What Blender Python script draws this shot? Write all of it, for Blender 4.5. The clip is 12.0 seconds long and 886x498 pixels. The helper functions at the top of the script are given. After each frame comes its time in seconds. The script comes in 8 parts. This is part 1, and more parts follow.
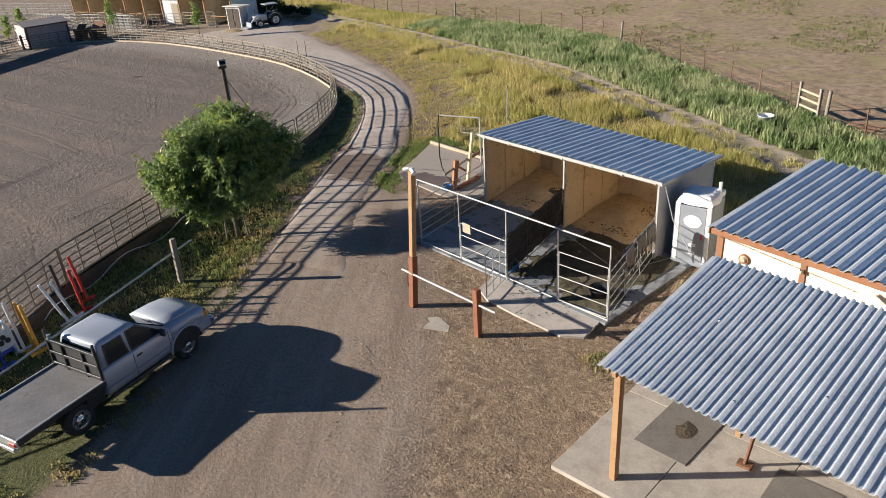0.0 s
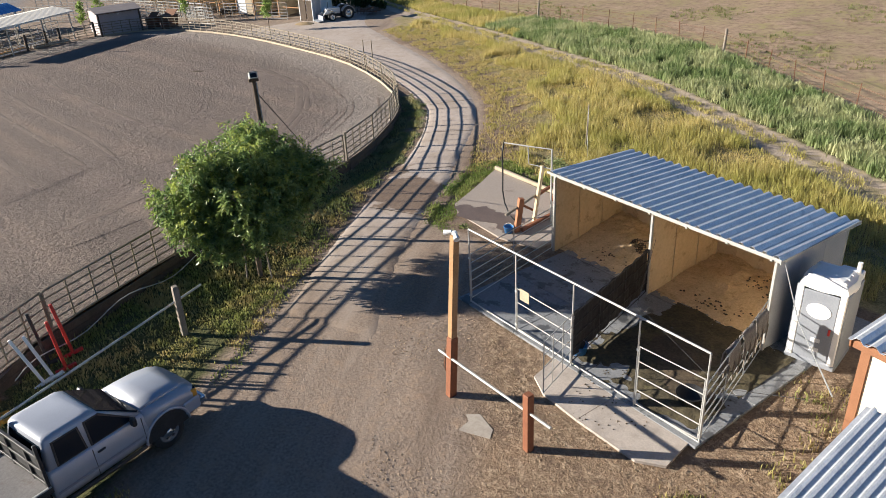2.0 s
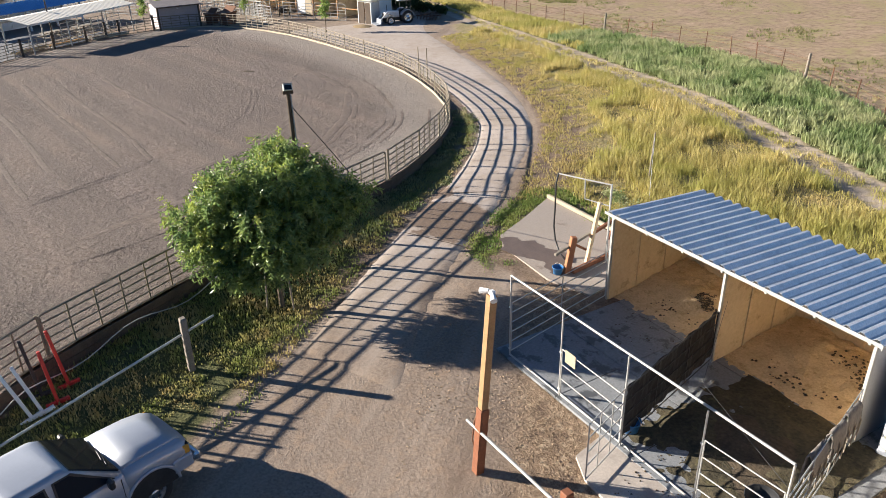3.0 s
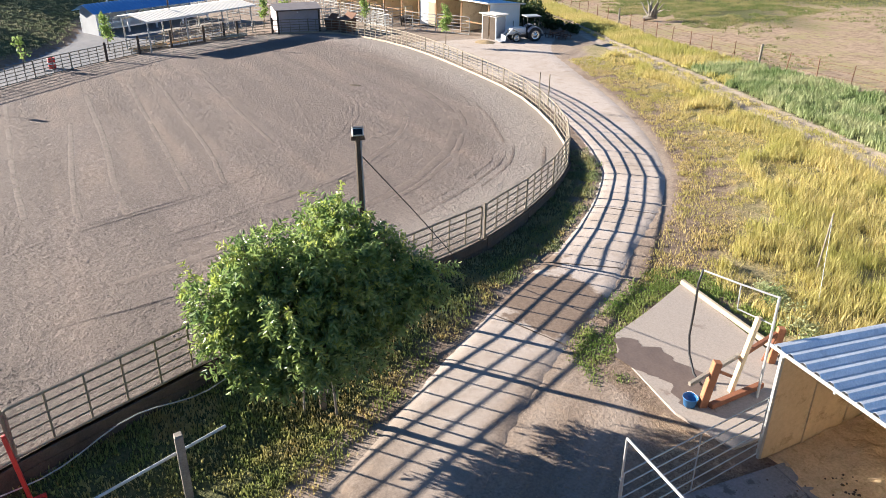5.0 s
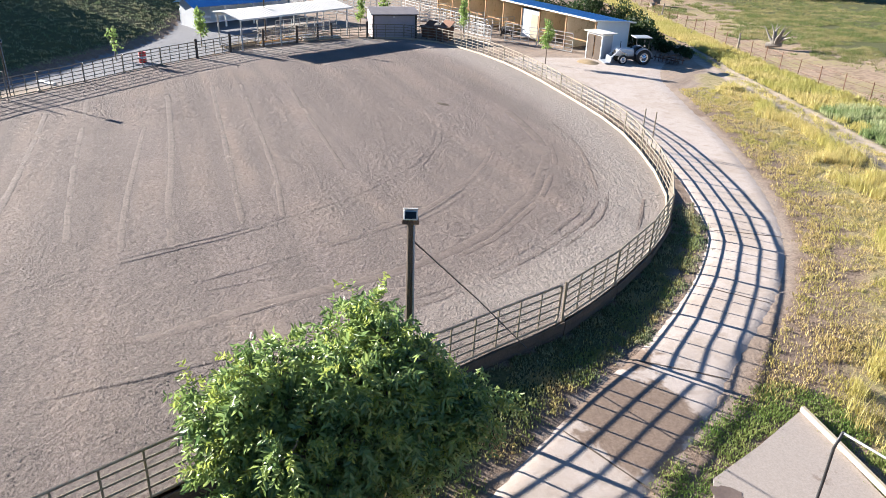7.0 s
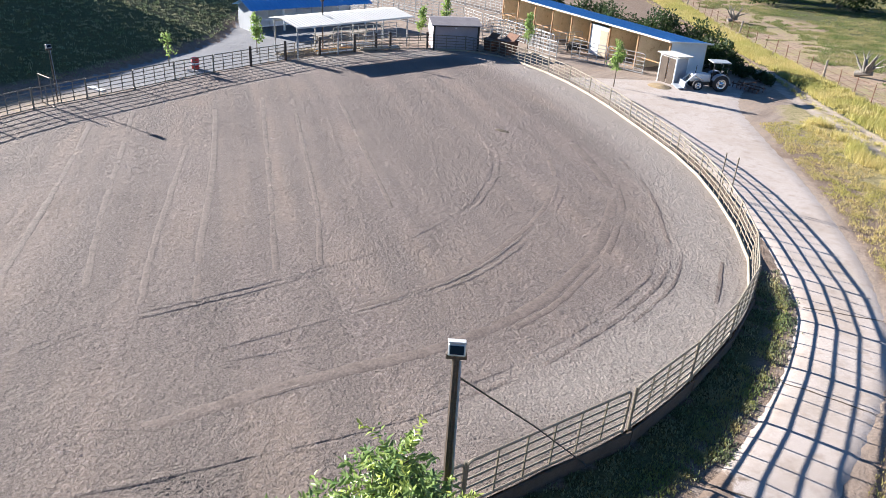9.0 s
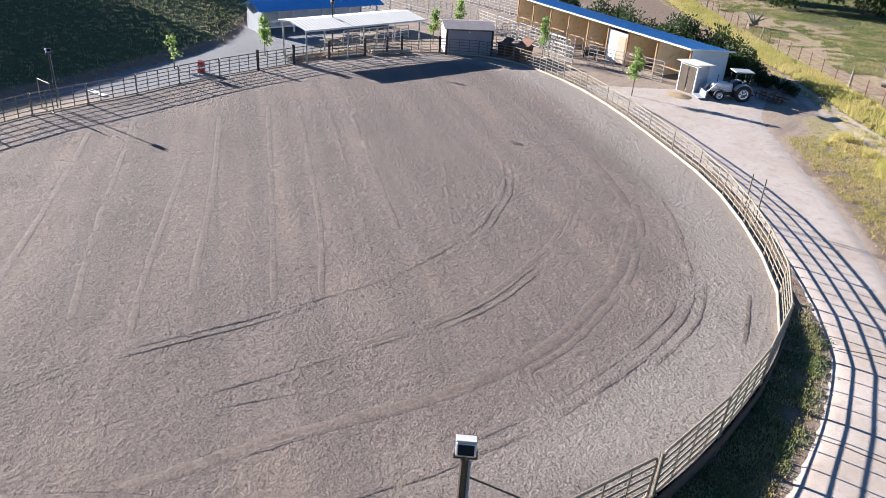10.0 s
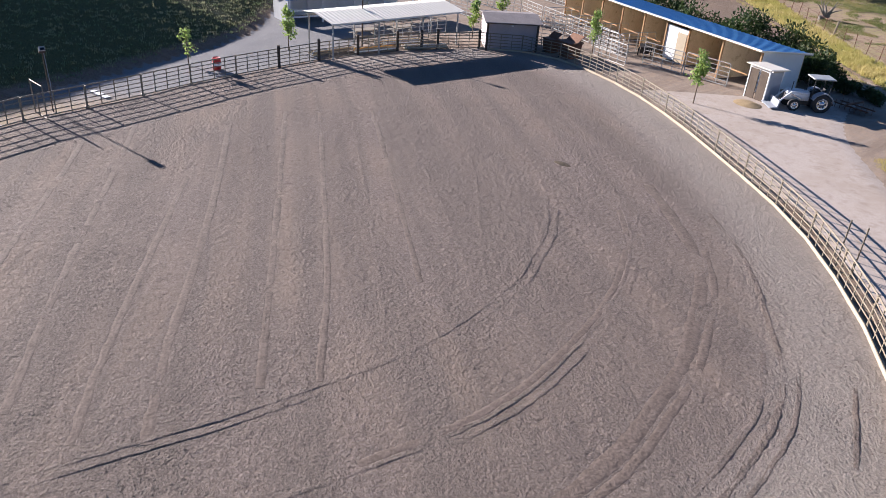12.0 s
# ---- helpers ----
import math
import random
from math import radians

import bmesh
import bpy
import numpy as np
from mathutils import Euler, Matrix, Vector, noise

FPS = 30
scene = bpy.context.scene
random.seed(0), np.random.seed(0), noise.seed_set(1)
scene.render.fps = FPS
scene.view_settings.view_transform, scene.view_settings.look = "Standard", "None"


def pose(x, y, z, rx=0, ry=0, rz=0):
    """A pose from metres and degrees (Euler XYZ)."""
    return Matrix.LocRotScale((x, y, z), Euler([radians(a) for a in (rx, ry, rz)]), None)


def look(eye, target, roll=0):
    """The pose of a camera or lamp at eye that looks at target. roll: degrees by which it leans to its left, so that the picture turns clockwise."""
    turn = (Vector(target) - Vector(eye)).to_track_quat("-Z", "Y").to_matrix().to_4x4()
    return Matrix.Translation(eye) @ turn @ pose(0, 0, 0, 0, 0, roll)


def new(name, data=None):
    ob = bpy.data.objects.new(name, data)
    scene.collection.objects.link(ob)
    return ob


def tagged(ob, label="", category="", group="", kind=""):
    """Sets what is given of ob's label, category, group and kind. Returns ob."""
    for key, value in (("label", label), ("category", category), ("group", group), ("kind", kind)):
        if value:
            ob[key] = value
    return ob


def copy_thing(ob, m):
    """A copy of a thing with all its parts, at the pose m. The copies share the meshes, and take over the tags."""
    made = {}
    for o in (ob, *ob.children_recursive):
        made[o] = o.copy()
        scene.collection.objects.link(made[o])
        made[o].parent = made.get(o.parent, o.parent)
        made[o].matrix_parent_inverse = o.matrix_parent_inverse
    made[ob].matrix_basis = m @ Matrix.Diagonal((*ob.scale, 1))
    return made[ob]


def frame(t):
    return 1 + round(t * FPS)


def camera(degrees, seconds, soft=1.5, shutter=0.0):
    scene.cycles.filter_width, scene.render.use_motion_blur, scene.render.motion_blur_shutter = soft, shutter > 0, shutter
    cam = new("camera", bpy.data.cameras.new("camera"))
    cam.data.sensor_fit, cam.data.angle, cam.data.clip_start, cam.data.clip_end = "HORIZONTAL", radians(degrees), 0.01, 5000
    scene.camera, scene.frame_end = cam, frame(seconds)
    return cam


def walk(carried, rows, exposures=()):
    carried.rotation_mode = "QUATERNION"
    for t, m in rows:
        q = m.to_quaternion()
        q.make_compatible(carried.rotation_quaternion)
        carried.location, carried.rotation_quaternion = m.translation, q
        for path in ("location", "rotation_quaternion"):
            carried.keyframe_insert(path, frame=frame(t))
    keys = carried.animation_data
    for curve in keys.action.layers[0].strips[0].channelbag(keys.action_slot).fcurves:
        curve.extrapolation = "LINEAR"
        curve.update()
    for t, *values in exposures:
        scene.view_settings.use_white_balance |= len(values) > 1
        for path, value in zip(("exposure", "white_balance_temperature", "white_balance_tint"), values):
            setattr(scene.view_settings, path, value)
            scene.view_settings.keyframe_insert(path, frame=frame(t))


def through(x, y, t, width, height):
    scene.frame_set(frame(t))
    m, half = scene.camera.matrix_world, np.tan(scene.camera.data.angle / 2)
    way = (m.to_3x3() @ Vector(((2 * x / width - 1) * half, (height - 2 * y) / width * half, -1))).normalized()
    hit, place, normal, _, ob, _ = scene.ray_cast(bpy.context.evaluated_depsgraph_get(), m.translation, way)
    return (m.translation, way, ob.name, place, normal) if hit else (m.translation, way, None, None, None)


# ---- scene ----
cam = camera(61.5, 12.0, 0.5)
PATH = [
    (0, (0.27, 0.386, 10.971), (-11.491, 13.803, 1.933), -3.66),
    (0.5, (-0.312, 1.374, 10.897), (-12.382, 14.514, 1.863), -3.48),
    (1, (-0.945, 2.349, 10.839), (-13.362, 15.152, 1.788), -3.45),
    (1.5, (-1.639, 3.32, 10.805), (-14.413, 15.723, 1.694), -3.42),
    (2, (-2.365, 4.264, 10.77), (-15.5, 16.249, 1.615), -3.17),
    (2.5, (-3.12, 5.178, 10.719), (-16.646, 16.745, 1.595), -2.41),
    (3, (-3.974, 6.078, 10.62), (-18.017, 17.094, 1.597), -1.49),
    (5, (-8.066, 9.519, 10.205), (-23.829, 18.157, 1.435), 0.09),
    (5.5, (-8.895, 10.095, 10.284), (-24.889, 18.242, 1.463), 0.63),
    (6, (-9.696, 10.625, 10.369), (-25.944, 18.253, 1.547), 1.25),
    (6.5, (-10.501, 11.103, 10.485), (-26.993, 18.189, 1.664), 1.92),
    (7, (-11.316, 11.552, 10.643), (-28.002, 18.127, 1.79), 2.29),
    (7.5, (-12.101, 11.975, 10.819), (-28.946, 18.058, 1.919), 2.50),
    (9.5, (-15.185, 12.691, 11.46), (-32.267, 17.843, 2.424), 3.94),
    (10, (-16.073, 12.978, 11.575), (-33.159, 18.009, 2.477), 4.11),
    (10.5, (-17.044, 13.311, 11.658), (-34.143, 18.205, 2.512), 4.10),
    (11, (-18.232, 13.678, 11.699), (-35.337, 18.289, 2.416), 4.02),
    (11.5, (-19.599, 14.043, 11.682), (-36.672, 18.358, 2.2), 3.96),
    (12, (-20.999, 14.401, 11.64), (-38.048, 18.453, 2.0), 4.25),
]
walk(cam, [(t, look(eye, target, roll)) for t, eye, target, roll in PATH],
     exposures=((0.0, 0.89, 6230, 8), (2.5, 1.21, 6300, 8), (5.0, 1.77, 6180, 9), (7.5, 1.89, 5800, 9), (10.5, 1.57, 5680, 11), (12.0, 1.35, 5850, 16)))

# ---- world, sun ----
SUN_AZ = Vector((0.79, 0.613, 0.0)).normalized()      # the way the shadows fall
SUN_EL = radians(17.0)
world = bpy.data.worlds.new("sky")
scene.world = world
world.use_nodes = True
wn = world.node_tree.nodes
sky = wn.new("ShaderNodeTexSky")
sky.sky_type = 'NISHITA'
sky.sun_disc = False
sky.sun_elevation = SUN_EL
sky.sun_rotation = radians(232)
sky.altitude = 200
sky.dust_density = 0.05
sky.ozone_density = 5.5
wn["Background"].inputs["Strength"].default_value = 0.044
world.node_tree.links.new(sky.outputs[0], wn["Background"].inputs["Color"])
sun = new("sun", bpy.data.lights.new("sun", 'SUN'))
sun.data.energy = 5.9
sun.data.angle = radians(0.53)
sun.data.color = (1.0, 0.89, 0.75)
travel = Vector((SUN_AZ.x * math.cos(SUN_EL), SUN_AZ.y * math.cos(SUN_EL), -math.sin(SUN_EL)))
sun.matrix_world = look((0, 0, 60), Vector((0, 0, 60)) + travel)

# ---- materials ----


def nodes_of(name):
    m = bpy.data.materials.new(name)
    m.use_nodes = True
    return m, m.node_tree.nodes, m.node_tree.links, m.node_tree.nodes["Principled BSDF"]


def noise_node(n, l, vec, scale, detail=4.0, rough=0.6):
    t = n.new("ShaderNodeTexNoise")
    t.inputs["Scale"].default_value = scale
    t.inputs["Detail"].default_value = detail
    t.inputs["Roughness"].default_value = rough
    l.new(vec, t.inputs["Vector"])
    return t.outputs["Fac"]


def ramp_node(n, l, fac, lo, hi):
    r = n.new("ShaderNodeMapRange")
    r.inputs["From Min"].default_value = lo
    r.inputs["From Max"].default_value = hi
    l.new(fac, r.inputs["Value"])
    return r.outputs["Result"]


def mix_node(n, l, fac, a, b):
    m = n.new("ShaderNodeMix")
    m.data_type = 'RGBA'
    for sock, v in ((m.inputs[0], fac), (m.inputs[6], a), (m.inputs[7], b)):
        if isinstance(v, (int, float)):
            sock.default_value = v
        elif isinstance(v, tuple):
            sock.default_value = (*v, 1.0)
        else:
            l.new(v, sock)
    return m.outputs[2]


def bump_node(n, l, height, bsdf, strength, dist):
    b = n.new("ShaderNodeBump")
    b.inputs["Strength"].default_value = strength
    b.inputs["Distance"].default_value = dist
    l.new(height, b.inputs["Height"])
    l.new(b.outputs["Normal"], bsdf.inputs["Normal"])


def surface(name, c1, c2, rough=0.7, metal=0.0, fine=30.0, coarse=2.0, bump=0.3, dist=0.004, stain=None, vary=0.0, space="Object", spec=None):
    """Two tones broken up by a coarse and a fine noise, with relief; stain: a third tone in patches; vary: brightness by object."""
    m, n, l, b = nodes_of(name)
    if space == "Object":
        vec = n.new("ShaderNodeTexCoord").outputs["Object"]
    else:
        vec = n.new("ShaderNodeNewGeometry").outputs["Position"]
    f1 = noise_node(n, l, vec, fine)
    f2 = noise_node(n, l, vec, coarse)
    add = n.new("ShaderNodeMath")
    add.operation = 'ADD'
    l.new(f1, add.inputs[0])
    l.new(f2, add.inputs[1])
    col = mix_node(n, l, ramp_node(n, l, add.outputs[0], 0.7, 1.3), c1, c2)
    if stain:
        f3 = noise_node(n, l, vec, coarse * 2.3, 6.0, 0.7)
        col = mix_node(n, l, ramp_node(n, l, f3, 0.55, 0.72), col, stain)
    if vary:
        info = n.new("ShaderNodeObjectInfo")
        hsv = n.new("ShaderNodeHueSaturation")
        l.new(ramp_value(n, l, info.outputs["Random"], 1 - vary, 1 + vary), hsv.inputs["Value"])
        l.new(col, hsv.inputs["Color"])
        col = hsv.outputs["Color"]
    l.new(col, b.inputs["Base Color"])
    b.inputs["Roughness"].default_value = rough
    b.inputs["Metallic"].default_value = metal
    if spec is not None:
        b.inputs["Specular IOR Level"].default_value = spec
    if bump:
        bump_node(n, l, f1, b, bump, dist)
    return m


def ramp_value(n, l, fac, lo, hi):
    r = n.new("ShaderNodeMapRange")
    r.inputs["To Min"].default_value = lo
    r.inputs["To Max"].default_value = hi
    l.new(fac, r.inputs["Value"])
    return r.outputs["Result"]


def leafy(name, c1, c2, c3, patch=0.6, through=0.35, rough=0.6, spec=0.3):
    """Leaves and blades: tone by island and by patches of the plant, with some light through them."""
    m, n, l, b = nodes_of(name)
    geo = n.new("ShaderNodeNewGeometry")
    f = noise_node(n, l, geo.outputs["Position"], patch, 3.0)
    col = mix_node(n, l, geo.outputs["Random Per Island"], c1, c2)
    col = mix_node(n, l, ramp_node(n, l, f, 0.42, 0.62), col, c3)
    l.new(col, b.inputs["Base Color"])
    b.inputs["Roughness"].default_value = rough
    b.inputs["Specular IOR Level"].default_value = spec
    if through:
        tr = n.new("ShaderNodeBsdfTranslucent")
        l.new(col, tr.inputs["Color"])
        mx = n.new("ShaderNodeMixShader")
        mx.inputs[0].default_value = through
        l.new(b.outputs[0], mx.inputs[1])
        l.new(tr.outputs[0], mx.inputs[2])
        l.new(mx.outputs[0], n["Material Output"].inputs["Surface"])
    return m


def wheel_streaks(n, l, pos):
    """Noise drawn out along the drive, for tyre tracks."""
    turn = n.new("ShaderNodeMapping")
    turn.inputs["Rotation"].default_value = (0, 0, radians(-124))
    l.new(pos, turn.inputs["Vector"])
    draw = n.new("ShaderNodeMapping")
    draw.inputs["Scale"].default_value = (0.13, 1.15, 0.0)
    l.new(turn.outputs[0], draw.inputs["Vector"])
    return noise_node(n, l, draw.outputs[0], 1.0, 6.0, 0.65)


def drive_tone(n, l, pos, fine, mid):
    drive = mix_node(n, l, ramp_node(n, l, fine, 0.3, 0.7), (0.18, 0.135, 0.104), (0.36, 0.29, 0.236))
    drive = mix_node(n, l, ramp_node(n, l, mid, 0.5, 0.75), drive, (0.35, 0.255, 0.182))
    track = wheel_streaks(n, l, pos)
    drive = mix_node(n, l, ramp_node(n, l, track, 0.52, 0.68), drive, mix_node(n, l, fine, (0.255, 0.20, 0.158), (0.41, 0.34, 0.285)))
    return mix_node(n, l, ramp_node(n, l, track, 0.48, 0.34), drive, mix_node(n, l, fine, (0.165, 0.125, 0.095), (0.28, 0.215, 0.17)))


def ground_material():
    """The open ground: attribute weights for grass, dry litter, field and ruts, broken up by noise."""
    m, n, l, b = nodes_of("ground_soil")
    pos = n.new("ShaderNodeNewGeometry").outputs["Position"]

    def attr(name):
        a = n.new("ShaderNodeAttribute")
        a.attribute_name = name
        return a.outputs["Fac"]

    def ragged(weight, noise_fac, amount=0.7):
        s = n.new("ShaderNodeMath")
        s.operation = 'MULTIPLY_ADD'
        l.new(noise_fac, s.inputs[0])
        s.inputs[1].default_value = amount
        l.new(weight, s.inputs[2])
        return ramp_node(n, l, s.outputs[0], 0.5 + amount * 0.5 - 0.16, 0.5 + amount * 0.5 + 0.16)
    fine = noise_node(n, l, pos, 14.0, 6.0, 0.7)
    mid = noise_node(n, l, pos, 2.2, 6.0, 0.65)
    big = noise_node(n, l, pos, 0.35, 4.0, 0.6)
    grit = noise_node(n, l, pos, 45.0, 3.0, 0.7)
    dirt = mix_node(n, l, ramp_node(n, l, fine, 0.35, 0.65), (0.125, 0.088, 0.064), (0.29, 0.215, 0.16))
    dirt = mix_node(n, l, ramp_node(n, l, mid, 0.45, 0.7), dirt, (0.25, 0.19, 0.15))
    litter = mix_node(n, l, ramp_node(n, l, grit, 0.4, 0.62), (0.12, 0.075, 0.05), (0.41, 0.305, 0.21))
    clump = noise_node(n, l, pos, 5.5, 5.0, 0.7)
    litter = mix_node(n, l, ramp_node(n, l, clump, 0.5, 0.64), litter, mix_node(n, l, fine, (0.30, 0.215, 0.145), (0.54, 0.43, 0.31)))
    litter = mix_node(n, l, ramp_node(n, l, mid, 0.5, 0.36), litter, mix_node(n, l, fine, (0.115, 0.078, 0.056), (0.25, 0.18, 0.13)))
    drive = drive_tone(n, l, pos, fine, mid)
    green = mix_node(n, l, ramp_node(n, l, fine, 0.35, 0.65), (0.05, 0.06, 0.025), (0.15, 0.145, 0.065))
    straw = mix_node(n, l, ramp_node(n, l, fine, 0.35, 0.65), (0.27, 0.215, 0.105), (0.54, 0.44, 0.235))
    field = mix_node(n, l, ramp_node(n, l, mid, 0.35, 0.7), (0.22, 0.155, 0.11), (0.44, 0.325, 0.24))
    field = mix_node(n, l, ramp_node(n, l, fine, 0.5, 0.72), field, (0.36, 0.29, 0.17))
    field = mix_node(n, l, ramp_node(n, l, big, 0.44, 0.62), field, mix_node(n, l, ramp_node(n, l, mid, 0.38, 0.6), field, (0.30, 0.265, 0.125)))
    col = mix_node(n, l, ragged(attr("litter"), mid), dirt, litter)
    col = mix_node(n, l, ragged(attr("drive"), mid, 0.5), col, drive)
    col = mix_node(n, l, ragged(attr("field"), mid), col, field)
    col = mix_node(n, l, ragged(attr("dry"), mid), col, straw)
    col = mix_node(n, l, ragged(attr("grass"), mid), col, green)
    pale = mix_node(n, l, ramp_node(n, l, fine, 0.3, 0.7), (0.15, 0.148, 0.155), (0.26, 0.255, 0.265))
    col = mix_node(n, l, ragged(attr("pale"), mid, 0.6), col, pale)
    col = mix_node(n, l, ragged(attr("rut"), mid, 0.6), col, mix_node(n, l, fine, (0.32, 0.255, 0.20), (0.50, 0.42, 0.35)))
    l.new(col, b.inputs["Base Color"])
    b.inputs["Roughness"].default_value = 0.95
    b.inputs["Specular IOR Level"].default_value = 0.15
    hsum = n.new("ShaderNodeMath")
    hsum.operation = 'MULTIPLY_ADD'
    l.new(mid, hsum.inputs[0])
    hsum.inputs[1].default_value = 1.5
    l.new(fine, hsum.inputs[2])
    bm_ = n.new("ShaderNodeBump")
    bm_.inputs["Distance"].default_value = 0.08
    l.new(hsum.outputs[0], bm_.inputs["Height"])
    l.new(ramp_value(n, l, attr("drive"), 0.75, 0.3), bm_.inputs["Strength"])
    l.new(bm_.outputs["Normal"], b.inputs["Normal"])
    return m


def sand_material():
    m, n, l, b = nodes_of("arena_sand")
    pos = n.new("ShaderNodeNewGeometry").outputs["Position"]
    grain = noise_node(n, l, pos, 16.0, 6.0, 0.75)
    clod = noise_node(n, l, pos, 3.2, 6.0, 0.7)
    big = noise_node(n, l, pos, 0.12, 3.0, 0.5)
    col = mix_node(n, l, ramp_node(n, l, grain, 0.3, 0.7), (0.10, 0.078, 0.068), (0.30, 0.245, 0.218))
    col = mix_node(n, l, ramp_node(n, l, big, 0.4, 0.65), col, mix_node(n, l, grain, (0.195, 0.15, 0.122), (0.265, 0.21, 0.174)))
    lump = noise_node(n, l, pos, 6.5, 4.0, 0.6)
    col = mix_node(n, l, ramp_node(n, l, lump, 0.56, 0.72), col, mix_node(n, l, grain, (0.19, 0.155, 0.137), (0.35, 0.29, 0.262)))
    col = mix_node(n, l, ramp_node(n, l, lump, 0.44, 0.28), col, mix_node(n, l, grain, (0.07, 0.054, 0.046), (0.19, 0.15, 0.13)))
    col = mix_node(n, l, ramp_node(n, l, clod, 0.60, 0.75), col, (0.17, 0.135, 0.115))
    # Strips that the harrow left, a little paler and darker by turns.
    mp = n.new("ShaderNodeMapping")
    mp.inputs["Scale"].default_value = (0.035, 0.62, 0.0)
    mp.inputs["Rotation"].default_value = (0, 0, 0.06)
    l.new(pos, mp.inputs["Vector"])
    strip = noise_node(n, l, mp.outputs[0], 1.0, 3.0, 0.6)
    col = mix_node(n, l, ramp_node(n, l, strip, 0.6, 0.42), col, mix_node(n, l, ramp_node(n, l, grain, 0.3, 0.7), (0.085, 0.067, 0.058), (0.265, 0.218, 0.193)))
    # Dry pale sand along the rail.
    edge = n.new("ShaderNodeAttribute")
    edge.attribute_name = "rim"
    worn = n.new("ShaderNodeMath")
    worn.operation = 'MULTIPLY'
    l.new(edge.outputs["Fac"], worn.inputs[0])
    l.new(ramp_value(n, l, clod, 0.55, 1.0), worn.inputs[1])
    col = mix_node(n, l, worn.outputs[0], col, mix_node(n, l, ramp_node(n, l, grain, 0.3, 0.7), (0.21, 0.18, 0.16), (0.42, 0.37, 0.33)))
    l.new(col, b.inputs["Base Color"])
    b.inputs["Roughness"].default_value = 0.92
    b.inputs["Specular IOR Level"].default_value = 0.2
    s = n.new("ShaderNodeMath")
    s.operation = 'MULTIPLY_ADD'
    l.new(clod, s.inputs[0])
    s.inputs[1].default_value = 2.2
    l.new(grain, s.inputs[2])
    s2 = n.new("ShaderNodeMath")
    s2.operation = 'MULTIPLY_ADD'
    l.new(lump, s2.inputs[0])
    s2.inputs[1].default_value = 0.9
    l.new(s.outputs[0], s2.inputs[2])
    bump_node(n, l, s2.outputs[0], b, 1.0, 0.07)
    return m


def concrete_material(name, c1, c2, damp=None, seed=0.0):
    m, n, l, b = nodes_of(name)
    pos = n.new("ShaderNodeNewGeometry").outputs["Position"]
    fine = noise_node(n, l, pos, 22.0, 5.0, 0.7)
    mid = noise_node(n, l, pos, 1.7 + seed, 6.0, 0.7)
    col = mix_node(n, l, ramp_node(n, l, fine, 0.3, 0.7), c1, c2)
    if damp:
        wet = ramp_node(n, l, mid, damp[0], damp[0] + 0.05)
        col = mix_node(n, l, wet, col, damp[1])
        l.new(ramp_value(n, l, wet, 0.85, 0.45), b.inputs["Roughness"])
    else:
        col = mix_node(n, l, ramp_node(n, l, mid, 0.45, 0.75), col, tuple(0.72 * v for v in c1))
        b.inputs["Roughness"].default_value = 0.85
    l.new(col, b.inputs["Base Color"])
    bump_node(n, l, fine, b, 0.25, 0.006)
    return m


def road_material():
    """Pale packed grit that turns into the brown dirt of the yard where the attribute says so."""
    m, n, l, b = nodes_of("pale_road_grit")
    pos = n.new("ShaderNodeNewGeometry").outputs["Position"]
    a = n.new("ShaderNodeAttribute")
    a.attribute_name = "paved"
    fine = noise_node(n, l, pos, 14.0, 6.0, 0.7)
    mid = noise_node(n, l, pos, 2.2, 6.0, 0.65)
    grit = noise_node(n, l, pos, 40.0, 3.0, 0.7)
    pale = mix_node(n, l, ramp_node(n, l, grit, 0.35, 0.65), (0.345, 0.295, 0.262), (0.52, 0.445, 0.395))
    big = noise_node(n, l, pos, 0.45, 5.0, 0.65)
    pale = mix_node(n, l, ramp_node(n, l, big, 0.44, 0.64), pale, mix_node(n, l, grit, (0.30, 0.24, 0.20), (0.46, 0.39, 0.33)))
    pale = mix_node(n, l, ramp_node(n, l, mid, 0.52, 0.75), pale, (0.31, 0.25, 0.205))
    drive = drive_tone(n, l, pos, fine, mid)
    s = n.new("ShaderNodeMath")
    s.operation = 'MULTIPLY_ADD'
    l.new(mid, s.inputs[0])
    s.inputs[1].default_value = 0.8
    l.new(a.outputs["Fac"], s.inputs[2])
    col = mix_node(n, l, ramp_node(n, l, s.outputs[0], 0.6, 1.3), drive, pale)
    damp = n.new("ShaderNodeAttribute")
    damp.attribute_name = "wet"
    blot = noise_node(n, l, pos, 1.5, 6.0, 0.62)
    d = n.new("ShaderNodeMath")
    d.operation = 'MULTIPLY_ADD'
    l.new(blot, d.inputs[0])
    d.inputs[1].default_value = 1.5
    l.new(damp.outputs["Fac"], d.inputs[2])
    wet = ramp_node(n, l, d.outputs[0], 1.16, 1.3)
    col = mix_node(n, l, wet, col, mix_node(n, l, ramp_node(n, l, fine, 0.3, 0.7), (0.15, 0.108, 0.08), (0.26, 0.195, 0.148)))
    l.new(col, b.inputs["Base Color"])
    l.new(ramp_value(n, l, wet, 0.92, 0.55), b.inputs["Roughness"])
    b.inputs["Specular IOR Level"].default_value = 0.2
    bump_node(n, l, fine, b, 0.4, 0.02)
    return m


def glass_material(name, tint=(0.010, 0.017, 0.026)):
    m, n, l, b = nodes_of(name)
    b.inputs["Base Color"].default_value = (*tint, 1)
    b.inputs["Roughness"].default_value = 0.06
    b.inputs["Specular IOR Level"].default_value = 0.08
    return m


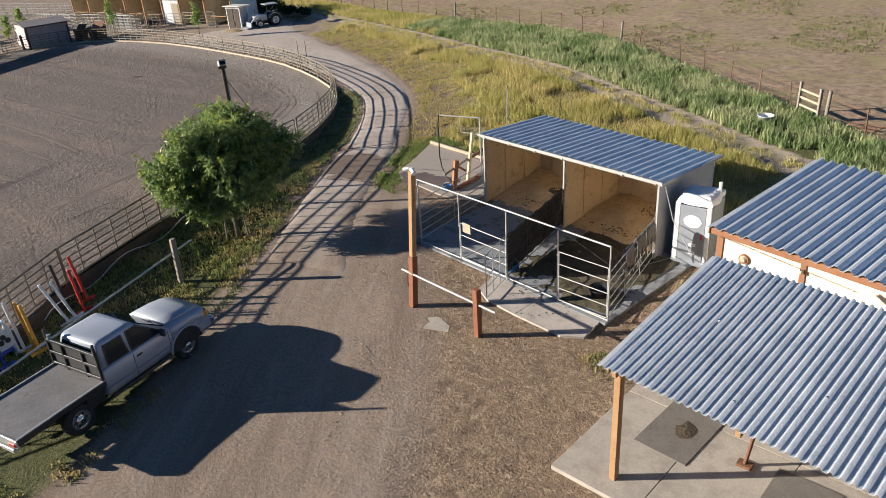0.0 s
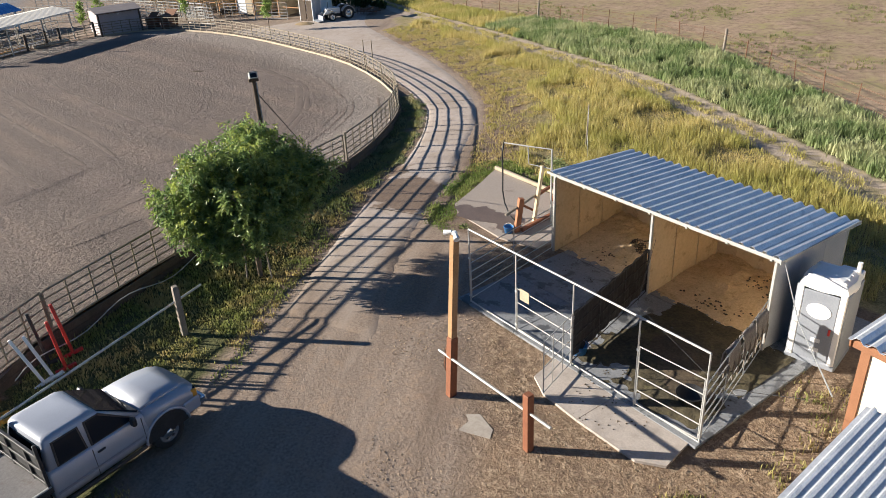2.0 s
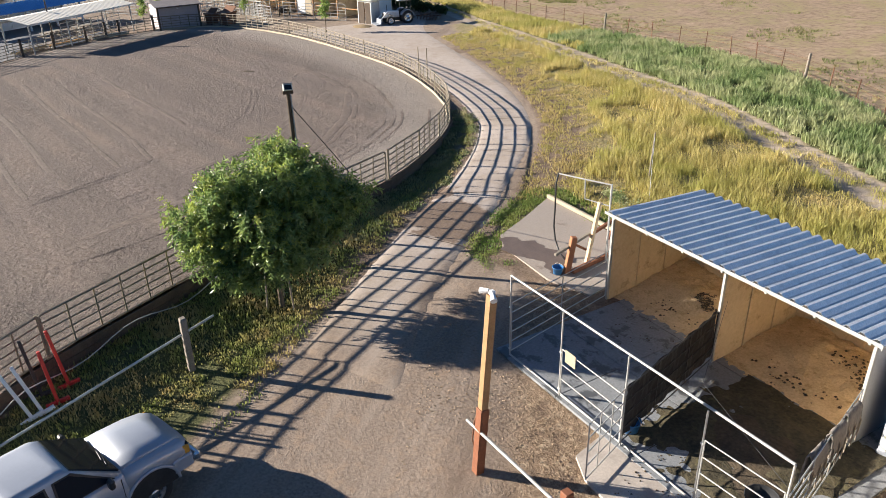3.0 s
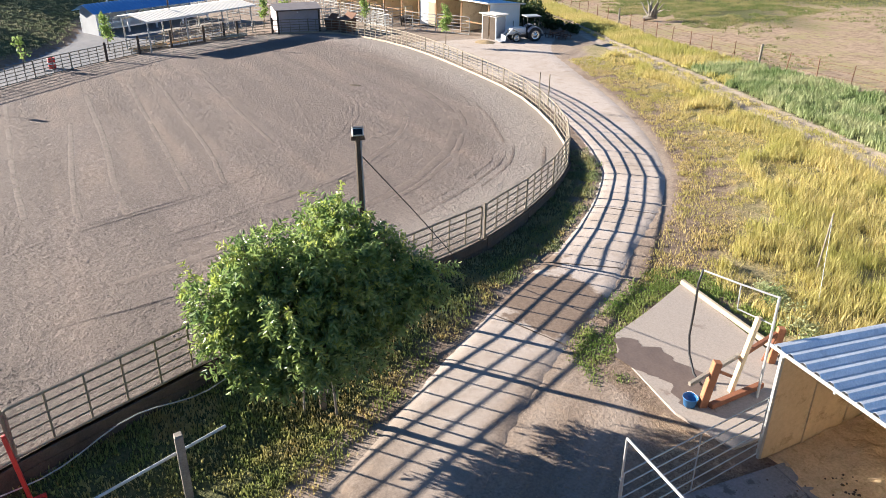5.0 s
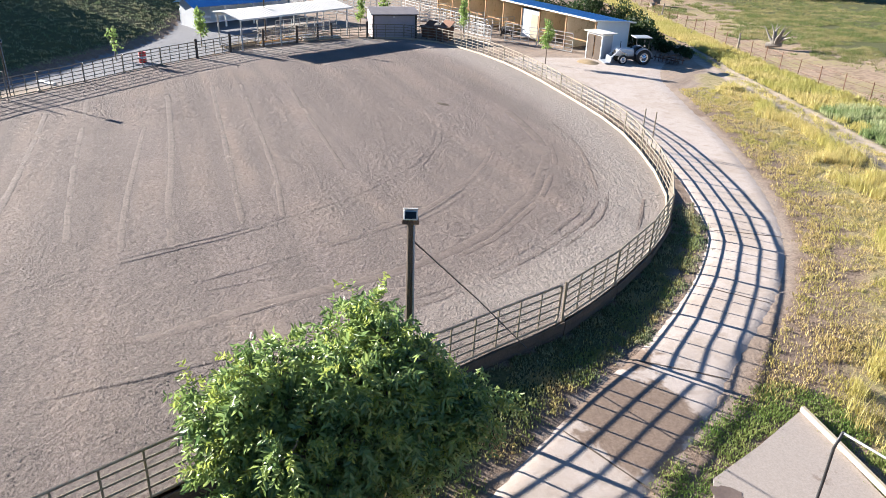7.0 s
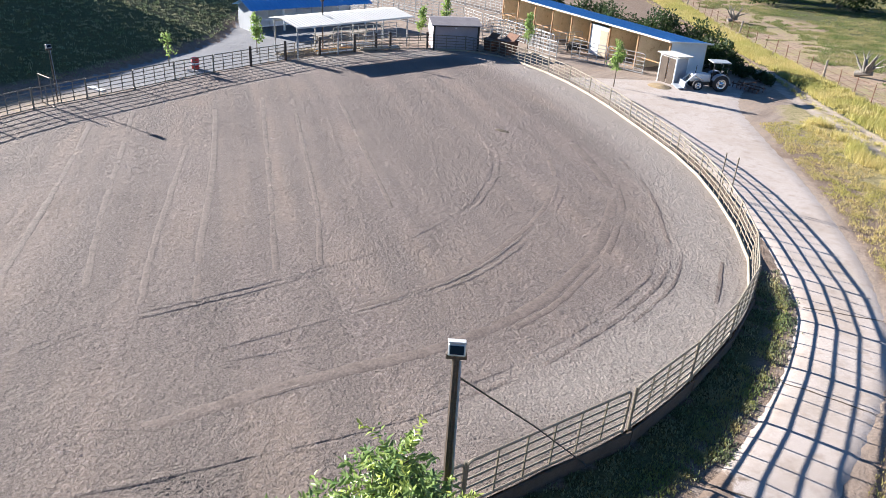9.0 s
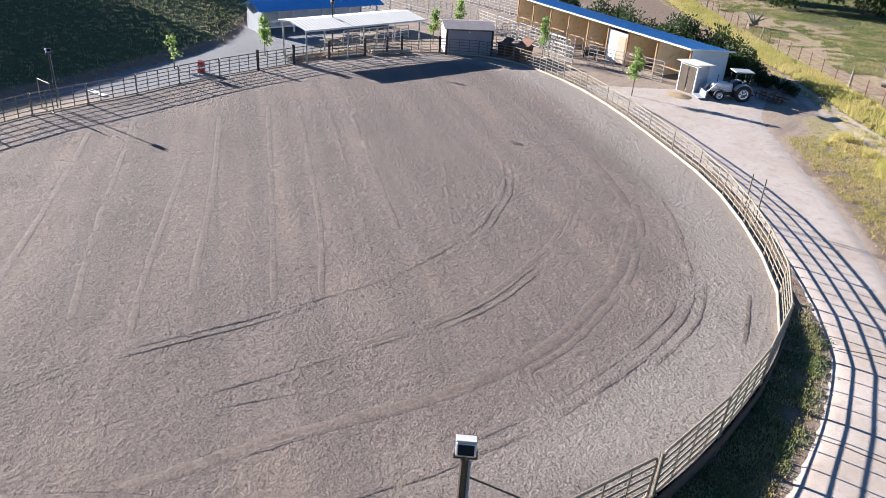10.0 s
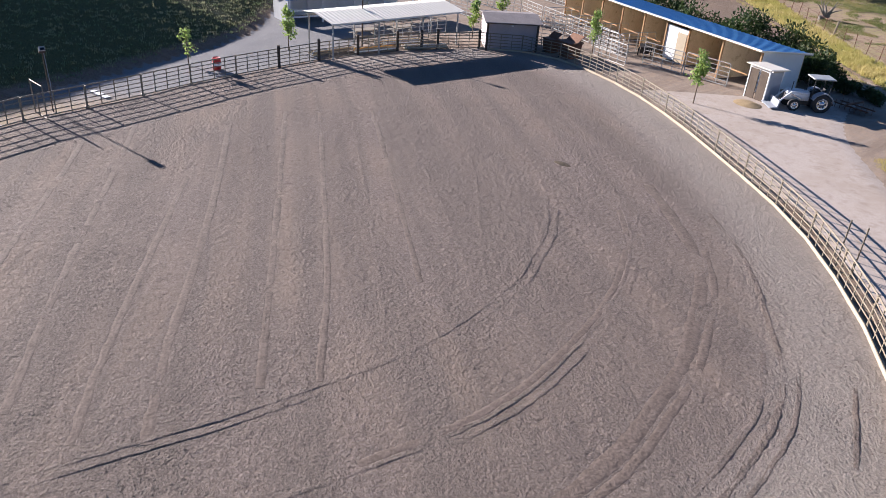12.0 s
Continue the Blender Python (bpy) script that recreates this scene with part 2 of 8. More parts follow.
M = {}
M["ground"] = ground_material()
M["sand"] = sand_material()
M["road"] = road_material()
M["wetpad"] = surface("wet_concrete", (0.115, 0.085, 0.07), (0.175, 0.132, 0.108), 0.4, fine=20, coarse=2, bump=0.1, space="Position")
M["furrow"] = surface("damp_turned_sand", (0.085, 0.062, 0.05), (0.17, 0.13, 0.11), 0.95, fine=12, coarse=3, bump=0.8, dist=0.03, space="Position")
# Apron concrete, coloured lighter for the sun by the gate.
M["pad"] = concrete_material("sunlit_apron_concrete", (0.40, 0.35, 0.31), (0.52, 0.46, 0.41))
# Pen concrete with damp patches; its blue-grey base holds the pen's shade.
M["slab"] = concrete_material("shade_tinted_pen_concrete", (0.175, 0.185, 0.20), (0.29, 0.30, 0.315), damp=(0.54, (0.095, 0.10, 0.108)))
M["muck"] = surface("trampled_muck", (0.028, 0.024, 0.015), (0.11, 0.09, 0.05), 0.95, fine=14, coarse=2.0, bump=0.9, dist=0.03, stain=(0.13, 0.115, 0.05), space="Position")
M["porch"] = concrete_material("porch_concrete", (0.36, 0.315, 0.27), (0.47, 0.42, 0.36), seed=0.4)
M["mat"] = surface("rubber_mat", (0.13, 0.115, 0.10), (0.20, 0.18, 0.16), 0.85, fine=18, coarse=3, space="Position")
M["galv"] = surface("galvanised_roof", (0.54, 0.57, 0.62), (0.80, 0.82, 0.85), 0.36, 0.5, fine=25, coarse=1.2, bump=0.05, stain=(0.46, 0.49, 0.54))
M["bluesteel"] = surface("blue_roof_steel", (0.09, 0.28, 0.58), (0.13, 0.36, 0.68), 0.4, 0.1, fine=10, coarse=0.8, bump=0.05)
M["whitesteel"] = surface("white_roof_steel", (0.66, 0.62, 0.55), (0.76, 0.72, 0.65), 0.5, 0.0, fine=10, coarse=0.8, bump=0.05)
M["pipe"] = surface("weathered_pipe", (0.185, 0.155, 0.11), (0.31, 0.265, 0.20), 0.55, 0.2, fine=40, coarse=3, bump=0.2, stain=(0.22, 0.13, 0.08))
M["whitepipe"] = surface("white_pipe", (0.34, 0.34, 0.335), (0.48, 0.48, 0.465), 0.5, 0.1, fine=40, coarse=3, bump=0.15, stain=(0.42, 0.36, 0.30))
M["greypipe"] = surface("galvanised_pipe", (0.42, 0.43, 0.43), (0.58, 0.59, 0.58), 0.45, 0.5, fine=40, coarse=3, bump=0.1)
M["ply"] = surface("plywood_panel", (0.56, 0.43, 0.27), (0.70, 0.56, 0.37), 0.8, fine=12, coarse=1.0, bump=0.15, stain=(0.36, 0.25, 0.14))
M["cream"] = surface("cream_siding", (0.70, 0.60, 0.45), (0.78, 0.68, 0.53), 0.75, fine=30, coarse=1.0, bump=0.12, stain=(0.60, 0.50, 0.37))
M["trim"] = surface("brown_trim", (0.20, 0.085, 0.04), (0.28, 0.13, 0.065), 0.7, fine=30, coarse=2, bump=0.3)
M["lumber"] = surface("raw_lumber", (0.29, 0.16, 0.072), (0.41, 0.25, 0.125), 0.8, fine=25, coarse=2, bump=0.3, stain=(0.33, 0.17, 0.08))
M["stain"] = surface("red_stained_wood", (0.17, 0.06, 0.03), (0.27, 0.105, 0.05), 0.75, fine=25, coarse=2, bump=0.3)
M["orange"] = surface("orange_stained_wood", (0.27, 0.10, 0.045), (0.38, 0.16, 0.075), 0.75, fine=25, coarse=2, bump=0.3)
M["greywood"] = surface("weathered_post", (0.19, 0.16, 0.13), (0.33, 0.29, 0.24), 0.9, fine=30, coarse=2, bump=0.5, dist=0.01)
M["polewood"] = surface("creosote_pole", (0.055, 0.038, 0.028), (0.12, 0.085, 0.06), 0.85, fine=30, coarse=2, bump=0.5, dist=0.01)
M["board"] = surface("cream_board", (0.33, 0.27, 0.19), (0.45, 0.38, 0.28), 0.8, fine=25, coarse=1.5, bump=0.25, stain=(0.38, 0.29, 0.19))
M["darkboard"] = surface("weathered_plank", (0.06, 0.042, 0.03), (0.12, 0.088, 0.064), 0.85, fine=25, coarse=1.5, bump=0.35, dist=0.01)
M["silver"] = surface("silver_paint", (0.35, 0.375, 0.43), (0.43, 0.455, 0.515), 0.35, 0.2, fine=60, coarse=0.8, bump=0.0)
M["rubber"] = surface("tyre_rubber", (0.018, 0.018, 0.019), (0.04, 0.04, 0.042), 0.85, fine=40, coarse=3, bump=0.3)
M["black"] = surface("black_steel", (0.02, 0.02, 0.022), (0.05, 0.05, 0.052), 0.5, 0.2, fine=40, coarse=3, bump=0.1)
M["chrome"] = surface("bright_metal", (0.6, 0.6, 0.62), (0.75, 0.75, 0.77), 0.25, 0.9, fine=40, coarse=3, bump=0.0)
M["glass"] = glass_material("dark_glass")
M["bed"] = surface("worn_deck_plate", (0.15, 0.143, 0.142), (0.24, 0.228, 0.226), 0.6, 0.2, fine=20, coarse=1.4, bump=0.2, stain=(0.14, 0.11, 0.10))
M["white"] = surface("white_plastic", (0.72, 0.73, 0.74), (0.82, 0.82, 0.82), 0.45, fine=20, coarse=1.5, bump=0.0)
M["greyplastic"] = surface("grey_plastic", (0.22, 0.24, 0.28), (0.29, 0.31, 0.35), 0.5, fine=20, coarse=1.5, bump=0.0)
M["redpaint"] = surface("red_paint", (0.50, 0.025, 0.02), (0.62, 0.05, 0.035), 0.5, fine=30, coarse=2, bump=0.05)
M["bluepaint"] = surface("blue_paint", (0.02, 0.05, 0.30), (0.03, 0.08, 0.40), 0.5, fine=30, coarse=2, bump=0.05)
M["yellowpaint"] = surface("amber_paint", (0.62, 0.28, 0.03), (0.72, 0.36, 0.05), 0.5, fine=30, coarse=2, bump=0.05)
M["bluebucket"] = surface("blue_plastic", (0.03, 0.16, 0.42), (0.05, 0.22, 0.5), 0.45, fine=30, coarse=2, bump=0.0)
M["teal"] = surface("teal_hose", (0.02, 0.22, 0.20), (0.03, 0.30, 0.26), 0.5, fine=30, coarse=2, bump=0.0)
M["blacknet"] = surface("black_screen", (0.012, 0.012, 0.014), (0.03, 0.03, 0.032), 0.8, fine=60, coarse=3, bump=0.3)
M["shavings"] = surface("wood_shavings", (0.50, 0.36, 0.20), (0.76, 0.58, 0.36), 0.95, fine=18, coarse=2.0, bump=0.9, dist=0.03, stain=(0.38, 0.25, 0.12), space="Position")
M["manure"] = surface("dark_manure", (0.04, 0.03, 0.02), (0.115, 0.085, 0.054), 0.95, fine=14, coarse=2.0, bump=0.9, dist=0.03, space="Position")
M["bark"] = surface("tree_bark", (0.11, 0.08, 0.055), (0.22, 0.175, 0.13), 0.9, fine=30, coarse=4, bump=0.6, dist=0.01)
M["deadwood"] = surface("bleached_wood", (0.16, 0.138, 0.115), (0.29, 0.26, 0.225), 0.9, fine=20, coarse=3, bump=0.5, dist=0.02)
M["greyclad"] = surface("grey_cladding", (0.36, 0.375, 0.40), (0.46, 0.475, 0.50), 0.6, fine=20, coarse=1.0, bump=0.05)
M["oldhay"] = surface("old_hay", (0.20, 0.14, 0.07), (0.34, 0.25, 0.14), 0.95, fine=16, coarse=2.0, bump=0.8, dist=0.02)
M["rope"] = surface("blanket_cloth", (0.10, 0.09, 0.085), (0.24, 0.22, 0.20), 0.95, fine=20, coarse=4, bump=0.5)
M["rust"] = surface("rusty_steel", (0.13, 0.06, 0.035), (0.24, 0.12, 0.07), 0.8, 0.2, fine=25, coarse=3, bump=0.3)
M["olive"] = leafy("tree_leaves", (0.075, 0.14, 0.05), (0.26, 0.36, 0.125), (0.32, 0.40, 0.12), 2.4, 0.42, 0.36, 0.6)
M["shoots"] = leafy("young_shoot_leaves", (0.24, 0.32, 0.07), (0.44, 0.47, 0.12), (0.34, 0.40, 0.09), 1.6, 0.45, 0.42, 0.5)
M["young"] = leafy("young_leaves", (0.24, 0.34, 0.09), (0.36, 0.46, 0.15), (0.28, 0.38, 0.10), 1.2)
M["bush"] = leafy("shrub_leaves", (0.03, 0.05, 0.018), (0.07, 0.10, 0.035), (0.05, 0.08, 0.025), 0.8)
M["hillgrass"] = leafy("ripening_grass", (0.42, 0.365, 0.115), (0.66, 0.545, 0.25), (0.40, 0.375, 0.11), 0.22)
M["weed"] = leafy("green_weeds", (0.13, 0.20, 0.07), (0.28, 0.34, 0.14), (0.44, 0.45, 0.24), 0.45)
M["turf"] = leafy("low_turf", (0.18, 0.22, 0.065), (0.34, 0.36, 0.12), (0.47, 0.38, 0.17), 0.9)
M["fieldgrass"] = leafy("field_turf", (0.10, 0.14, 0.04), (0.21, 0.23, 0.075), (0.31, 0.27, 0.12), 0.5)
M["drygrass"] = leafy("dry_short_grass", (0.38, 0.305, 0.11), (0.57, 0.455, 0.22), (0.39, 0.35, 0.11), 0.5)
M["lush"] = leafy("lush_turf", (0.12, 0.19, 0.04), (0.21, 0.29, 0.075), (0.28, 0.31, 0.10), 0.8)

# ---- building tools ----


def finish(bm, mat, name, smooth=False):
    me = bpy.data.meshes.new(name)
    bmesh.ops.recalc_face_normals(bm, faces=bm.faces)
    bm.to_mesh(me)
    bm.free()
    if mat is not None:
        me.materials.append(mat)
    if smooth:
        me.shade_smooth()
    return me


def part(name, bm, mat, parent, label="", smooth=False):
    ob = new(name, finish(bm, mat, name, smooth))
    ob.parent = parent
    if label:
        ob["label"] = label
    return ob


def share(ob, name, parent, m):
    """Another object on the same mesh."""
    c = new(name, ob.data)
    c.parent = parent
    c.matrix_basis = m
    return c


def thing(name, m, label, category, group=""):
    ob = new(name)
    ob.empty_display_size = 0.2
    ob.matrix_basis = m
    return tagged(ob, label, category, group)


def setting(name, bm, mat, label, category, smooth=False, kind="structure"):
    return tagged(new(name, finish(bm, mat, name, smooth)), label, category, "", kind)


def B():
    return bmesh.new()


def box(bm, c, s, rot=None, bevel=0.0):
    """A block at centre c of size s, turned by the Euler degrees rot, with bevelled edges."""
    r = bmesh.ops.create_cube(bm, size=1.0)
    vs = r["verts"]
    m = Matrix.LocRotScale(c, Euler([radians(a) for a in rot]) if rot else None, s)
    bmesh.ops.transform(bm, matrix=m, verts=vs)
    if bevel:
        es = list({e for v in vs for e in v.link_edges})
        bmesh.ops.bevel(bm, geom=es, offset=bevel, segments=1, affect='EDGES')
    return bm


def tube(bm, p, q, r, n=8, r2=None):
    p, q = Vector(p), Vector(q)
    d = q - p
    m = Matrix.Translation((p + q) / 2) @ d.to_track_quat("Z", "Y").to_matrix().to_4x4()
    bmesh.ops.create_cone(bm, cap_ends=True, segments=n, radius1=r, radius2=r if r2 is None else r2, depth=d.length, matrix=m)
    return bm


def pipe(bm, pts, r, n=8, closed=False):
    """A bent pipe through pts."""
    pts = [Vector(p) for p in pts]
    rings = []
    k = len(pts)
    for i, p in enumerate(pts):
        a = pts[(i - 1) % k] if (closed or i) else p
        b = pts[(i + 1) % k] if (closed or i < k - 1) else p
        t = (b - a).normalized()
        up = Vector((0, 0, 1)) if abs(t.z) < 0.9 else Vector((1, 0, 0))
        if rings:
            up = last
        x = t.cross(up).normalized()
        y = x.cross(t).normalized()
        last = y
        rings.append([bm.verts.new(p + r * (math.cos(2 * math.pi * j / n) * x + math.sin(2 * math.pi * j / n) * y)) for j in range(n)])
    for i in range(k if closed else k - 1):
        a, b = rings[i], rings[(i + 1) % k]
        for j in range(n):
            bm.faces.new((a[j], a[(j + 1) % n], b[(j + 1) % n], b[j]))
    if not closed:
        bm.faces.new(rings[0])
        bm.faces.new(rings[-1])
    return bm


def arc(c, r, a0, a1, k, plane="xy"):
    out = []
    for i in range(k + 1):
        a = radians(a0 + (a1 - a0) * i / k)
        u, v = r * math.cos(a), r * math.sin(a)
        out.append((c[0] + u, c[1] + v, c[2]) if plane == "xy" else (c[0] + u, c[1], c[2] + v))
    return out


def prism(bm, outline, h0, h1, axis="z"):
    """An outline of (u, v) pushed from h0 to h1 along an axis: z: u, v = x, y; x: u, v = y, z; y: u, v = x, z."""
    def at(u, v, h):
        return {"z": (u, v, h), "x": (h, u, v), "y": (u, h, v)}[axis]
    lo = [bm.verts.new(at(u, v, h0)) for u, v in outline]
    hi = [bm.verts.new(at(u, v, h1)) for u, v in outline]
    bm.faces.new(lo)
    bm.faces.new(hi)
    k = len(outline)
    for i in range(k):
        bm.faces.new((lo[i], lo[(i + 1) % k], hi[(i + 1) % k], hi[i]))
    return bm


def loft(bm, rings, caps=True):
    vs = [[bm.verts.new(p) for p in ring] for ring in rings]
    k = len(rings[0])
    for a, b in zip(vs, vs[1:]):
        for i in range(k):
            bm.faces.new((a[i], a[(i + 1) % k], b[(i + 1) % k], b[i]))
    if caps:
        bm.faces.new(vs[0])
        bm.faces.new(vs[-1])
    return bm


def ribbed(bm, width, z_of, y0, y1, pitch, h, x0=0.0, flat=0.6, slope=0.12, thick=0.006):
    """A ribbed metal sheet from y0 to y1, ribs along y, heights at the ends z_of = (front, back)."""
    prof = []
    k = int(round(width / pitch))
    p = width / k
    for i in range(k):
        a = x0 + i * p
        prof += [(a, 0.0), (a + p * flat, 0.0), (a + p * (flat + slope), h), (a + p * (1 - slope), h)]
    prof.append((x0 + width, 0.0))
    rows = []
    for y, z in ((y0, z_of[0]), (y1, z_of[1])):
        rows.append(([bm.verts.new((x, y, z + dz)) for x, dz in prof], [bm.verts.new((x, y, z + dz - thick)) for x, dz in prof]))
    (t0, b0), (t1, b1) = rows
    for i in range(len(prof) - 1):
        bm.faces.new((t0[i], t0[i + 1], t1[i + 1], t1[i]))
        bm.faces.new((b0[i + 1], b0[i], b1[i], b1[i + 1]))
        bm.faces.new((t0[i], b0[i], b0[i + 1], t0[i + 1]))
        bm.faces.new((t1[i], t1[i + 1], b1[i + 1], b1[i]))
    bm.faces.new((t0[0], t1[0], b1[0], b0[0]))
    bm.faces.new((t0[-1], b0[-1], b1[-1], t1[-1]))
    return bm


def spline(pts, step, closed=False):
    """Points about step apart on a Catmull-Rom curve through pts."""
    pts = [np.array(p, float) for p in pts]
    k = len(pts)
    out = []
    for i in range(k if closed else k - 1):
        if closed:
            p0, p1, p2, p3 = pts[i - 1], pts[i], pts[(i + 1) % k], pts[(i + 2) % k]
        else:
            p1, p2 = pts[i], pts[i + 1]
            p0 = pts[i - 1] if i else 2 * p1 - p2
            p3 = pts[i + 2] if i + 2 < k else 2 * p2 - p1
        m = max(2, int(np.linalg.norm(p2 - p1) / step * 2))
        for s in np.arange(m) / m:
            out.append(0.5 * (2 * p1 + (p2 - p0) * s + (2 * p0 - 5 * p1 + 4 * p2 - p3) * s**2 + (3 * p1 - p0 - 3 * p2 + p3) * s**3))
    out.append(pts[0] if closed else pts[-1])
    out = np.array(out)
    run = np.r_[0, np.cumsum(np.linalg.norm(np.diff(out, axis=0), axis=1))]
    q = np.linspace(0, run[-1], max(2, int(round(run[-1] / step)) + 1))
    return np.stack([np.interp(q, run, out[:, j]) for j in range(out.shape[1])], 1)


def to_line(P, line):
    """Distance of the points P (n, 2) to a polyline, and the side (positive to its left)."""
    best = np.full(len(P), 1e9)
    side = np.zeros(len(P))
    for a, b in zip(line[:-1], line[1:]):
        d = b - a
        s = np.clip(((P - a) @ d) / max(d @ d, 1e-9), 0, 1)
        off = P - a - s[:, None] * d
        r = np.hypot(off[:, 0], off[:, 1])
        cr = d[0] * (P[:, 1] - a[1]) - d[1] * (P[:, 0] - a[0])
        nearer = r < best - 1e-9
        best = np.where(nearer, r, best)
        side = np.where(nearer, np.sign(cr), side)
    return best, side


def inside(P, poly):
    x, y = P[:, 0], P[:, 1]
    hit = np.zeros(len(P), bool)
    for a, b in zip(poly, np.roll(poly, -1, 0)):
        cross = (a[1] > y) != (b[1] > y)
        with np.errstate(divide="ignore", invalid="ignore"):
            hit ^= cross & (x < (b[0] - a[0]) * (y - a[1]) / (b[1] - a[1]) + a[0])
    return hit


def smooth01(v, a, b):
    s = np.clip((v - a) / (b - a), 0, 1)
    return s * s * (3 - 2 * s)

# ---- plan of the land ----
ARENA = spline([(-19.5, 5.0), (-20.8, 7.2), (-21.75, 9.3), (-22.55, 11.4), (-23.35, 13.8), (-24.65, 17.9), (-26.1, 21.4), (-29.1, 25.75), (-31.8, 28.6), (-34.8, 30.45),
                (-38.8, 32.2), (-43.8, 33.7), (-50.2, 34.5), (-56.2, 35.0), (-62.2, 34.9), (-67.6, 33.8), (-71.0, 31.9), (-72.4, 28.3), (-71.8, 23.6),
                (-69.8, 18.9), (-67.0, 14.8), (-63.6, 10.5), (-59.4, 6.2), (-55.2, 1.8), (-46.0, -4.0), (-30.0, -6.0), (-21.0, -1.5)], 0.5, True)
ROAD_IN = spline([(-8.6, -9.0), (-11.2, -2.0), (-13.6, 4.6), (-16.2, 9.4), (-18.4, 12.7), (-19.85, 14.85), (-21.5, 17.3), (-22.9, 19.5), (-24.7, 22.6), (-26.5, 25.1),
                  (-28.0, 26.85), (-29.5, 28.35), (-30.7, 29.4), (-32.2, 30.1), (-35.0, 31.5), (-38.8, 33.0), (-43.7, 34.4), (-50.2, 35.2), (-56.2, 35.7), (-62.2, 35.6)], 0.6)
ROAD_OUT = spline([(-3.4, -9.0), (-5.6, -2.0), (-9.2, 5.6), (-12.6, 10.6), (-15.1, 13.4), (-17.9, 16.4), (-20.1, 19.6), (-21.3, 21.8), (-22.9, 24.0),
                   (-24.5, 26.3), (-26.4, 28.8), (-29.2, 31.5), (-33.3, 34.3), (-39.8, 37.6), (-47.0, 40.7), (-53.0, 43.4), (-57.0, 46.5), (-59.0, 49.0)], 0.6)
TRACK = spline([(-1.0, 26.5), (-8.2, 30.4), (-12.3, 32.8), (-17.4, 35.5), (-24.9, 39.4), (-34.5, 43.0), (-45.5, 46.7), (-54.0, 49.3), (-60.0, 51.6), (-68.0, 54.0), (-90.0, 60.5), (-120.0, 69.0)], 1.0)
FIELD_FENCE = spline([(4.0, 27.0), (-8.6, 36.4), (-14.5, 40.6), (-18.0, 43.0), (-25.4, 47.9), (-32.4, 50.6), (-38.5, 51.3), (-45.0, 52.2), (-51.0, 53.2),
                      (-57.0, 54.9), (-66.0, 57.6), (-80.0, 62.0), (-104.0, 69.5)], 2.4)
HILL_FOOT = np.array([(-30.0, -22.0), (-50.0, -8.0), (-59.2, 0.9), (-63.0, 4.2), (-67.0, 6.9), (-71.0, 9.8), (-75.5, 12.3), (-86.0, 14.5), (-112.0, 26.0), (-200.0, 42.0)])


def base_land(P):
    """Height of the natural ground at points (n, 2)."""
    x, y = P[:, 0], P[:, 1]
    z = np.interp(-x, [20, 24, 30, 80, 140], [0, 0.0, -0.25, -1.4, -1.4])
    d, side = to_line(P, HILL_FOOT)
    rise = np.where(side < 0, 0, d)
    z = z + np.interp(rise, [0, 3, 45, 120, 1500], [0, 1.05, 15.6, 31, 60])
    # The far side of the field climbs a little.
    d, side = to_line(P, FIELD_FENCE)
    out = np.where(side < 0, d, 0)
    return z + np.interp(out, [0, 60, 200, 2000], [0, 1.5, 14, 120]) * (y > 20)


def arena_lift(P):
    """How far the arena's made-up sand stands over the land: highest beside the drive."""
    return np.interp(P[:, 1], [5, 12, 18, 24, 30, 34], [0.75, 0.7, 0.6, 0.38, 0.14, 0]) * np.interp(-P[:, 0], [26, 50], [1, 0])


def land(P):
    """Height of the ground with the bank of soil against the raised arena."""
    z = base_land(P)
    near = (P[:, 0] > -40) & (P[:, 0] < -15) & (P[:, 1] > 0) & (P[:, 1] < 34)
    if near.any():
        Q = P[near]
        d, _ = to_line(Q, np.r_[ARENA, ARENA[:1]])
        d = np.where(inside(Q, ARENA), 0, d)
        full = np.interp(Q[:, 1], [8, 14, 18, 23], [0.4, 0.45, 0.32, 0.1]) * arena_lift(Q) - np.interp(Q[:, 1], [17, 22, 28, 32], [0, 0.1, 0.1, 0])
        foot = np.interp(Q[:, 1], [11, 15], [0.0, 0.1]) * arena_lift(Q)
        z[near] += full * (1 - smooth01(d, 1.1, 2.6)) + foot * (1 - smooth01(d, 0.15, 0.9))
    return z


def sand_z(P):
    return base_land(P) + arena_lift(P)


def sand_at(x, y):
    return float(sand_z(np.array([[x, y]]))[0])


def land_at(x, y):
    return float(land(np.array([[x, y]]))[0])


def ground_axis(lo, hi, step, far):
    mid = np.arange(lo, hi + step / 2, step)
    out = []
    s, v = step, 0.0
    while v < far:
        s *= 1.35
        v += s
        out.append(v)
    return np.r_[lo - np.array(out[::-1]), mid, hi + np.array(out)]


def in_lane(P):
    return inside(P, np.r_[ROAD_IN, ROAD_OUT[::-1]])


def in_road(P):
    """Where the drive has its own packed surface: round the bend, not in the yard."""
    return in_lane(P) & (P[:, 1] > 14.2 + 0.25 * (P[:, 0] + 20))


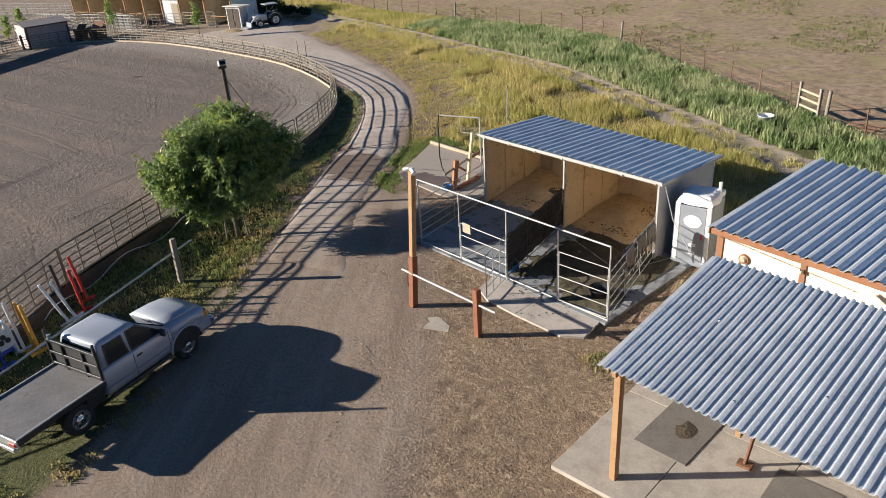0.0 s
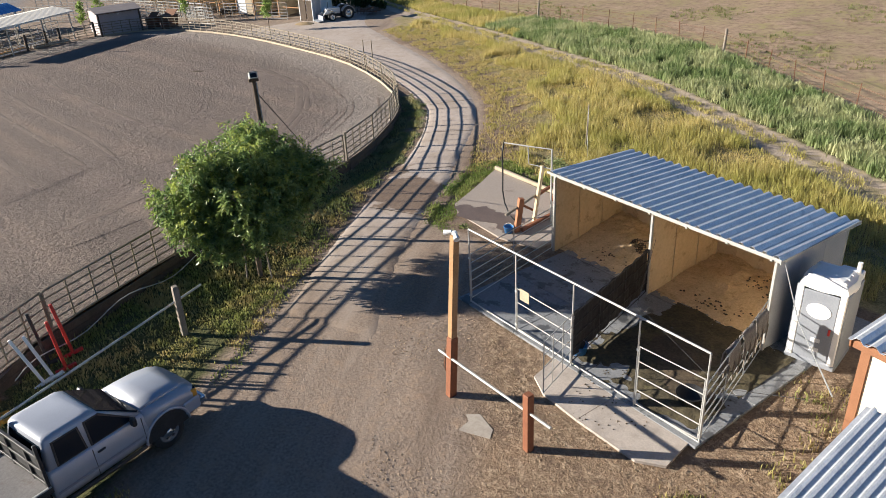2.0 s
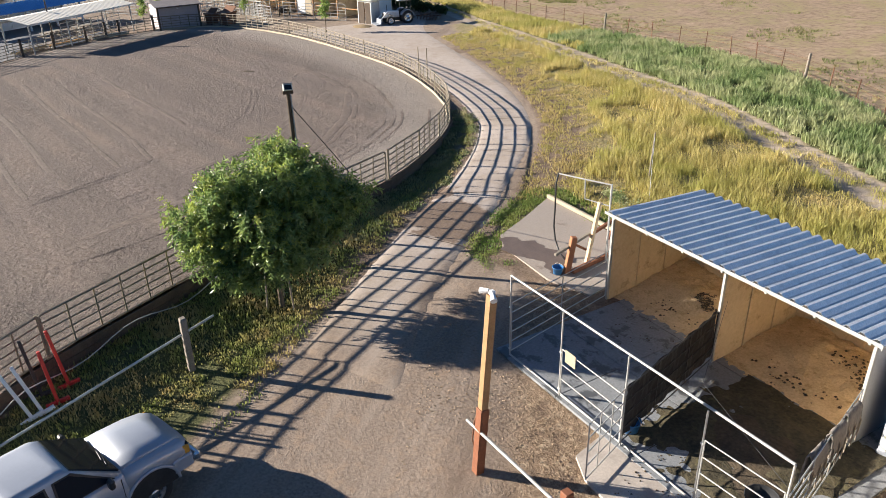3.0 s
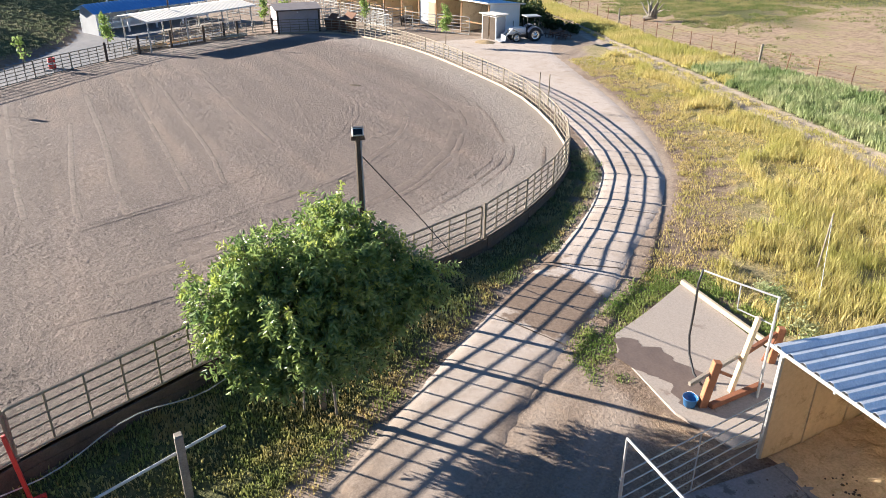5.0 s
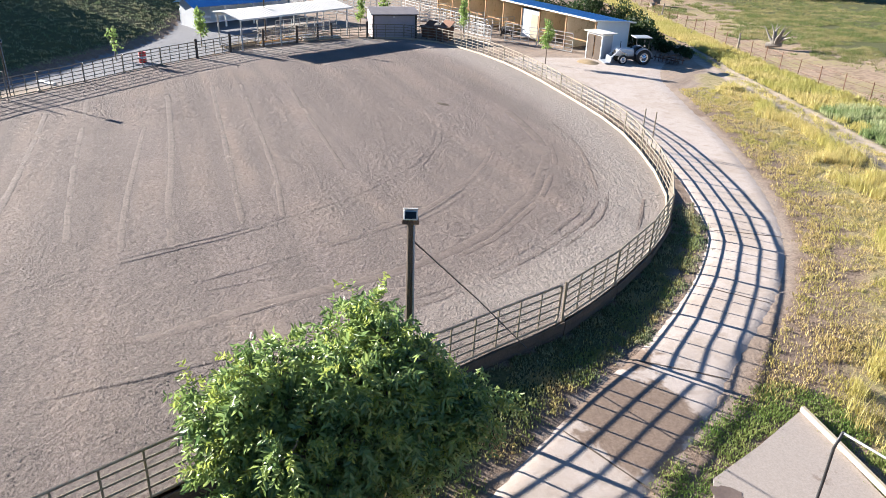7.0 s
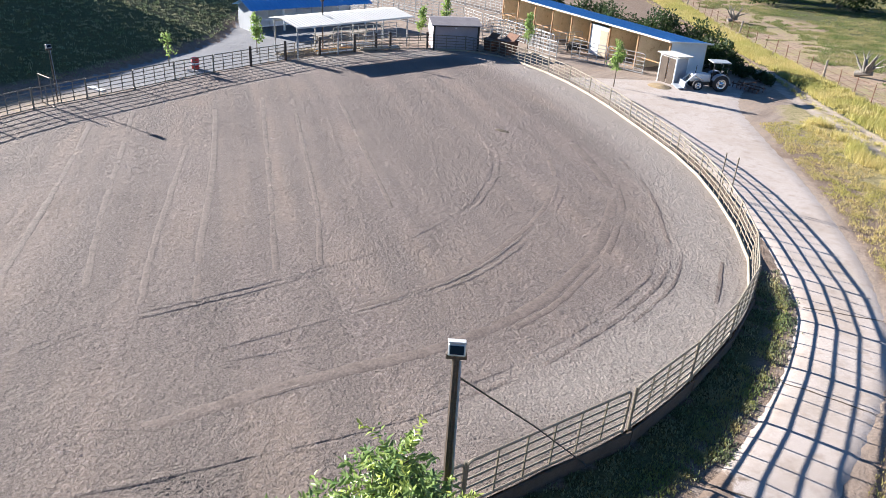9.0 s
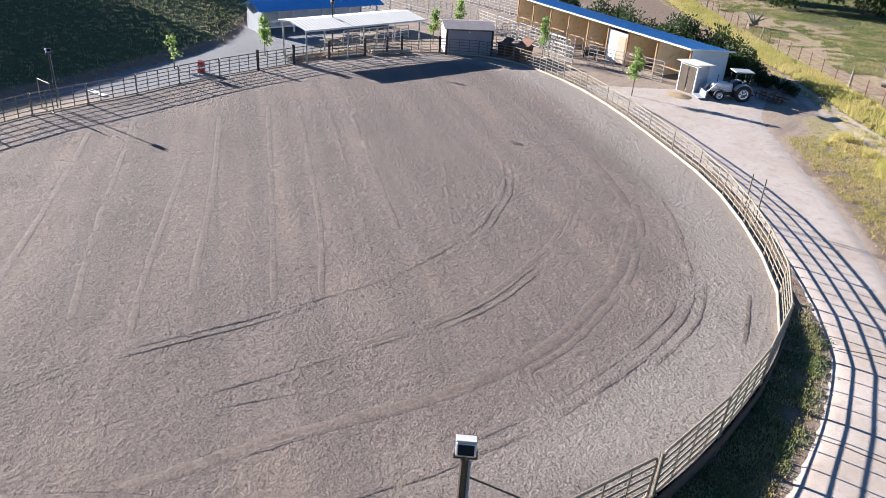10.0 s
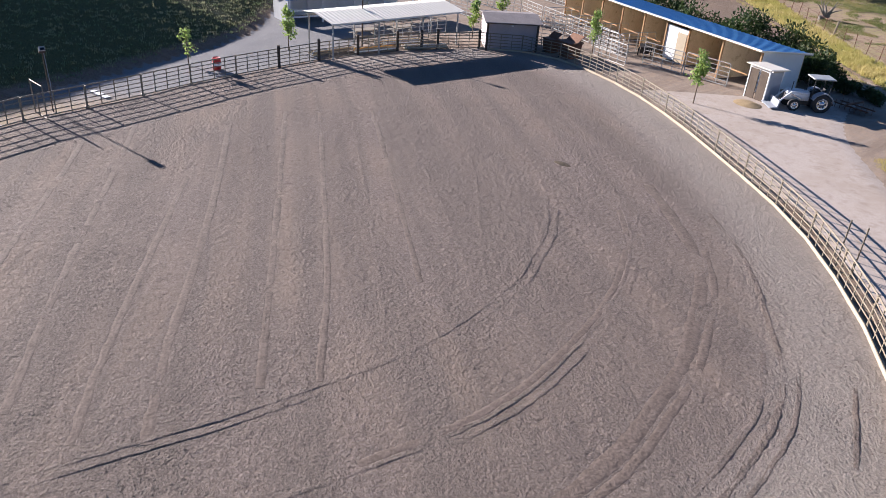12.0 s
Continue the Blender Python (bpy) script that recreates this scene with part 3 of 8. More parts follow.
def build_ground():
    xs, ys = ground_axis(-100, 12, 0.45, 1800), ground_axis(-9, 84, 0.45, 1800)
    X, Y = np.meshgrid(xs, ys)
    P = np.stack([X.ravel(), Y.ravel()], 1)
    z = land(P)
    near = (P[:, 0] > -95) & (P[:, 0] < 20) & (P[:, 1] > -15) & (P[:, 1] < 80)
    dA, _ = to_line(P, np.r_[ARENA, ARENA[:1]])
    inA = inside(P, ARENA)
    dR = np.minimum(to_line(P, ROAD_OUT)[0], to_line(P, ROAD_IN)[0])
    z = z - np.where(inA, 0.06 * smooth01(dA, 0.0, 0.8), 0) - np.where(in_road(P), 0.06 * smooth01(dR, 0.05, 0.5), 0)
    bumps = np.array([noise.noise((x * 0.35, y * 0.35, 0)) for x, y in P[near]])
    z[near] += 0.05 * bumps * (~(inA | in_road(P)) * smooth01(dR, 0.2, 1.6))[near]
    dT, sT = to_line(P, TRACK)
    dF, sF = to_line(P, FIELD_FENCE)
    dO, sO = to_line(P, ROAD_OUT)
    dI, sI = to_line(P, ROAD_IN)
    # Beyond the outer road edge, and behind the pens, grass; the rut track runs through it.
    hillside = (sO < 0) & (P[:, 1] > 18)
    behind = P[:, 1] > 24.2 - 0.12 * (P[:, 0] + 15)
    pad = (P[:, 0] > -22.4) & (P[:, 1] < 25.6) & (P[:, 0] > -25)
    g = np.zeros(len(P))
    dry = np.zeros(len(P))
    wild = hillside & (behind | (P[:, 0] < -21.0)) & (sF > 0)
    dry[wild] = smooth01(dO[wild], 0.6, 3.2) * (0.62 + 0.26 * smooth01(dO[wild], 3.0, 5.5))
    g[wild] = 0.45 * smooth01(dO[wild], 0.5, 3.0)
    strip = (sT < 0) & (dT > 1.0) & (sF > 0)
    g[strip] = 0.85
    field = np.where(sF < 0, 1.0, 0.0) * (P[:, 1] > 15)
    meadow = (sF < 0) & (P[:, 1] > 15)
    g[meadow] = np.maximum(g[meadow], 0.72 * smooth01(-P[meadow, 0] + 5 * np.sin(P[meadow, 1] * 0.31), 42, 62) * smooth01(dF[meadow] + 1.5 * np.sin(P[meadow, 0] * 0.4), 5.0, 13.0))
    # The verge between the arena and the drive.
    verge = ~inA & (sI > 0) & (P[:, 0] < -12) & (P[:, 1] < 34) & (P[:, 0] > -60)
    g[verge] = np.maximum(g[verge], 0.9 * smooth01(dI[verge], 0.1, 1.3) * smooth01(P[verge, 1], -4.0, 1.0))
    dry[verge] = np.maximum(dry[verge], 0.38 * smooth01(dI[verge], 0.2, 1.0))
    left = ~inA & (P[:, 0] < -50) & (P[:, 1] < 34)
    dH, sH = to_line(P, HILL_FOOT)
    hill = sH > 0
    # Dark green nearly everywhere on the hill stands in for shade on its slope.
    g[hill] = 0.95 * smooth01(dH[hill], 0.0, 2.0)
    dry[hill] = 0.1
    litter = np.zeros(len(P))
    yard = (sO < 0) & (P[:, 1] < 20) & ~wild
    litter[yard] = smooth01(dO[yard], 0.8, 4.0)
    drive = np.zeros(len(P))
    soft = wild & (dO < 0.8)
    drive[soft] = 0.8 * (1 - smooth01(dO[soft], 0.0, 0.8))
    lane = in_lane(P)
    side_r = (sO < 0) & (dO < 4.5) & (P[:, 1] < 19.5)
    side_l = (sI > 0) & (dI < 1.2) & (P[:, 1] < 14)
    drive[lane] = 1.0
    drive[side_r] = 1 - smooth01(dO[side_r], 0.6, 4.5)
    drive[side_l] = 1 - smooth01(dI[side_l], 0.1, 1.2)
    barnyard = (P[:, 0] < -44) & (P[:, 1] > 30) & (P[:, 1] < 52) & (sT > 0)
    drive[barnyard] = smooth01(P[barnyard, 0], -42, -50)
    dry[barnyard & (P[:, 0] < -54)] = 0
    g[barnyard & (P[:, 0] < -54)] = 0
    far_left = left & ~hill
    drive[far_left] = 0.9
    g[far_left] = 0
    pale = np.zeros(len(P))
    pale[far_left] = smooth01(-P[far_left, 0], 54, 66) * smooth01(-dH[far_left], -14, -2)
    rut = np.exp(-((dT - 0.62) / 0.36) ** 2) * 0.95
    rut = np.where(dT < 1.1, np.maximum(rut, 0.4), rut) * smooth01(P[:, 0], -70, -62)
    z = z - 0.08 * np.exp(-((dT - 0.62) / 0.3) ** 2)
    nx, ny = len(xs), len(ys)
    idx = np.arange(nx * ny).reshape(ny, nx)
    F = np.stack([idx[:-1, :-1], idx[:-1, 1:], idx[1:, 1:], idx[1:, :-1]], -1).reshape(-1, 4)
    me = bpy.data.meshes.new("ground")
    me.from_pydata(np.c_[P, z].tolist(), [], F.tolist())
    for name, v in (("grass", g), ("dry", dry), ("field", field), ("litter", litter), ("drive", drive), ("rut", rut), ("pale", pale)):
        me.attributes.new(name, 'FLOAT', 'POINT').data.foreach_set("value", v.astype(np.float32))
    me.materials.append(M["ground"])
    me.shade_smooth()
    tagged(new("ground", me), "bare brown earth with grass and wheel ruts", "ground", "", "structure")


def filled(name, outline, mat, label, category, height, cell=0.8, ripple=0.0):
    """A flat area of the setting within an outline, draped over the land."""
    lo, hi = outline.min(0), outline.max(0)
    bm = bmesh.new()
    ring = [bm.verts.new((x, y, 0)) for x, y in outline]
    bm.faces.new(ring)
    for axis in (0, 1):
        for v in np.arange(lo[axis] + cell, hi[axis], cell):
            co, no = [0, 0, 0], [0, 0, 0]
            co[axis], no[axis] = v, 1
            bmesh.ops.bisect_plane(bm, geom=bm.verts[:] + bm.edges[:] + bm.faces[:], plane_co=co, plane_no=no)
    P = np.array([v.co[:2] for v in bm.verts])
    for v, h in zip(bm.verts, height(P)):
        v.co.z = h + ripple * noise.noise((v.co.x * 0.6, v.co.y * 0.6, 3.0))
    return setting(name, bm, mat, label, category, True)


def build_road():
    bm = bmesh.new()
    a, b = ROAD_IN, ROAD_OUT
    k, w = 240, 12
    ia = np.stack([np.interp(np.linspace(0, 1, k), np.linspace(0, 1, len(a)), a[:, j]) for j in (0, 1)], 1)
    ib = np.stack([np.interp(np.linspace(0, 1, k), np.linspace(0, 1, len(b)), b[:, j]) for j in (0, 1)], 1)
    grid = np.array([ia[i] + (ib[i] - ia[i]) * j / w for i in range(k) for j in range(w + 1)])
    ground_z = land(grid).reshape(k, w + 1)
    rows = []
    for i in range(k):
        row = []
        if (ia[i, 1] + ib[i, 1]) / 2 < 13.0:
            continue
        for j in range(w + 1):
            e = 0.03 * noise.noise((i * 0.9, j * 3.0, 1)) if j in (0, w) else 0
            p = ia[i] + (ib[i] - ia[i]) * (j / w + e / 5)
            edge = -0.02 if j in (0, w) or not rows else 0.028 + 0.006 * noise.noise((p[0] * 0.5, p[1] * 0.5, 2))
            row.append(bm.verts.new((p[0], p[1], ground_z[i, j] + edge)))
        rows.append(row)
    for r, s in zip(rows, rows[1:]):
        for j in range(w):
            bm.faces.new((r[j], r[j + 1], s[j + 1], s[j]))
    road = setting("road", bm, M["road"], "pale compacted gravel drive curving round the arena", "road", True)
    co = np.array([v.co[:2] for v in road.data.vertices])
    across = np.tile(np.arange(w + 1) / w, len(rows))
    paved = smooth01(co[:, 1], 12.0, 16.5) * (1 - 0.75 * smooth01(across, 0.5, 0.95) * (1 - smooth01(co[:, 1], 17.5, 20.5)))
    wet = np.maximum(np.exp(-(np.hypot(co[:, 0] + 22.2, co[:, 1] - 20.6) / 1.7) ** 2), np.exp(-(np.hypot(co[:, 0] + 24.3, co[:, 1] - 21.8) / 0.9) ** 2))
    wet = np.maximum(wet, 0.9 * np.exp(-(np.hypot(co[:, 0] + 21.2, co[:, 1] - 20.3) / 1.2) ** 2))
    road.data.attributes.new("wet", 'FLOAT', 'POINT').data.foreach_set("value", wet.astype(np.float32))
    road.data.attributes.new("paved", 'FLOAT', 'POINT').data.foreach_set("value", paved.astype(np.float32))
    # Open joints across the paving, filled with dirt.
    for (ax, ay), (bx, by) in (((-30.6, 29.5), (-29.2, 31.5)), ((-27.2, 26.0), (-25.3, 27.5)), ((-24.2, 21.7), (-22.6, 23.7)), ((-22.3, 18.8), (-19.9, 19.7))):
        bm = B()
        steps = [(ax + (bx - ax) * (0.03 + 0.94 * i / 14), ay + (by - ay) * (0.03 + 0.94 * i / 14)) for i in range(15)]
        across_ = Vector((-(by - ay), bx - ax)).normalized()
        rows_ = []
        for i, (x, y) in enumerate(steps):
            wob = 0.025 * noise.noise((x * 2.0, y * 2.0, 6))
            half = 0.022 + 0.012 * noise.noise((x * 3.0, y * 3.0, 9))
            rows_.append([bm.verts.new((x + across_.x * (wob + q), y + across_.y * (wob + q), land_at(x, y) + (0.04 if abs(q) < 0.01 else 0.036))) for q in (-half, 0.0, half)])
        for r, q in zip(rows_, rows_[1:]):
            for j in range(2):
                bm.faces.new((r[j], r[j + 1], q[j + 1], q[j]))
        part("joint", bm, M["darkboard"], road)


build_ground()
arena = filled("arena_floor", ARENA, M["sand"], "raked grey-brown sand riding arena surface", "arena", sand_z, 0.9, 0.02)
co = np.array([v.co[:2] for v in arena.data.vertices])
rail_d, _ = to_line(co, np.r_[ARENA, ARENA[:1]])
rim = (1 - smooth01(rail_d, 1.6, 4.2)) * smooth01(co[:, 1], 12, 20) * smooth01(-co[:, 0], 24, 28)
arena.data.attributes.new("rim", 'FLOAT', 'POINT').data.foreach_set("value", rim.astype(np.float32))
build_road()

# Damp patches, thin films of wet over the pad and the drive.


def wet_film(name, pts, z, mat, label):
    bm = B()
    edge = spline(pts + pts[:1], 0.12)[:-1]
    ring = []
    for i, p in enumerate(edge):
        j = 0.1 * noise.noise((p[0] * 2.6, p[1] * 2.6, 1.0)) + 0.12 * noise.noise((p[0] * 5, p[1] * 6, 1.0))
        ring.append(bm.verts.new((p[0] + j, p[1] + j, land_at(*p) + z)))
    bm.faces.new(ring)
    bmesh.ops.triangulate(bm, faces=bm.faces[:])
    ob = new(name, finish(bm, mat, name))
    return tagged(ob, label, "wet patch", "", "stuff")


wet_film("wet_patch", [(-19.75, 20.85), (-19.6, 21.2), (-19.15, 21.2), (-19.0, 21.5), (-18.55, 21.4), (-18.15, 21.5), (-17.8, 21.62), (-17.3, 21.6), (-16.85, 20.75), (-16.9, 20.35), (-17.3, 20.5), (-17.65, 20.72), (-17.95, 20.66), (-18.7, 20.35), (-19.2, 20.42)], 0.065, M["wetpad"], "dark wet stain on the wash pad concrete")

# ---- arena fence, kickboards, lamp poles ----


def corral_panel(name, m, length, height, rails, uprights, mat, label, group, radius=0.027):
    """A pipe panel: a bent outer frame with rails and uprights, standing on its lower rail."""
    p = thing(name, m, label, "fence panel", group)
    r, c = radius, 0.12
    z0, z1 = 0.06, height
    pts = [(c, 0, z0), (length - c, 0, z0)]
    for cx, cz, a0 in ((length - c, z0 + c, -90), (length - c, z1 - c, 0), (c, z1 - c, 90), (c, z0 + c, 180)):
        pts += arc((cx, 0, cz), c, a0, a0 + 90, 4, "xz")
    part("frame", pipe(B(), pts, r * 1.15, 7, True), mat, p)
    first = None
    for i in range(1, rails - 1):
        z = z0 + (z1 - z0) * i / (rails - 1)
        if first is None:
            first = part("rail", tube(B(), (0.01, 0, 0), (length - 0.01, 0, 0), r * 0.85, 6), mat, p)
            first.matrix_basis = pose(0, 0, z)
        else:
            share(first, "rail", p, pose(0, 0, z))
    first = None
    for i in range(1, uprights + 1):
        x = length * i / (uprights + 1)
        if first is None:
            first = part("upright", box(B(), (0, 0, (z0 + z1) / 2), (0.042, 0.03, z1 - z0)), mat, p)
            first.matrix_basis = pose(x, 0, 0)
        else:
            share(first, "upright", p, pose(x, 0, 0))
    for x in (0.0, length):
        part("foot", box(B(), (x + (0.05 if x == 0 else -0.05), 0, 0.03), (0.06, 0.1, 0.06), None, 0.008), mat, p)
    return p


FENCE_H = 1.12
loop = np.r_[ARENA, ARENA[:1]]
loop = np.r_[loop[8:], loop[1:9]]
loop = spline([tuple(q) for q in loop], 0.25)
loop = np.r_[loop[-4:-1], loop[:-3]]        # starts at a joint between panels
run = np.r_[0, np.cumsum(np.linalg.norm(np.diff(loop, axis=0), axis=1))]
joints = np.r_[0, 4.5, 9.05, np.linspace(13.75, run[-1], 1 + round((run[-1] - 13.75) / 3.1))]
stops = np.stack([np.interp(joints, run, loop[:, k]) for k in (0, 1)], 1)
panel_kinds = {}
for a, b in zip(stops[:-1], stops[1:]):
    za, zb = sand_at(*a), sand_at(*b)
    d = b - a
    L = math.hypot(*d)
    m = pose(a[0], a[1], za, 0, -math.degrees(math.atan2(zb - za, L)), math.degrees(math.atan2(d[1], d[0])))
    long = L > 4.0
    if long in panel_kinds:
        copy_thing(panel_kinds[long], m)
    else:
        panel_kinds[long] = corral_panel("arena_fence_panel", m, 4.5 if long else 3.04, FENCE_H, 6, 5 if long else 3, M["pipe"],
                                         "long weathered steel pipe corral panel beside the drive" if long else "weathered steel pipe corral panel round the sand arena", "arena fence")

# Posts behind the panel joints, and wooden ones along the far side.
post = thing("fence_post", pose(*stops[0], sand_at(*stops[0])), "slim steel fence post between corral panels", "fence post", "arena fence posts")
part("shaft", tube(B(), (0, 0, -0.8), (0, 0, FENCE_H + 0.03), 0.035, 8), M["pipe"], post)
part("cap", tube(B(), (0, 0, FENCE_H + 0.03), (0, 0, FENCE_H + 0.05), 0.04, 8), M["pipe"], post)
wpost = thing("wooden_fence_post", pose(-71.9, 23.9, land_at(-71.9, 23.9)), "dark wooden post along the arena fence", "fence post", "wooden arena posts")
part("shaft", box(B(), (0, 0, 0.62), (0.17, 0.17, 1.36), None, 0.015), M["polewood"], wpost)
part("top", box(B(), (0, 0, 1.31), (0.14, 0.14, 0.03), None, 0.01), M["polewood"], wpost)
for s in stops[1:-1]:
    far = s[0] < -66 and 12 < s[1] < 30
    q = pose(s[0], s[1], sand_at(*s))
    copy_thing(wpost if far else post, q)


def kickboard():
    """Boards on edge under the panels, a plank for each stretch."""
    root = tagged(new("kickboard"), "low cream-painted board edging along the arena sand", "edging", "", "structure")
    for i, (a, b) in enumerate(zip(stops[:-1], stops[1:])):
        mid = (a + b) / 2
        if mid[0] > -30 or mid[1] < 27:
            continue
        d = b - a
        L = math.hypot(*d)
        n = np.array([-d[1], d[0]]) / L
        za, zb = sand_at(*a), sand_at(*b)
        bm = box(B(), (0, 0, 0.03), (L - 0.012, 0.045, 0.19), None, 0.006)
        o = part("plank", bm, M["board"], root)
        c = mid + n * 0.09
        o.matrix_basis = pose(c[0], c[1], (za + zb) / 2, 0, -math.degrees(math.atan2(zb - za, L)), math.degrees(math.atan2(d[1], d[0])))


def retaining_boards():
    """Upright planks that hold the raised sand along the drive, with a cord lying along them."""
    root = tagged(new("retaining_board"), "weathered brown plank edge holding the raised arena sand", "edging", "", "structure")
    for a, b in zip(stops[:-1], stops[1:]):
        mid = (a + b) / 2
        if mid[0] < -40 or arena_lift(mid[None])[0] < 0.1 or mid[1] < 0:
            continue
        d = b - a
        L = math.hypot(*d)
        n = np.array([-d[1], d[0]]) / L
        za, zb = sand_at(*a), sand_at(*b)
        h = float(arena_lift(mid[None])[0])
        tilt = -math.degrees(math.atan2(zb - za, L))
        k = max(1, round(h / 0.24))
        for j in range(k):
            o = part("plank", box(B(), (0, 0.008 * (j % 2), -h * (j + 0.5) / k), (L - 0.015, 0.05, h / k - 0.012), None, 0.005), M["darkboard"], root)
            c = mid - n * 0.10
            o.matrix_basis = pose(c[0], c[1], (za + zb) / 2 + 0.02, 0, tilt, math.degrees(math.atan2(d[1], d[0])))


kickboard()
retaining_boards()
cord = [(-19.9, 6.4), (-20.4, 7.0), (-20.9, 8.2), (-21.5, 9.6), (-22.3, 11.6), (-23.0, 13.6)]
cord = spline(cord, 0.4)
tagged(new("cord", finish(pipe(B(), [(p[0] + 0.22 + 0.1 * math.sin(i * 0.55), p[1], sand_at(*p) - 0.12 + 0.1 * math.sin(i * 0.8)) for i, p in enumerate(cord)], 0.014, 6), M["whitepipe"], "cord")), "pale cord strung loosely along the arena edge", "cord")


def flood_pole(name, x, y, h, turn, lean, label, lamp=True, r=0.088):
    z = land_at(x, y)
    p = thing(name, pose(x, y, z, lean, 0, turn), label, "light pole", "")
    part("pole", tube(B(), (0, 0, -0.3), (0, 0, h), r, 10, r * 0.72), M["polewood"], p)
    if lamp:
        part("crossarm", box(B(), (0, 0, h - 0.05), (0.3, 0.09, 0.09), None, 0.01), M["polewood"], p)
        head = part("floodlight", box(B(), (0, -0.03, h + 0.09), (0.25, 0.2, 0.18), (-20, 0, 0), 0.015), M["greypipe"], p, "grey boxed floodlight")
        part("lens", box(B(), (0, -0.126, h + 0.125), (0.195, 0.02, 0.125), (-20, 0, 0)), M["glass"], head, "dark glass lens")
        part("hood", box(B(), (0, 0.0, h + 0.19), (0.26, 0.21, 0.02), (-20, 0, 0), 0.008), M["whitepipe"], head, "pale metal hood")
        part("conduit", tube(B(), (0.1, -r, 0.4), (0.06, -r * 0.8, h - 0.1), 0.018, 6), M["greyplastic"], p)
    return p


flood_pole("light_pole", -22.55, 15.35, 5.1, 72, 0, "dark wooden light pole with a boxed floodlight", True, 0.08)
guy = B()
pipe(guy, [(-22.55, 15.35, 4.98), (-23.8, 17.35, 2.66), (-24.95, 19.25, 0.35)], 0.014, 5)
tagged(new("guy_wire", finish(guy, M["black"], "guy_wire")), "thin dark guy wire from the light pole", "wire")
flood_pole("yard_light_pole", -71.8, 19.8, 3.7, 120, 0, "slim dark light pole behind the arena fence", True, 0.06)
flood_pole("yard_light_pole", -58.0, 3.7, 2.85, 120, 0, "slim dark light pole at the foot of the hill", True, 0.03)

# Tall pipe uprights that stand in the fence.
for k, (x, y, rz) in enumerate(((-39.6, 32.85, 18), (-70.3, 36.6, 35), (-57.2, 3.4, 36))):
    z = land_at(x, y)
    g = thing("pipe_gateway", pose(x, y, z, 0, 0, rz), "narrow pipe gateway with two tall uprights", "gateway", "pipe gateways")
    h = (1.9, 2.3, 1.6)[k]
    w = (0.62, 0.6, 1.3)[k]
    for s in (-1, 1):
        part("upright", tube(B(), (s * w / 2, 0, 0), (s * w / 2, 0, h), 0.03, 8), M["pipe"], g)
    if k == 2:
        part("crossbar", tube(B(), (-w / 2, 0, h - 0.03), (w / 2, 0, h - 0.03), 0.03, 8), M["pipe"], g)
    part("sill", tube(B(), (-w / 2, 0, 0.04), (w / 2, 0, 0.04), 0.025, 8), M["pipe"], g)


def mound(name, cx, cy, rx, ry, h, mat, label, category, m, z=0.03, seed=0, flat=0.0):
    """A raked heap with an uneven rim."""
    bm = B()
    k, rings = 40, 9
    top = bm.verts.new((cx, cy, z + h))
    prev = None
    for r in range(1, rings + 1):
        t = r / rings
        row = []
        for i in range(k):
            a = 2 * math.pi * i / k
            e = 1 + 0.10 * noise.noise((math.cos(a) * 1.4 + seed, math.sin(a) * 1.4, t))
            x = cx + rx * t * math.cos(a) * e
            y = cy + ry * t * math.sin(a) * e
            hh = h * (1 - t ** 2.2) + 0.06 * h ** 0.5 * noise.noise((x * 1.8, y * 1.8, seed)) * (1 - t ** 4)
            row.append(bm.verts.new((x, y, z + max(hh, 0.0) - (0.02 if r == rings else 0))))
        for i in range(k):
            j = (i + 1) % k
            if prev is None:
                bm.faces.new((top, row[i], row[j]))
            else:
                bm.faces.new((prev[i], row[i], row[j], prev[j]))
        prev = row
    ob = new(name, finish(bm, mat, name, True))
    ob.matrix_basis = m
    return tagged(ob, label, category, "", "stuff")


def ridge_line(bm, pts, width, height, breaks=0.8):
    """A pressed wheel or drag mark: a shallow furrow between two thrown-up lips, breaking off here and there."""
    pts = spline(pts, 0.14)
    n_pts = len(pts)
    d = np.gradient(pts, axis=0)
    nrm = np.stack([-d[:, 1], d[:, 0]], 1) / np.maximum(np.hypot(*d.T), 1e-6)[:, None]
    ends = np.minimum(1, np.minimum(np.arange(n_pts), np.arange(n_pts)[::-1]) / 6)
    f = np.array([0.5 + breaks * noise.noise((x * 0.31, y * 0.31, 9)) + 0.6 * noise.noise((x * 1.3, y * 1.3, 5)) + 1.1 * noise.noise((x * 4, y * 4, 2)) for x, y in pts])
    f = np.clip(f, 0.0, 1.4) * ends
    shift = np.array([0.04 * noise.noise((x * 2.7, y * 2.7, 7)) for x, y in pts])
    cols = []
    for u, h in ((-1.9, -1), (-1.0, 1.0), (-0.35, 0.1), (0.35, 0.1), (1.0, 0.8), (1.9, -1)):
        q = pts + nrm * (u * width * 0.5 + shift)[:, None]
        cols.append(np.c_[q, sand_z(q) + (0.004 + 0.42 * h * height * f if h > 0 else -0.02 + 0 * f)])
    vs = [[bm.verts.new(p) for p in col] for col in cols]
    for j in range(len(vs) - 1):
        for i in range(n_pts - 1):
            bm.faces.new((vs[j][i], vs[j][i + 1], vs[j + 1][i + 1], vs[j + 1][i]))


def offset(pts, d):
    """The same mark a little to one side."""
    p = spline(pts, 0.8)
    g = np.gradient(p, axis=0)
    return [tuple(q) for q in p + d * np.stack([-g[:, 1], g[:, 0]], 1) / np.hypot(*g.T)[:, None]]


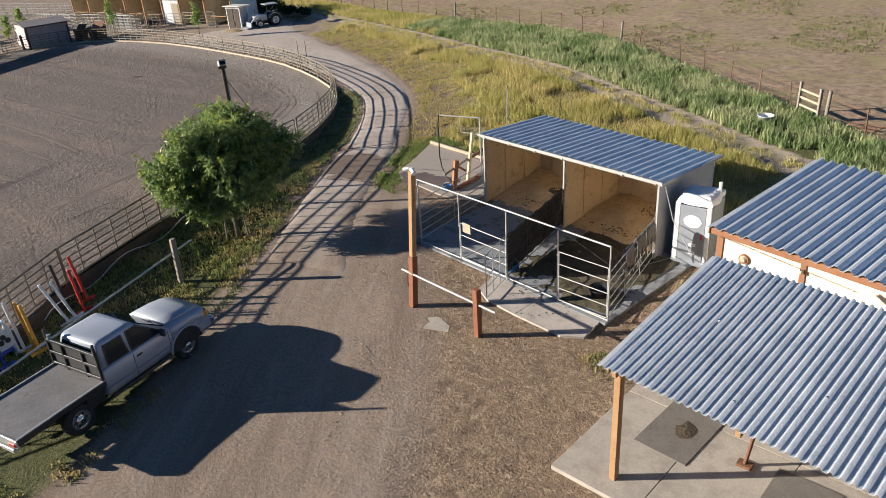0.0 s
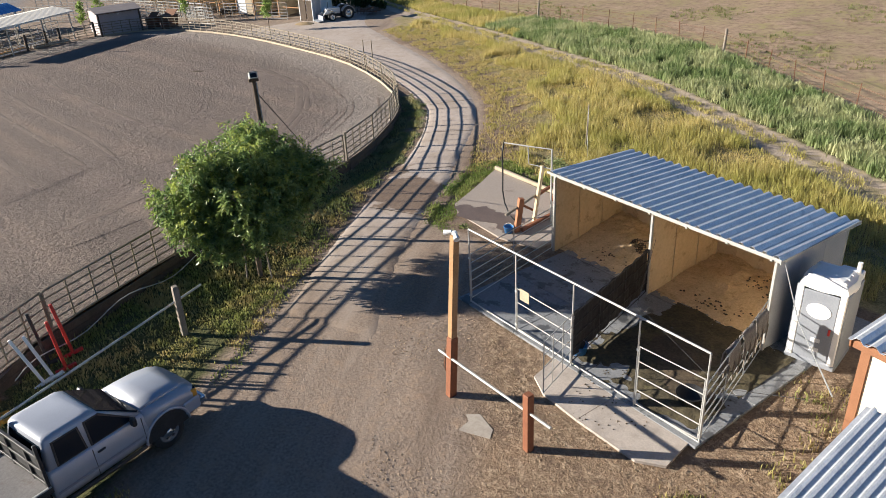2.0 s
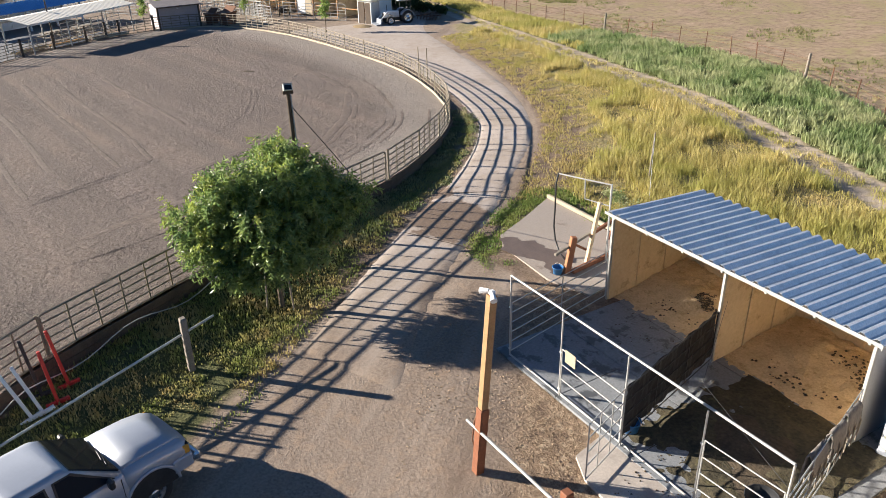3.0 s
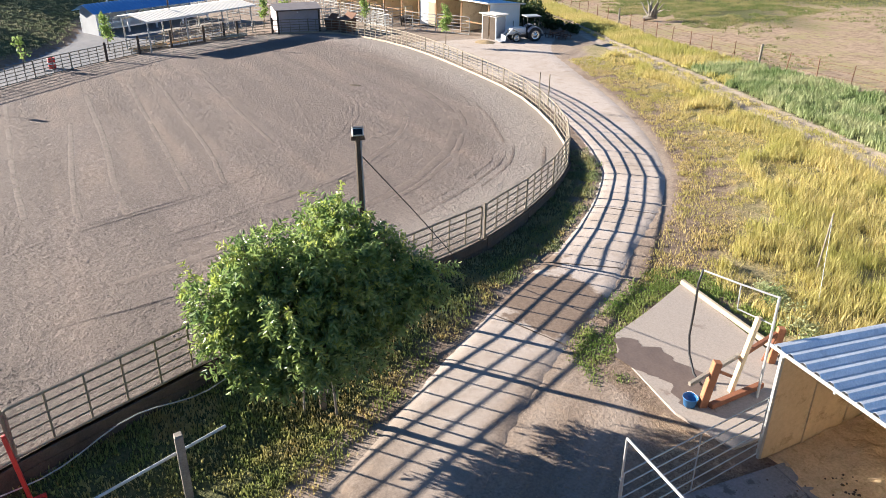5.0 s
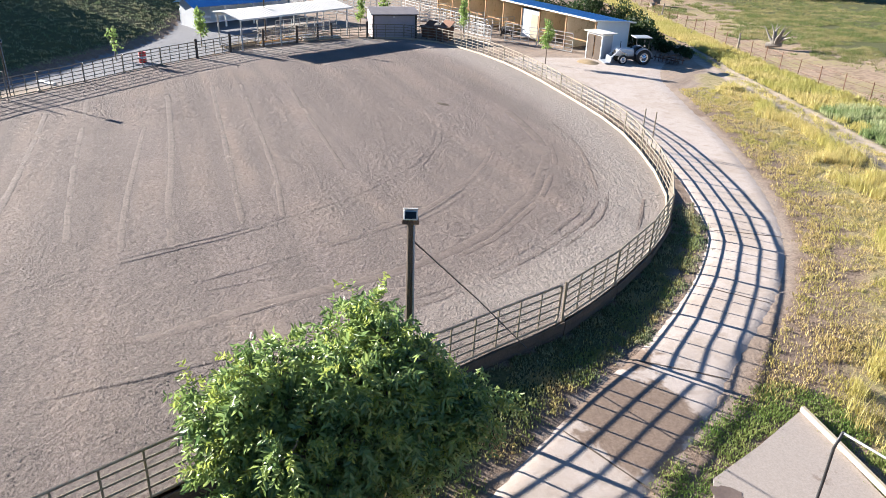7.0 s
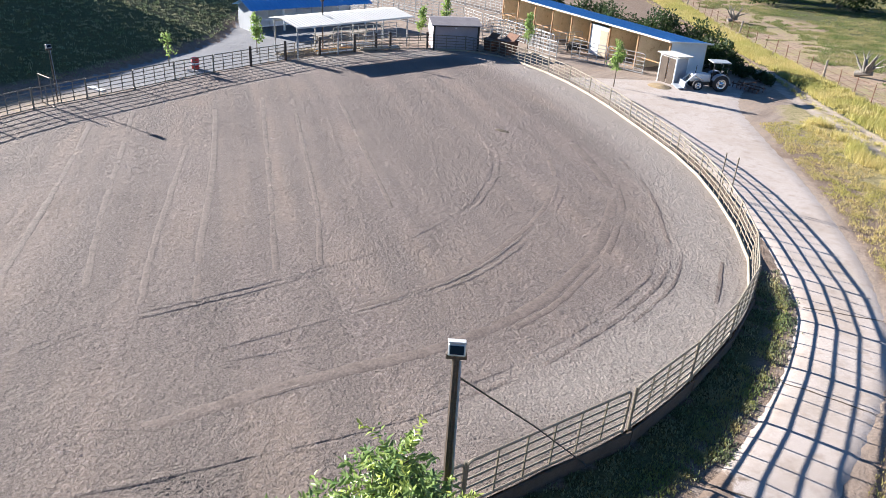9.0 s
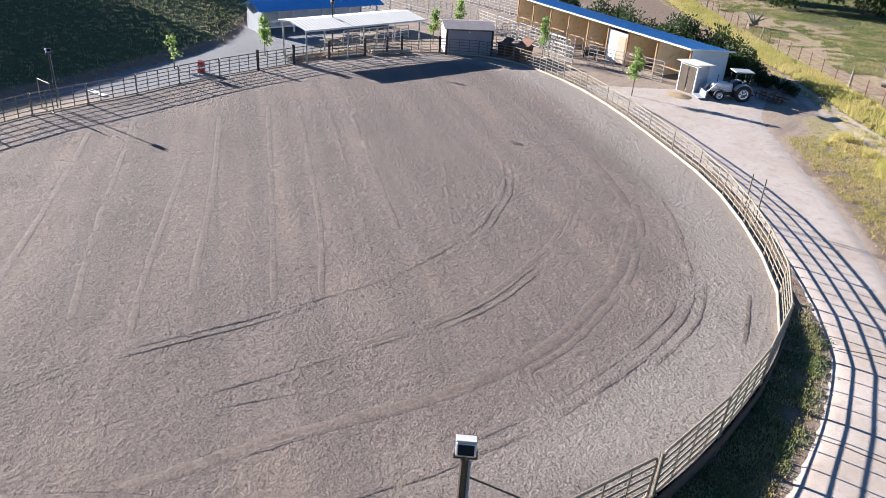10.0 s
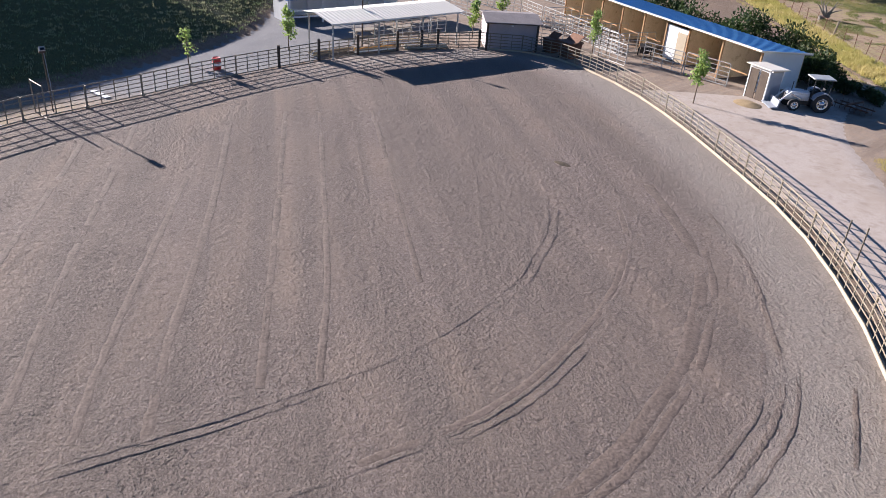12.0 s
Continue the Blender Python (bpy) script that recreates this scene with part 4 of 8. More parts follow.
INNER = [(-51.8, 25.3), (-49.0, 25.0), (-46.8, 24.6), (-44.8, 24.0), (-43.1, 23.3), (-41.3, 22.2), (-39.9, 21.3), (-37.8, 19.2), (-36.3, 17.3), (-35.3, 15.3), (-34.2, 12.8), (-33.2, 10.0), (-32.3, 8.0), (-31.1, 6.6)]
SECOND = [(-53.5, 28.6), (-49.2, 28.0), (-45.9, 27.4), (-43.1, 26.6), (-40.8, 25.5), (-38.8, 24.2), (-37.0, 22.7), (-34.5, 20.1), (-33.1, 17.9), (-32.2, 15.7), (-31.3, 13.2), (-30.2, 10.2), (-29.0, 7.2)]
THIRD = [(-47.5, 29.4), (-44.4, 28.9), (-41.6, 28.3), (-39.2, 27.3), (-37.2, 26.0), (-35.1, 24.5), (-33.5, 22.9), (-32.0, 21.3), (-30.8, 19.5), (-29.8, 17.3), (-29.2, 14.8), (-28.5, 12.4), (-27.8, 10.3)]
OUTER = [(-44.6, 30.6), (-41.7, 30.1), (-39.0, 29.2), (-37.0, 28.3), (-35.2, 27.5), (-33.9, 26.7), (-32.6, 25.6), (-31.5, 24.3), (-30.6, 23.1), (-29.7, 21.7), (-28.3, 19.3), (-27.5, 17.3), (-27.0, 15.8), (-26.4, 12.4), (-25.8, 8.0)]
marks, soil = B(), B()
for pts, w, h, k in (
        (INNER, 0.12, 0.034, 0.5), (offset(INNER[1:8], 0.34), 0.12, 0.030, 0.6), (offset(INNER[9:], 0.3), 0.1, 0.026, 0.8),
        (SECOND, 0.12, 0.024, 0.9), (offset(SECOND[4:9], 0.3), 0.1, 0.018, 1.0),
        (OUTER, 0.13, 0.034, 0.5), (offset(OUTER[4:12], -0.45), 0.13, 0.032, 0.6), (offset(OUTER[4:9], 0.4), 0.1, 0.022, 0.8),
        ([(-33.7, 28.7), (-32.1, 27.5), (-30.9, 26.5), (-30.1, 25.5)], 0.1, 0.02, 0.8),
        ([(-57.0, 17.8), (-46.7, 17.4), (-39.3, 17.0), (-36.5, 16.7)], 0.12, 0.030, 0.7),
        ([(-56.4, 20.2), (-47.5, 20.2), (-41.8, 20.0), (-39.0, 19.7)], 0.12, 0.028, 0.7),
        ([(-57.4, 22.9), (-49.6, 22.3), (-40.3, 20.4)], 0.1, 0.020, 1.1),
        ([(-30.2, 12.0), (-30.35, 12.8), (-30.5, 13.9)], 0.12, 0.026, 0.6),
        ([(-28.3, 12.4), (-28.6, 13.2), (-28.9, 14.1)], 0.12, 0.026, 0.6),
        ([(-28.1, 8.4), (-27.8, 10.3), (-27.3, 11.3)], 0.1, 0.022, 0.8),
        ([(-25.8, 7.8), (-26.0, 9.5), (-26.1, 10.9)], 0.12, 0.024, 0.8)):
    ridge_line(marks, pts, w, 0.85 * h, k)
for pts, w, h, k in (
        (THIRD, 0.34, 0.016, 1.0), (offset(THIRD[2:9], 0.42), 0.2, 0.012, 1.2), (offset(SECOND[2:10], -0.16), 0.2, 0.012, 1.2),
        ([(-57.6, 16.2), (-46.8, 15.8), (-40.3, 15.5), (-35.3, 15.0)], 0.16, 0.016, 1.2),
        ([(-57.7, 14.5), (-44.5, 14.0), (-35.2, 13.6)], 0.18, 0.018, 1.2),
        ([(-55.8, 11.9), (-44.7, 11.7), (-37.0, 11.3), (-33.5, 11.3)], 0.2, 0.020, 1.1),
        ([(-49.4, 10.6), (-38.3, 9.9), (-33.7, 9.8)], 0.18, 0.016, 1.2),
        ([(-56.0, 7.7), (-42.1, 7.9), (-34.9, 8.2)], 0.18, 0.018, 1.2),
        ([(-53.5, 5.9), (-43.8, 5.9), (-36.3, 5.8)], 0.18, 0.016, 1.2),
        ([(-58.0, 18.9), (-50.0, 18.7), (-40.0, 18.3)], 0.16, 0.012, 1.2)):
    ridge_line(soil, pts, w, h, k)
tagged(new("drag_marks", finish(marks, M["sand"], "drag_marks", True)), "curving drag and wheel marks pressed into arena sand", "drag marks", "", "stuff")
tagged(new("turned_soil", finish(soil, M["furrow"], "turned_soil", True)), "darker lines of damp sand turned up by the harrow", "drag marks", "", "stuff")
spot = mound("droppings", 0, 0, 0.5, 0.22, 0.05, M["manure"], "small dark heap of droppings on the arena sand", "droppings", pose(-50.1, 26.5, sand_at(-50.1, 26.5), 0, 0, 30), 0.0, 4.0)


def clods():
    """Loose clods of sand that the harrow left."""
    rng = np.random.default_rng(4)
    P = np.stack([rng.uniform(-60, -20, 120000), rng.uniform(0, 34, 120000)], 1)
    P = P[inside(P, ARENA)]
    V, F = [], []
    zs = sand_z(P)
    base = np.array([(1, 0, 0), (-0.5, 0.87, 0), (-0.5, -0.87, 0), (0.05, 0.02, 0.38)])
    for (x, y), z, s, a in zip(P, zs, 0.009 + 0.027 * rng.random(len(P)) ** 2.5, rng.uniform(0, 6.28, len(P))):
        c, n = math.cos(a), math.sin(a)
        k = len(V)
        for u, v, w in base * s:
            V.append((x + u * c - v * n * 1.5, y + u * n + v * c * 1.5, z + w - 0.004))
        F += [(k, k + 1, k + 3), (k + 1, k + 2, k + 3), (k + 2, k, k + 3)]
    me = bpy.data.meshes.new("sand_clods")
    me.from_pydata(V, [], F)
    me.materials.append(M["sand"])
    tagged(new("sand_clods", me), "small loose clods over the raked arena sand", "sand clods", "", "stuff")


clods()

# ---- the stall shelter with its pens ----
SH = pose(-15.1, 20.5, 0.02, 0, 0, -7.2)


def at(m, x, y, z=0.0, rz=0.0):
    return m @ pose(x, y, z, 0, 0, rz)


def shelter():
    s = thing("stall_shelter", SH, "two-bay plywood stall shelter with a ribbed metal roof", "shelter")
    W, D, HF, HB = 7.08, 3.1, 2.5, 2.34
    part("back_wall", box(B(), (W / 2, D - 0.03, HB / 2), (W, 0.04, HB)), M["ply"], s)
    for x, nm in ((0.02, "side_wall"), (3.6, "divider_wall"), (W - 0.02, "side_wall")):
        bm = prism(B(), [(0.03, 0), (D - 0.05, 0), (D - 0.05, HB + 0.06), (0.03, HF + 0.10)], x - 0.02, x + 0.02, "x")
        part(nm, bm, M["ply"], s)
    # White sheet cladding outside, panel by panel.
    for x, sg in ((-0.004, -1), (W + 0.004, 1)):
        for i in range(3):
            y0, y1 = 0.06 + i * 1.02, 0.06 + (i + 1) * 1.02 - 0.012
            za = HF - (HF - HB) * y0 / D - 0.04
            zb = HF - (HF - HB) * y1 / D - 0.04
            part("cladding_sheet", prism(B(), [(y0, 0.03), (y1, 0.03), (y1, zb), (y0, za)], x, x + sg * 0.012, "x"), M["greyclad"], s, "grey metal sheet")
    for i in range(6):
        x0 = i * 1.18 + 0.006
        part("cladding_sheet", box(B(), (x0 + 0.584, D, HB / 2), (1.168, 0.012, HB - 0.06)), M["greyclad"], s, "grey metal sheet")
    for i in range(6):
        x = 0.62 + i * 1.2
        if abs(x - 3.6) > 0.15:
            part("batten", box(B(), (x, D - 0.07, HB / 2), (0.07, 0.035, HB - 0.02)), M["ply"], s)
    for y in (1.05, 2.1):
        for x in (0.055, 3.64):
            h = HF - (HF - HB) * y / D - 0.05
            part("batten", box(B(), (x, y, h / 2), (0.03, 0.07, h)), M["ply"], s)
    for x in (0.0, 3.6, W):
        part("post", box(B(), (x, 0.0, HF / 2), (0.07, 0.07, HF), None, 0.006), M["whitepipe"], s)
        part("rear_post", box(B(), (x, D + 0.03, HB / 2), (0.06, 0.06, HB), None, 0.006), M["greypipe"], s)
    part("front_beam", box(B(), (W / 2, -0.02, HF + 0.02), (W + 0.3, 0.08, 0.1), None, 0.006), M["whitepipe"], s)
    part("rear_beam", box(B(), (W / 2, D, HB + 0.0), (W + 0.2, 0.06, 0.08), None, 0.006), M["greypipe"], s)
    for i in range(7):
        x = 0.1 + i * (W - 0.2) / 6
        tilt = -math.degrees(math.atan2(HF - HB, D))
        part("rafter", box(B(), (x, D / 2, (HF + HB) / 2 - 0.005), (0.05, D + 0.2, 0.07), (tilt, 0, 0)), M["greypipe"], s)
    part("closure_strip", box(B(), (W / 2, -0.03, HF + 0.035), (W, 0.03, 0.105)), M["galv"], s)
    part("roof", ribbed(B(), W + 0.34, (HF + 0.1, HB + 0.03), -0.16, D + 0.3, 0.3, 0.085, -0.17, 0.2, 0.28), M["galv"], s, "galvanised ribbed roof sheet")
    part("ridge_flashing", box(B(), (W / 2, -0.16, HF + 0.095), (W + 0.36, 0.02, 0.07)), M["whitepipe"], s)
    part("eave_flashing", box(B(), (W + 0.16, D / 2 + 0.06, (HF + HB) / 2 + 0.06), (0.02, D + 0.42, 0.08), (-1.8, 0, 0)), M["whitepipe"], s)


shelter()


def bedding(x0, x1, seed, label):
    """Shavings banked against the walls of a bay."""
    bm = B()
    nx, ny = 60, 56
    g = []
    for j in range(ny + 1):
        row = []
        for i in range(nx + 1):
            x = x0 + (x1 - x0) * i / nx
            y = 0.15 + 2.9 * j / ny
            back = smooth01(np.array([y]), 0.3, 2.4)[0]
            h = 0.03 * smooth01(np.array([y]), 0.15, 0.7)[0] + 0.42 * back * (0.7 + 0.45 * noise.noise((x * 0.9, y * 0.9, seed))) + 0.05 * noise.noise((x * 4, y * 4, seed)) * (0.3 + back) + 0.03 * noise.noise((x * 9, y * 9, seed)) * (0.3 + back)
            if j == 0:
                h = -0.01
            row.append(bm.verts.new((x, y + (0.12 * noise.noise((x * 1.5, seed, 0)) if j < 4 else 0), max(h, -0.01) + 0.04)))
        g.append(row)
    for j in range(ny):
        for i in range(nx):
            bm.faces.new((g[j][i], g[j][i + 1], g[j + 1][i + 1], g[j + 1][i]))
    ob = new("stall_bedding", finish(bm, M["shavings"], "stall_bedding", True))
    ob.matrix_basis = SH
    tagged(ob, label, "bedding", "", "stuff")


bedding(0.06, 3.56, 1.0, "banked tan wood shavings on the stall floor")
bedding(3.64, 7.02, 6.0, "banked golden wood shavings with dark patches")


def scatter(name, mat, label, category, spots, size, m, z=0.05, seed=1, kind="stuff"):
    """Small flattened lumps round some spots (x, y, radius, count)."""
    rng = random.Random(seed)
    V, F = [], []
    for sx, sy, sr, cnt, sz in spots:
        for _ in range(cnt):
            a, r = rng.uniform(0, 6.28), sr * math.sqrt(rng.random())
            x, y = sx + r * math.cos(a), sy + r * math.sin(a)
            s = size * rng.uniform(0.5, 1.4)
            k = len(V)
            h = rng.uniform(0.4, 0.9)
            for i in range(5):
                b = i * 1.2566 + rng.uniform(-0.3, 0.3)
                V.append((x + s * math.cos(b), y + s * math.sin(b), z + sz - 0.008))
            V.append((x, y, z + sz + s * h))
            F += [(k + i, k + (i + 1) % 5, k + 5) for i in range(5)]
    me = bpy.data.meshes.new(name)
    me.from_pydata(V, [], F)
    me.materials.append(mat)
    ob = new(name, me)
    ob.matrix_basis = m
    return tagged(ob, label, category, "", kind)


scatter("stall_droppings", M["manure"], "scattered dark droppings on the shavings", "droppings",
        [(1.9, 1.75, 0.3, 130, 0.33), (2.2, 1.5, 0.2, 50, 0.27), (3.2, 1.3, 0.22, 70, 0.2), (6.3, 1.9, 0.4, 90, 0.33), (1.3, 0.9, 0.3, 12, 0.08), (5.0, 1.0, 0.5, 16, 0.1), (6.6, 1.6, 0.35, 60, 0.3), (5.6, 2.2, 0.4, 30, 0.36), (5.2, 1.2, 1.2, 70, 0.1), (1.8, 1.4, 1.2, 60, 0.12)], 0.034, SH, 0.05, 3)

# Pen floor: a concrete slab with saw-cut bays.
slab = tagged(new("pen_slab"), "stained concrete slab before the stalls, tinted blue-grey for shade", "slab", "", "structure")
slab.matrix_basis = SH
for i, (x0, x1) in enumerate(((0.3, 2.6), (2.6, 4.95), (4.95, 8.15))):
    for j, (y0, y1) in enumerate(((-3.95, -1.9), (-1.9, 0.1), (0.1, 3.1))):
        bm = box(B(), ((x0 + x1) / 2, (y0 + y1) / 2, 0.01), (x1 - x0 - 0.014, y1 - y0 - 0.014, 0.07), None, 0.008)
        part("slab_bay", bm, M["slab"], slab)
# Apron bays take the lighter, sunlit tone instead of the slab's shaded one.
for pts in ([(4.1, -3.87), (6.0, -3.87), (6.0, -5.15), (4.9, -5.08), (4.3, -4.8)], [(6.012, -3.87), (7.95, -3.87), (8.1, -4.8), (7.6, -5.15), (6.012, -5.15)]):
    part("apron_bay", prism(B(), pts, -0.03, 0.035), M["pad"], slab)
mound("manure_patch", 6.0, -1.6, 1.1, 0.9, 0.08, M["manure"], "trampled dark manure and wet soil on the pen floor", "manure", SH, 0.05, 2.0)
def pen_mud():
    """Trampled wet soil and manure over the pen's concrete, thinning out at its rim."""
    nx, ny = 60, 56
    bm = B()
    g = []
    for j in range(ny + 1):
        row = []
        for i in range(nx + 1):
            x, y = 3.9 + 3.9 * i / nx, -3.75 + 4.05 * j / ny
            e = ((x - 6.15) / 2.1) ** 4 + ((y + 1.45) / 2.05) ** 4
            h = 0.03 * (1 - e) + 0.075 * noise.noise((x * 1.1, y * 1.1, 3)) + 0.03 * noise.noise((x * 4.5, y * 4.5, 3))
            row.append(bm.verts.new((x, y, 0.045 + max(min(h, 0.09), -0.03))))
        g.append(row)
    for j in range(ny):
        for i in range(nx):
            bm.faces.new((g[j][i], g[j][i + 1], g[j + 1][i + 1], g[j + 1][i]))
    ob = new("pen_mud", finish(bm, M["muck"], "pen_mud", True))
    ob.matrix_basis = SH
    tagged(ob, "trampled wet dark mud and manure across the pen floor", "mud", "", "stuff")


pen_mud()
mound("manure_patch", 6.9, -2.7, 0.7, 0.7, 0.06, M["manure"], "trampled dark manure along the black screen", "manure", SH, 0.05, 5.0)
scatter("pen_litter", M["manure"], "crumbs of manure strewn over the concrete", "litter", [(5.8, -2.2, 2.0, 260, 0.0), (6.2, -4.3, 0.9, 60, -0.01), (1.6, -0.6, 1.2, 40, 0.0)], 0.022, SH, 0.05, 8)

# Pen frame: posts with one long top rail.
P0, P1, P2, P3, P4 = (0.72, -3.83), (2.6, -3.84), (4.57, -3.86), (6.48, -3.88), (8.1, -3.78)
TOP = 2.25
frame_ = thing("pen_fence", SH, "white pipe frame along the front of the pens", "pen frame")
part("top_rail", tube(B(), (P0[0], P0[1], TOP), (P4[0], P4[1], TOP), 0.026, 10), M["whitepipe"], frame_)
for p in (P0, P1, P2, P3, P4):
    part("post", tube(B(), (p[0], p[1], 0.03), (p[0], p[1], TOP), 0.021, 10), M["whitepipe"], frame_)
part("ground_rail", tube(B(), (P0[0], P0[1], 0.06), (P4[0], P4[1], 0.06), 0.022, 8), M["whitepipe"], frame_)


def gate(name, a, b, h, rails, mat, label, group, z=0.12, uprights=0, r=0.015):
    d = Vector((b[0] - a[0], b[1] - a[1]))
    g = thing(name, at(SH, a[0], a[1], 0, math.degrees(math.atan2(d.y, d.x))), label, "gate", group)
    L = d.length
    for x in (0.04, L - 0.04):
        part("stile", tube(B(), (x, 0, z), (x, 0, h), r, 8), mat, g)
    for i in range(rails):
        zz = z + (h - z) * i / (rails - 1)
        part("rail", tube(B(), (0.04, 0, zz), (L - 0.04, 0, zz), r * 0.9, 8), mat, g)
    for i in range(uprights):
        x = L * (i + 1) / (uprights + 1)
        part("upright", box(B(), (x, 0, (z + h) / 2), (0.03, 0.012, h - z)), mat, g)
    for zz in (z + 0.1, h - 0.1):
        part("hinge", box(B(), (0.0, 0, zz), (0.08, 0.05, 0.05), None, 0.008), M["greypipe"], g)
    return g


g1 = gate("pen_gate", P1, P2, 1.3, 4, M["whitepipe"], "closed white pipe gate with four rails", "pen gates")
part("sign_board", box(B(), (0.34, -0.03, 1.22), (0.34, 0.012, 0.32), None, 0.004), M["board"], g1, "blank tan board")
gate("pen_gate", P3, P4, 1.62, 5, M["whitepipe"], "closed white pipe gate with five rails", "pen gates")
gate("pen_gate", P2, (5.0, -5.2), 1.5, 5, M["whitepipe"], "white pipe gate swung open outwards", "pen gates", 0.15, 2)
gate("pen_side_panel", P0, (0.0, -0.05), 1.5, 6, M["greypipe"], "grey pipe side panel of the pen", "pen sides", 0.15, 1)
gate("pen_side_panel", P4, (7.08, -0.05), 1.5, 6, M["greypipe"], "grey pipe side panel hung with tack", "pen sides", 0.15, 2)
dv = gate("pen_divider", P2, (3.6, -0.02), 1.45, 5, M["black"], "pipe panel between pens covered with black screen", "pen sides", 0.15, 2)
L = math.hypot(P2[0] - 3.6, P2[1] + 0.03)
bm = B()
g = []
for i in range(25):
    u = 0.04 + (L - 0.045) * i / 24
    g.append([bm.verts.new((u, 0.035 + 0.025 * math.sin(i * 1.7 + k), 0.2 + k * 0.21 + (0.04 * noise.noise((i * 0.5, 0, 2)) if k == 6 else 0))) for k in range(7)])
for a, b in zip(g[:-1], g[1:]):
    for k in range(6):
        bm.faces.new((a[k], b[k], b[k + 1], a[k + 1]))
screen = part("screen", bm, M["blacknet"], dv, "sagging black mesh screen")
screen.modifiers.new("thickness", 'SOLIDIFY').thickness = 0.008


def hanging_tack(x, y, z, seed):
    """Blankets and ropes thrown over a rail."""
    t = thing("hanging_tack", at(SH, x, y, z, 100), "grey blankets and ropes slung over the pen rail", "tack", "hanging tack")
    rng = random.Random(seed)
    bm = B()
    rows = []
    for i in range(9):
        u = -0.3 + 0.6 * i / 8
        drop = 0.55 + 0.2 * rng.random()
        rows.append([bm.verts.new((u + 0.02 * rng.random(), yy + 0.02 * rng.random(), zz)) for yy, zz in ((0.09, -drop), (0.08, -0.3), (0.06, -0.04), (0, 0.04), (-0.06, -0.04), (-0.09, -0.3), (-0.1, -drop * 0.8))])
    for a, b in zip(rows[:-1], rows[1:]):
        for k in range(6):
            bm.faces.new((a[k], b[k], b[k + 1], a[k + 1]))
    o = part("blanket", bm, M["rope"], t, "folded grey blanket", True)
    o.modifiers.new("thickness", 'SOLIDIFY').thickness = 0.02
    for k in range(3):
        u = -0.25 + 0.25 * k
        part("rope", pipe(B(), [(u, 0.1, -0.75 - 0.1 * k), (u + 0.03, 0.1, -0.3), (u, 0.04, 0.05), (u + 0.02, -0.1, -0.35), (u - 0.03, -0.1, -0.8)], 0.014, 6), M["greywood"], t)


hanging_tack(7.65, -2.3, 1.5, 1)
hanging_tack(7.5, -1.5, 1.5, 2)
hanging_tack(7.35, -0.8, 1.5, 3)


def bucket(name, m, r, h, mat, label, handle=True):
    b = thing(name, m, label, "bucket")
    bm = B()
    rings = []
    for rr, z in ((r * 0.78, 0.0), (r, h), (r * 1.06, h), (r * 1.06, h - 0.02), (r * 0.94, h - 0.01), (r * 0.74, 0.03)):
        rings.append([(rr * math.cos(a * math.pi / 8), rr * math.sin(a * math.pi / 8), z) for a in range(16)])
    part("pail", loft(bm, rings), mat, b, "", True)
    if handle:
        part("bail", pipe(B(), [(r * 1.05 * math.cos(radians(a)), 0.16 * r * math.sin(radians(a)) + 0.05, h - 0.02 + 0.6 * r * math.sin(radians(a))) for a in range(0, 181, 20)], 0.006, 5), M["greypipe"], b)
    return b


bucket("water_bucket", at(SH, 4.35, -3.35, 0.05), 0.2, 0.26, M["bluebucket"], "blue plastic bucket on the pen floor")
bucket("feed_tub", at(SH, 7.2, -2.9, 0.08), 0.3, 0.26, M["black"], "black rubber feed tub on the pen floor", False)
bucket("hanging_bucket", at(SH, 4.75, 2.62, 1.5), 0.17, 0.3, M["redpaint"], "red bucket hung on the stall wall")
part("bracket", box(B(), (0, 0.3, 0.25), (0.06, 0.45, 0.05)), M["greypipe"], bpy.data.objects["hanging_bucket"])

# ---- hitching rail and tall timber post ----


def timber(name, x, y, h, w, mat, label, lower=None, rz=0):
    p = thing(name, pose(x, y, land_at(x, y), 0, 0, rz), label, "post", "hitching posts")
    if lower:
        part("stub", box(B(), (0.0, 0.0, lower / 2 - 0.1), (w * 1.25, w * 1.25, lower + 0.2), None, 0.012), M["stain"], p, "red-brown stained wooden stub")
        part("shaft", box(B(), (0.0, 0.0, (h + lower) / 2), (w, w, h - lower), None, 0.01), mat, p)
    else:
        part("shaft", box(B(), (0, 0, h / 2 - 0.1), (w, w, h + 0.2), None, 0.012), mat, p)
        part("top", box(B(), (0, 0, h + 0.005), (w * 0.9, w * 0.9, 0.015), None, 0.005), mat, p)
    return p


tall = timber("timber_post", -12.4, 13.42, 4.1, 0.15, M["lumber"], "tall raw timber post bolted to a stained stub", 1.62, -7)
tall.matrix_basis = pose(-12.4, 13.42, 0, -2.5, 2.5, -7)
head = part("twin_floodlight", box(B(), (0, 0, 4.15), (0.1, 0.1, 0.1), None, 0.02), M["white"], tall, "white twin floodlight")
for s in (-1, 1):
    part("lamp_head", tube(B(), (s * 0.06, -0.03, 4.17), (s * 0.2, -0.1, 4.11), 0.035, 10, 0.065), M["white"], head)
    part("halter", pipe(B(), [(-0.11, 0.02 * s, 1.45), (-0.16, 0.06 * s, 1.2), (-0.13, 0.1 * s, 0.8), (-0.11, 0.05 * s, 0.6), (-0.15, -0.03, 0.9), (-0.11, 0.0, 1.4)], 0.016, 6), M["rust"], tall, "hanging rope halter")
timber("hitching_post", -9.98, 13.27, 1.42, 0.17, M["stain"], "short red-brown stained hitching post", None, -7)
rail = B()
tube(rail, (-12.72, 13.42, 1.12), (-9.35, 13.2, 0.98), 0.032, 10)
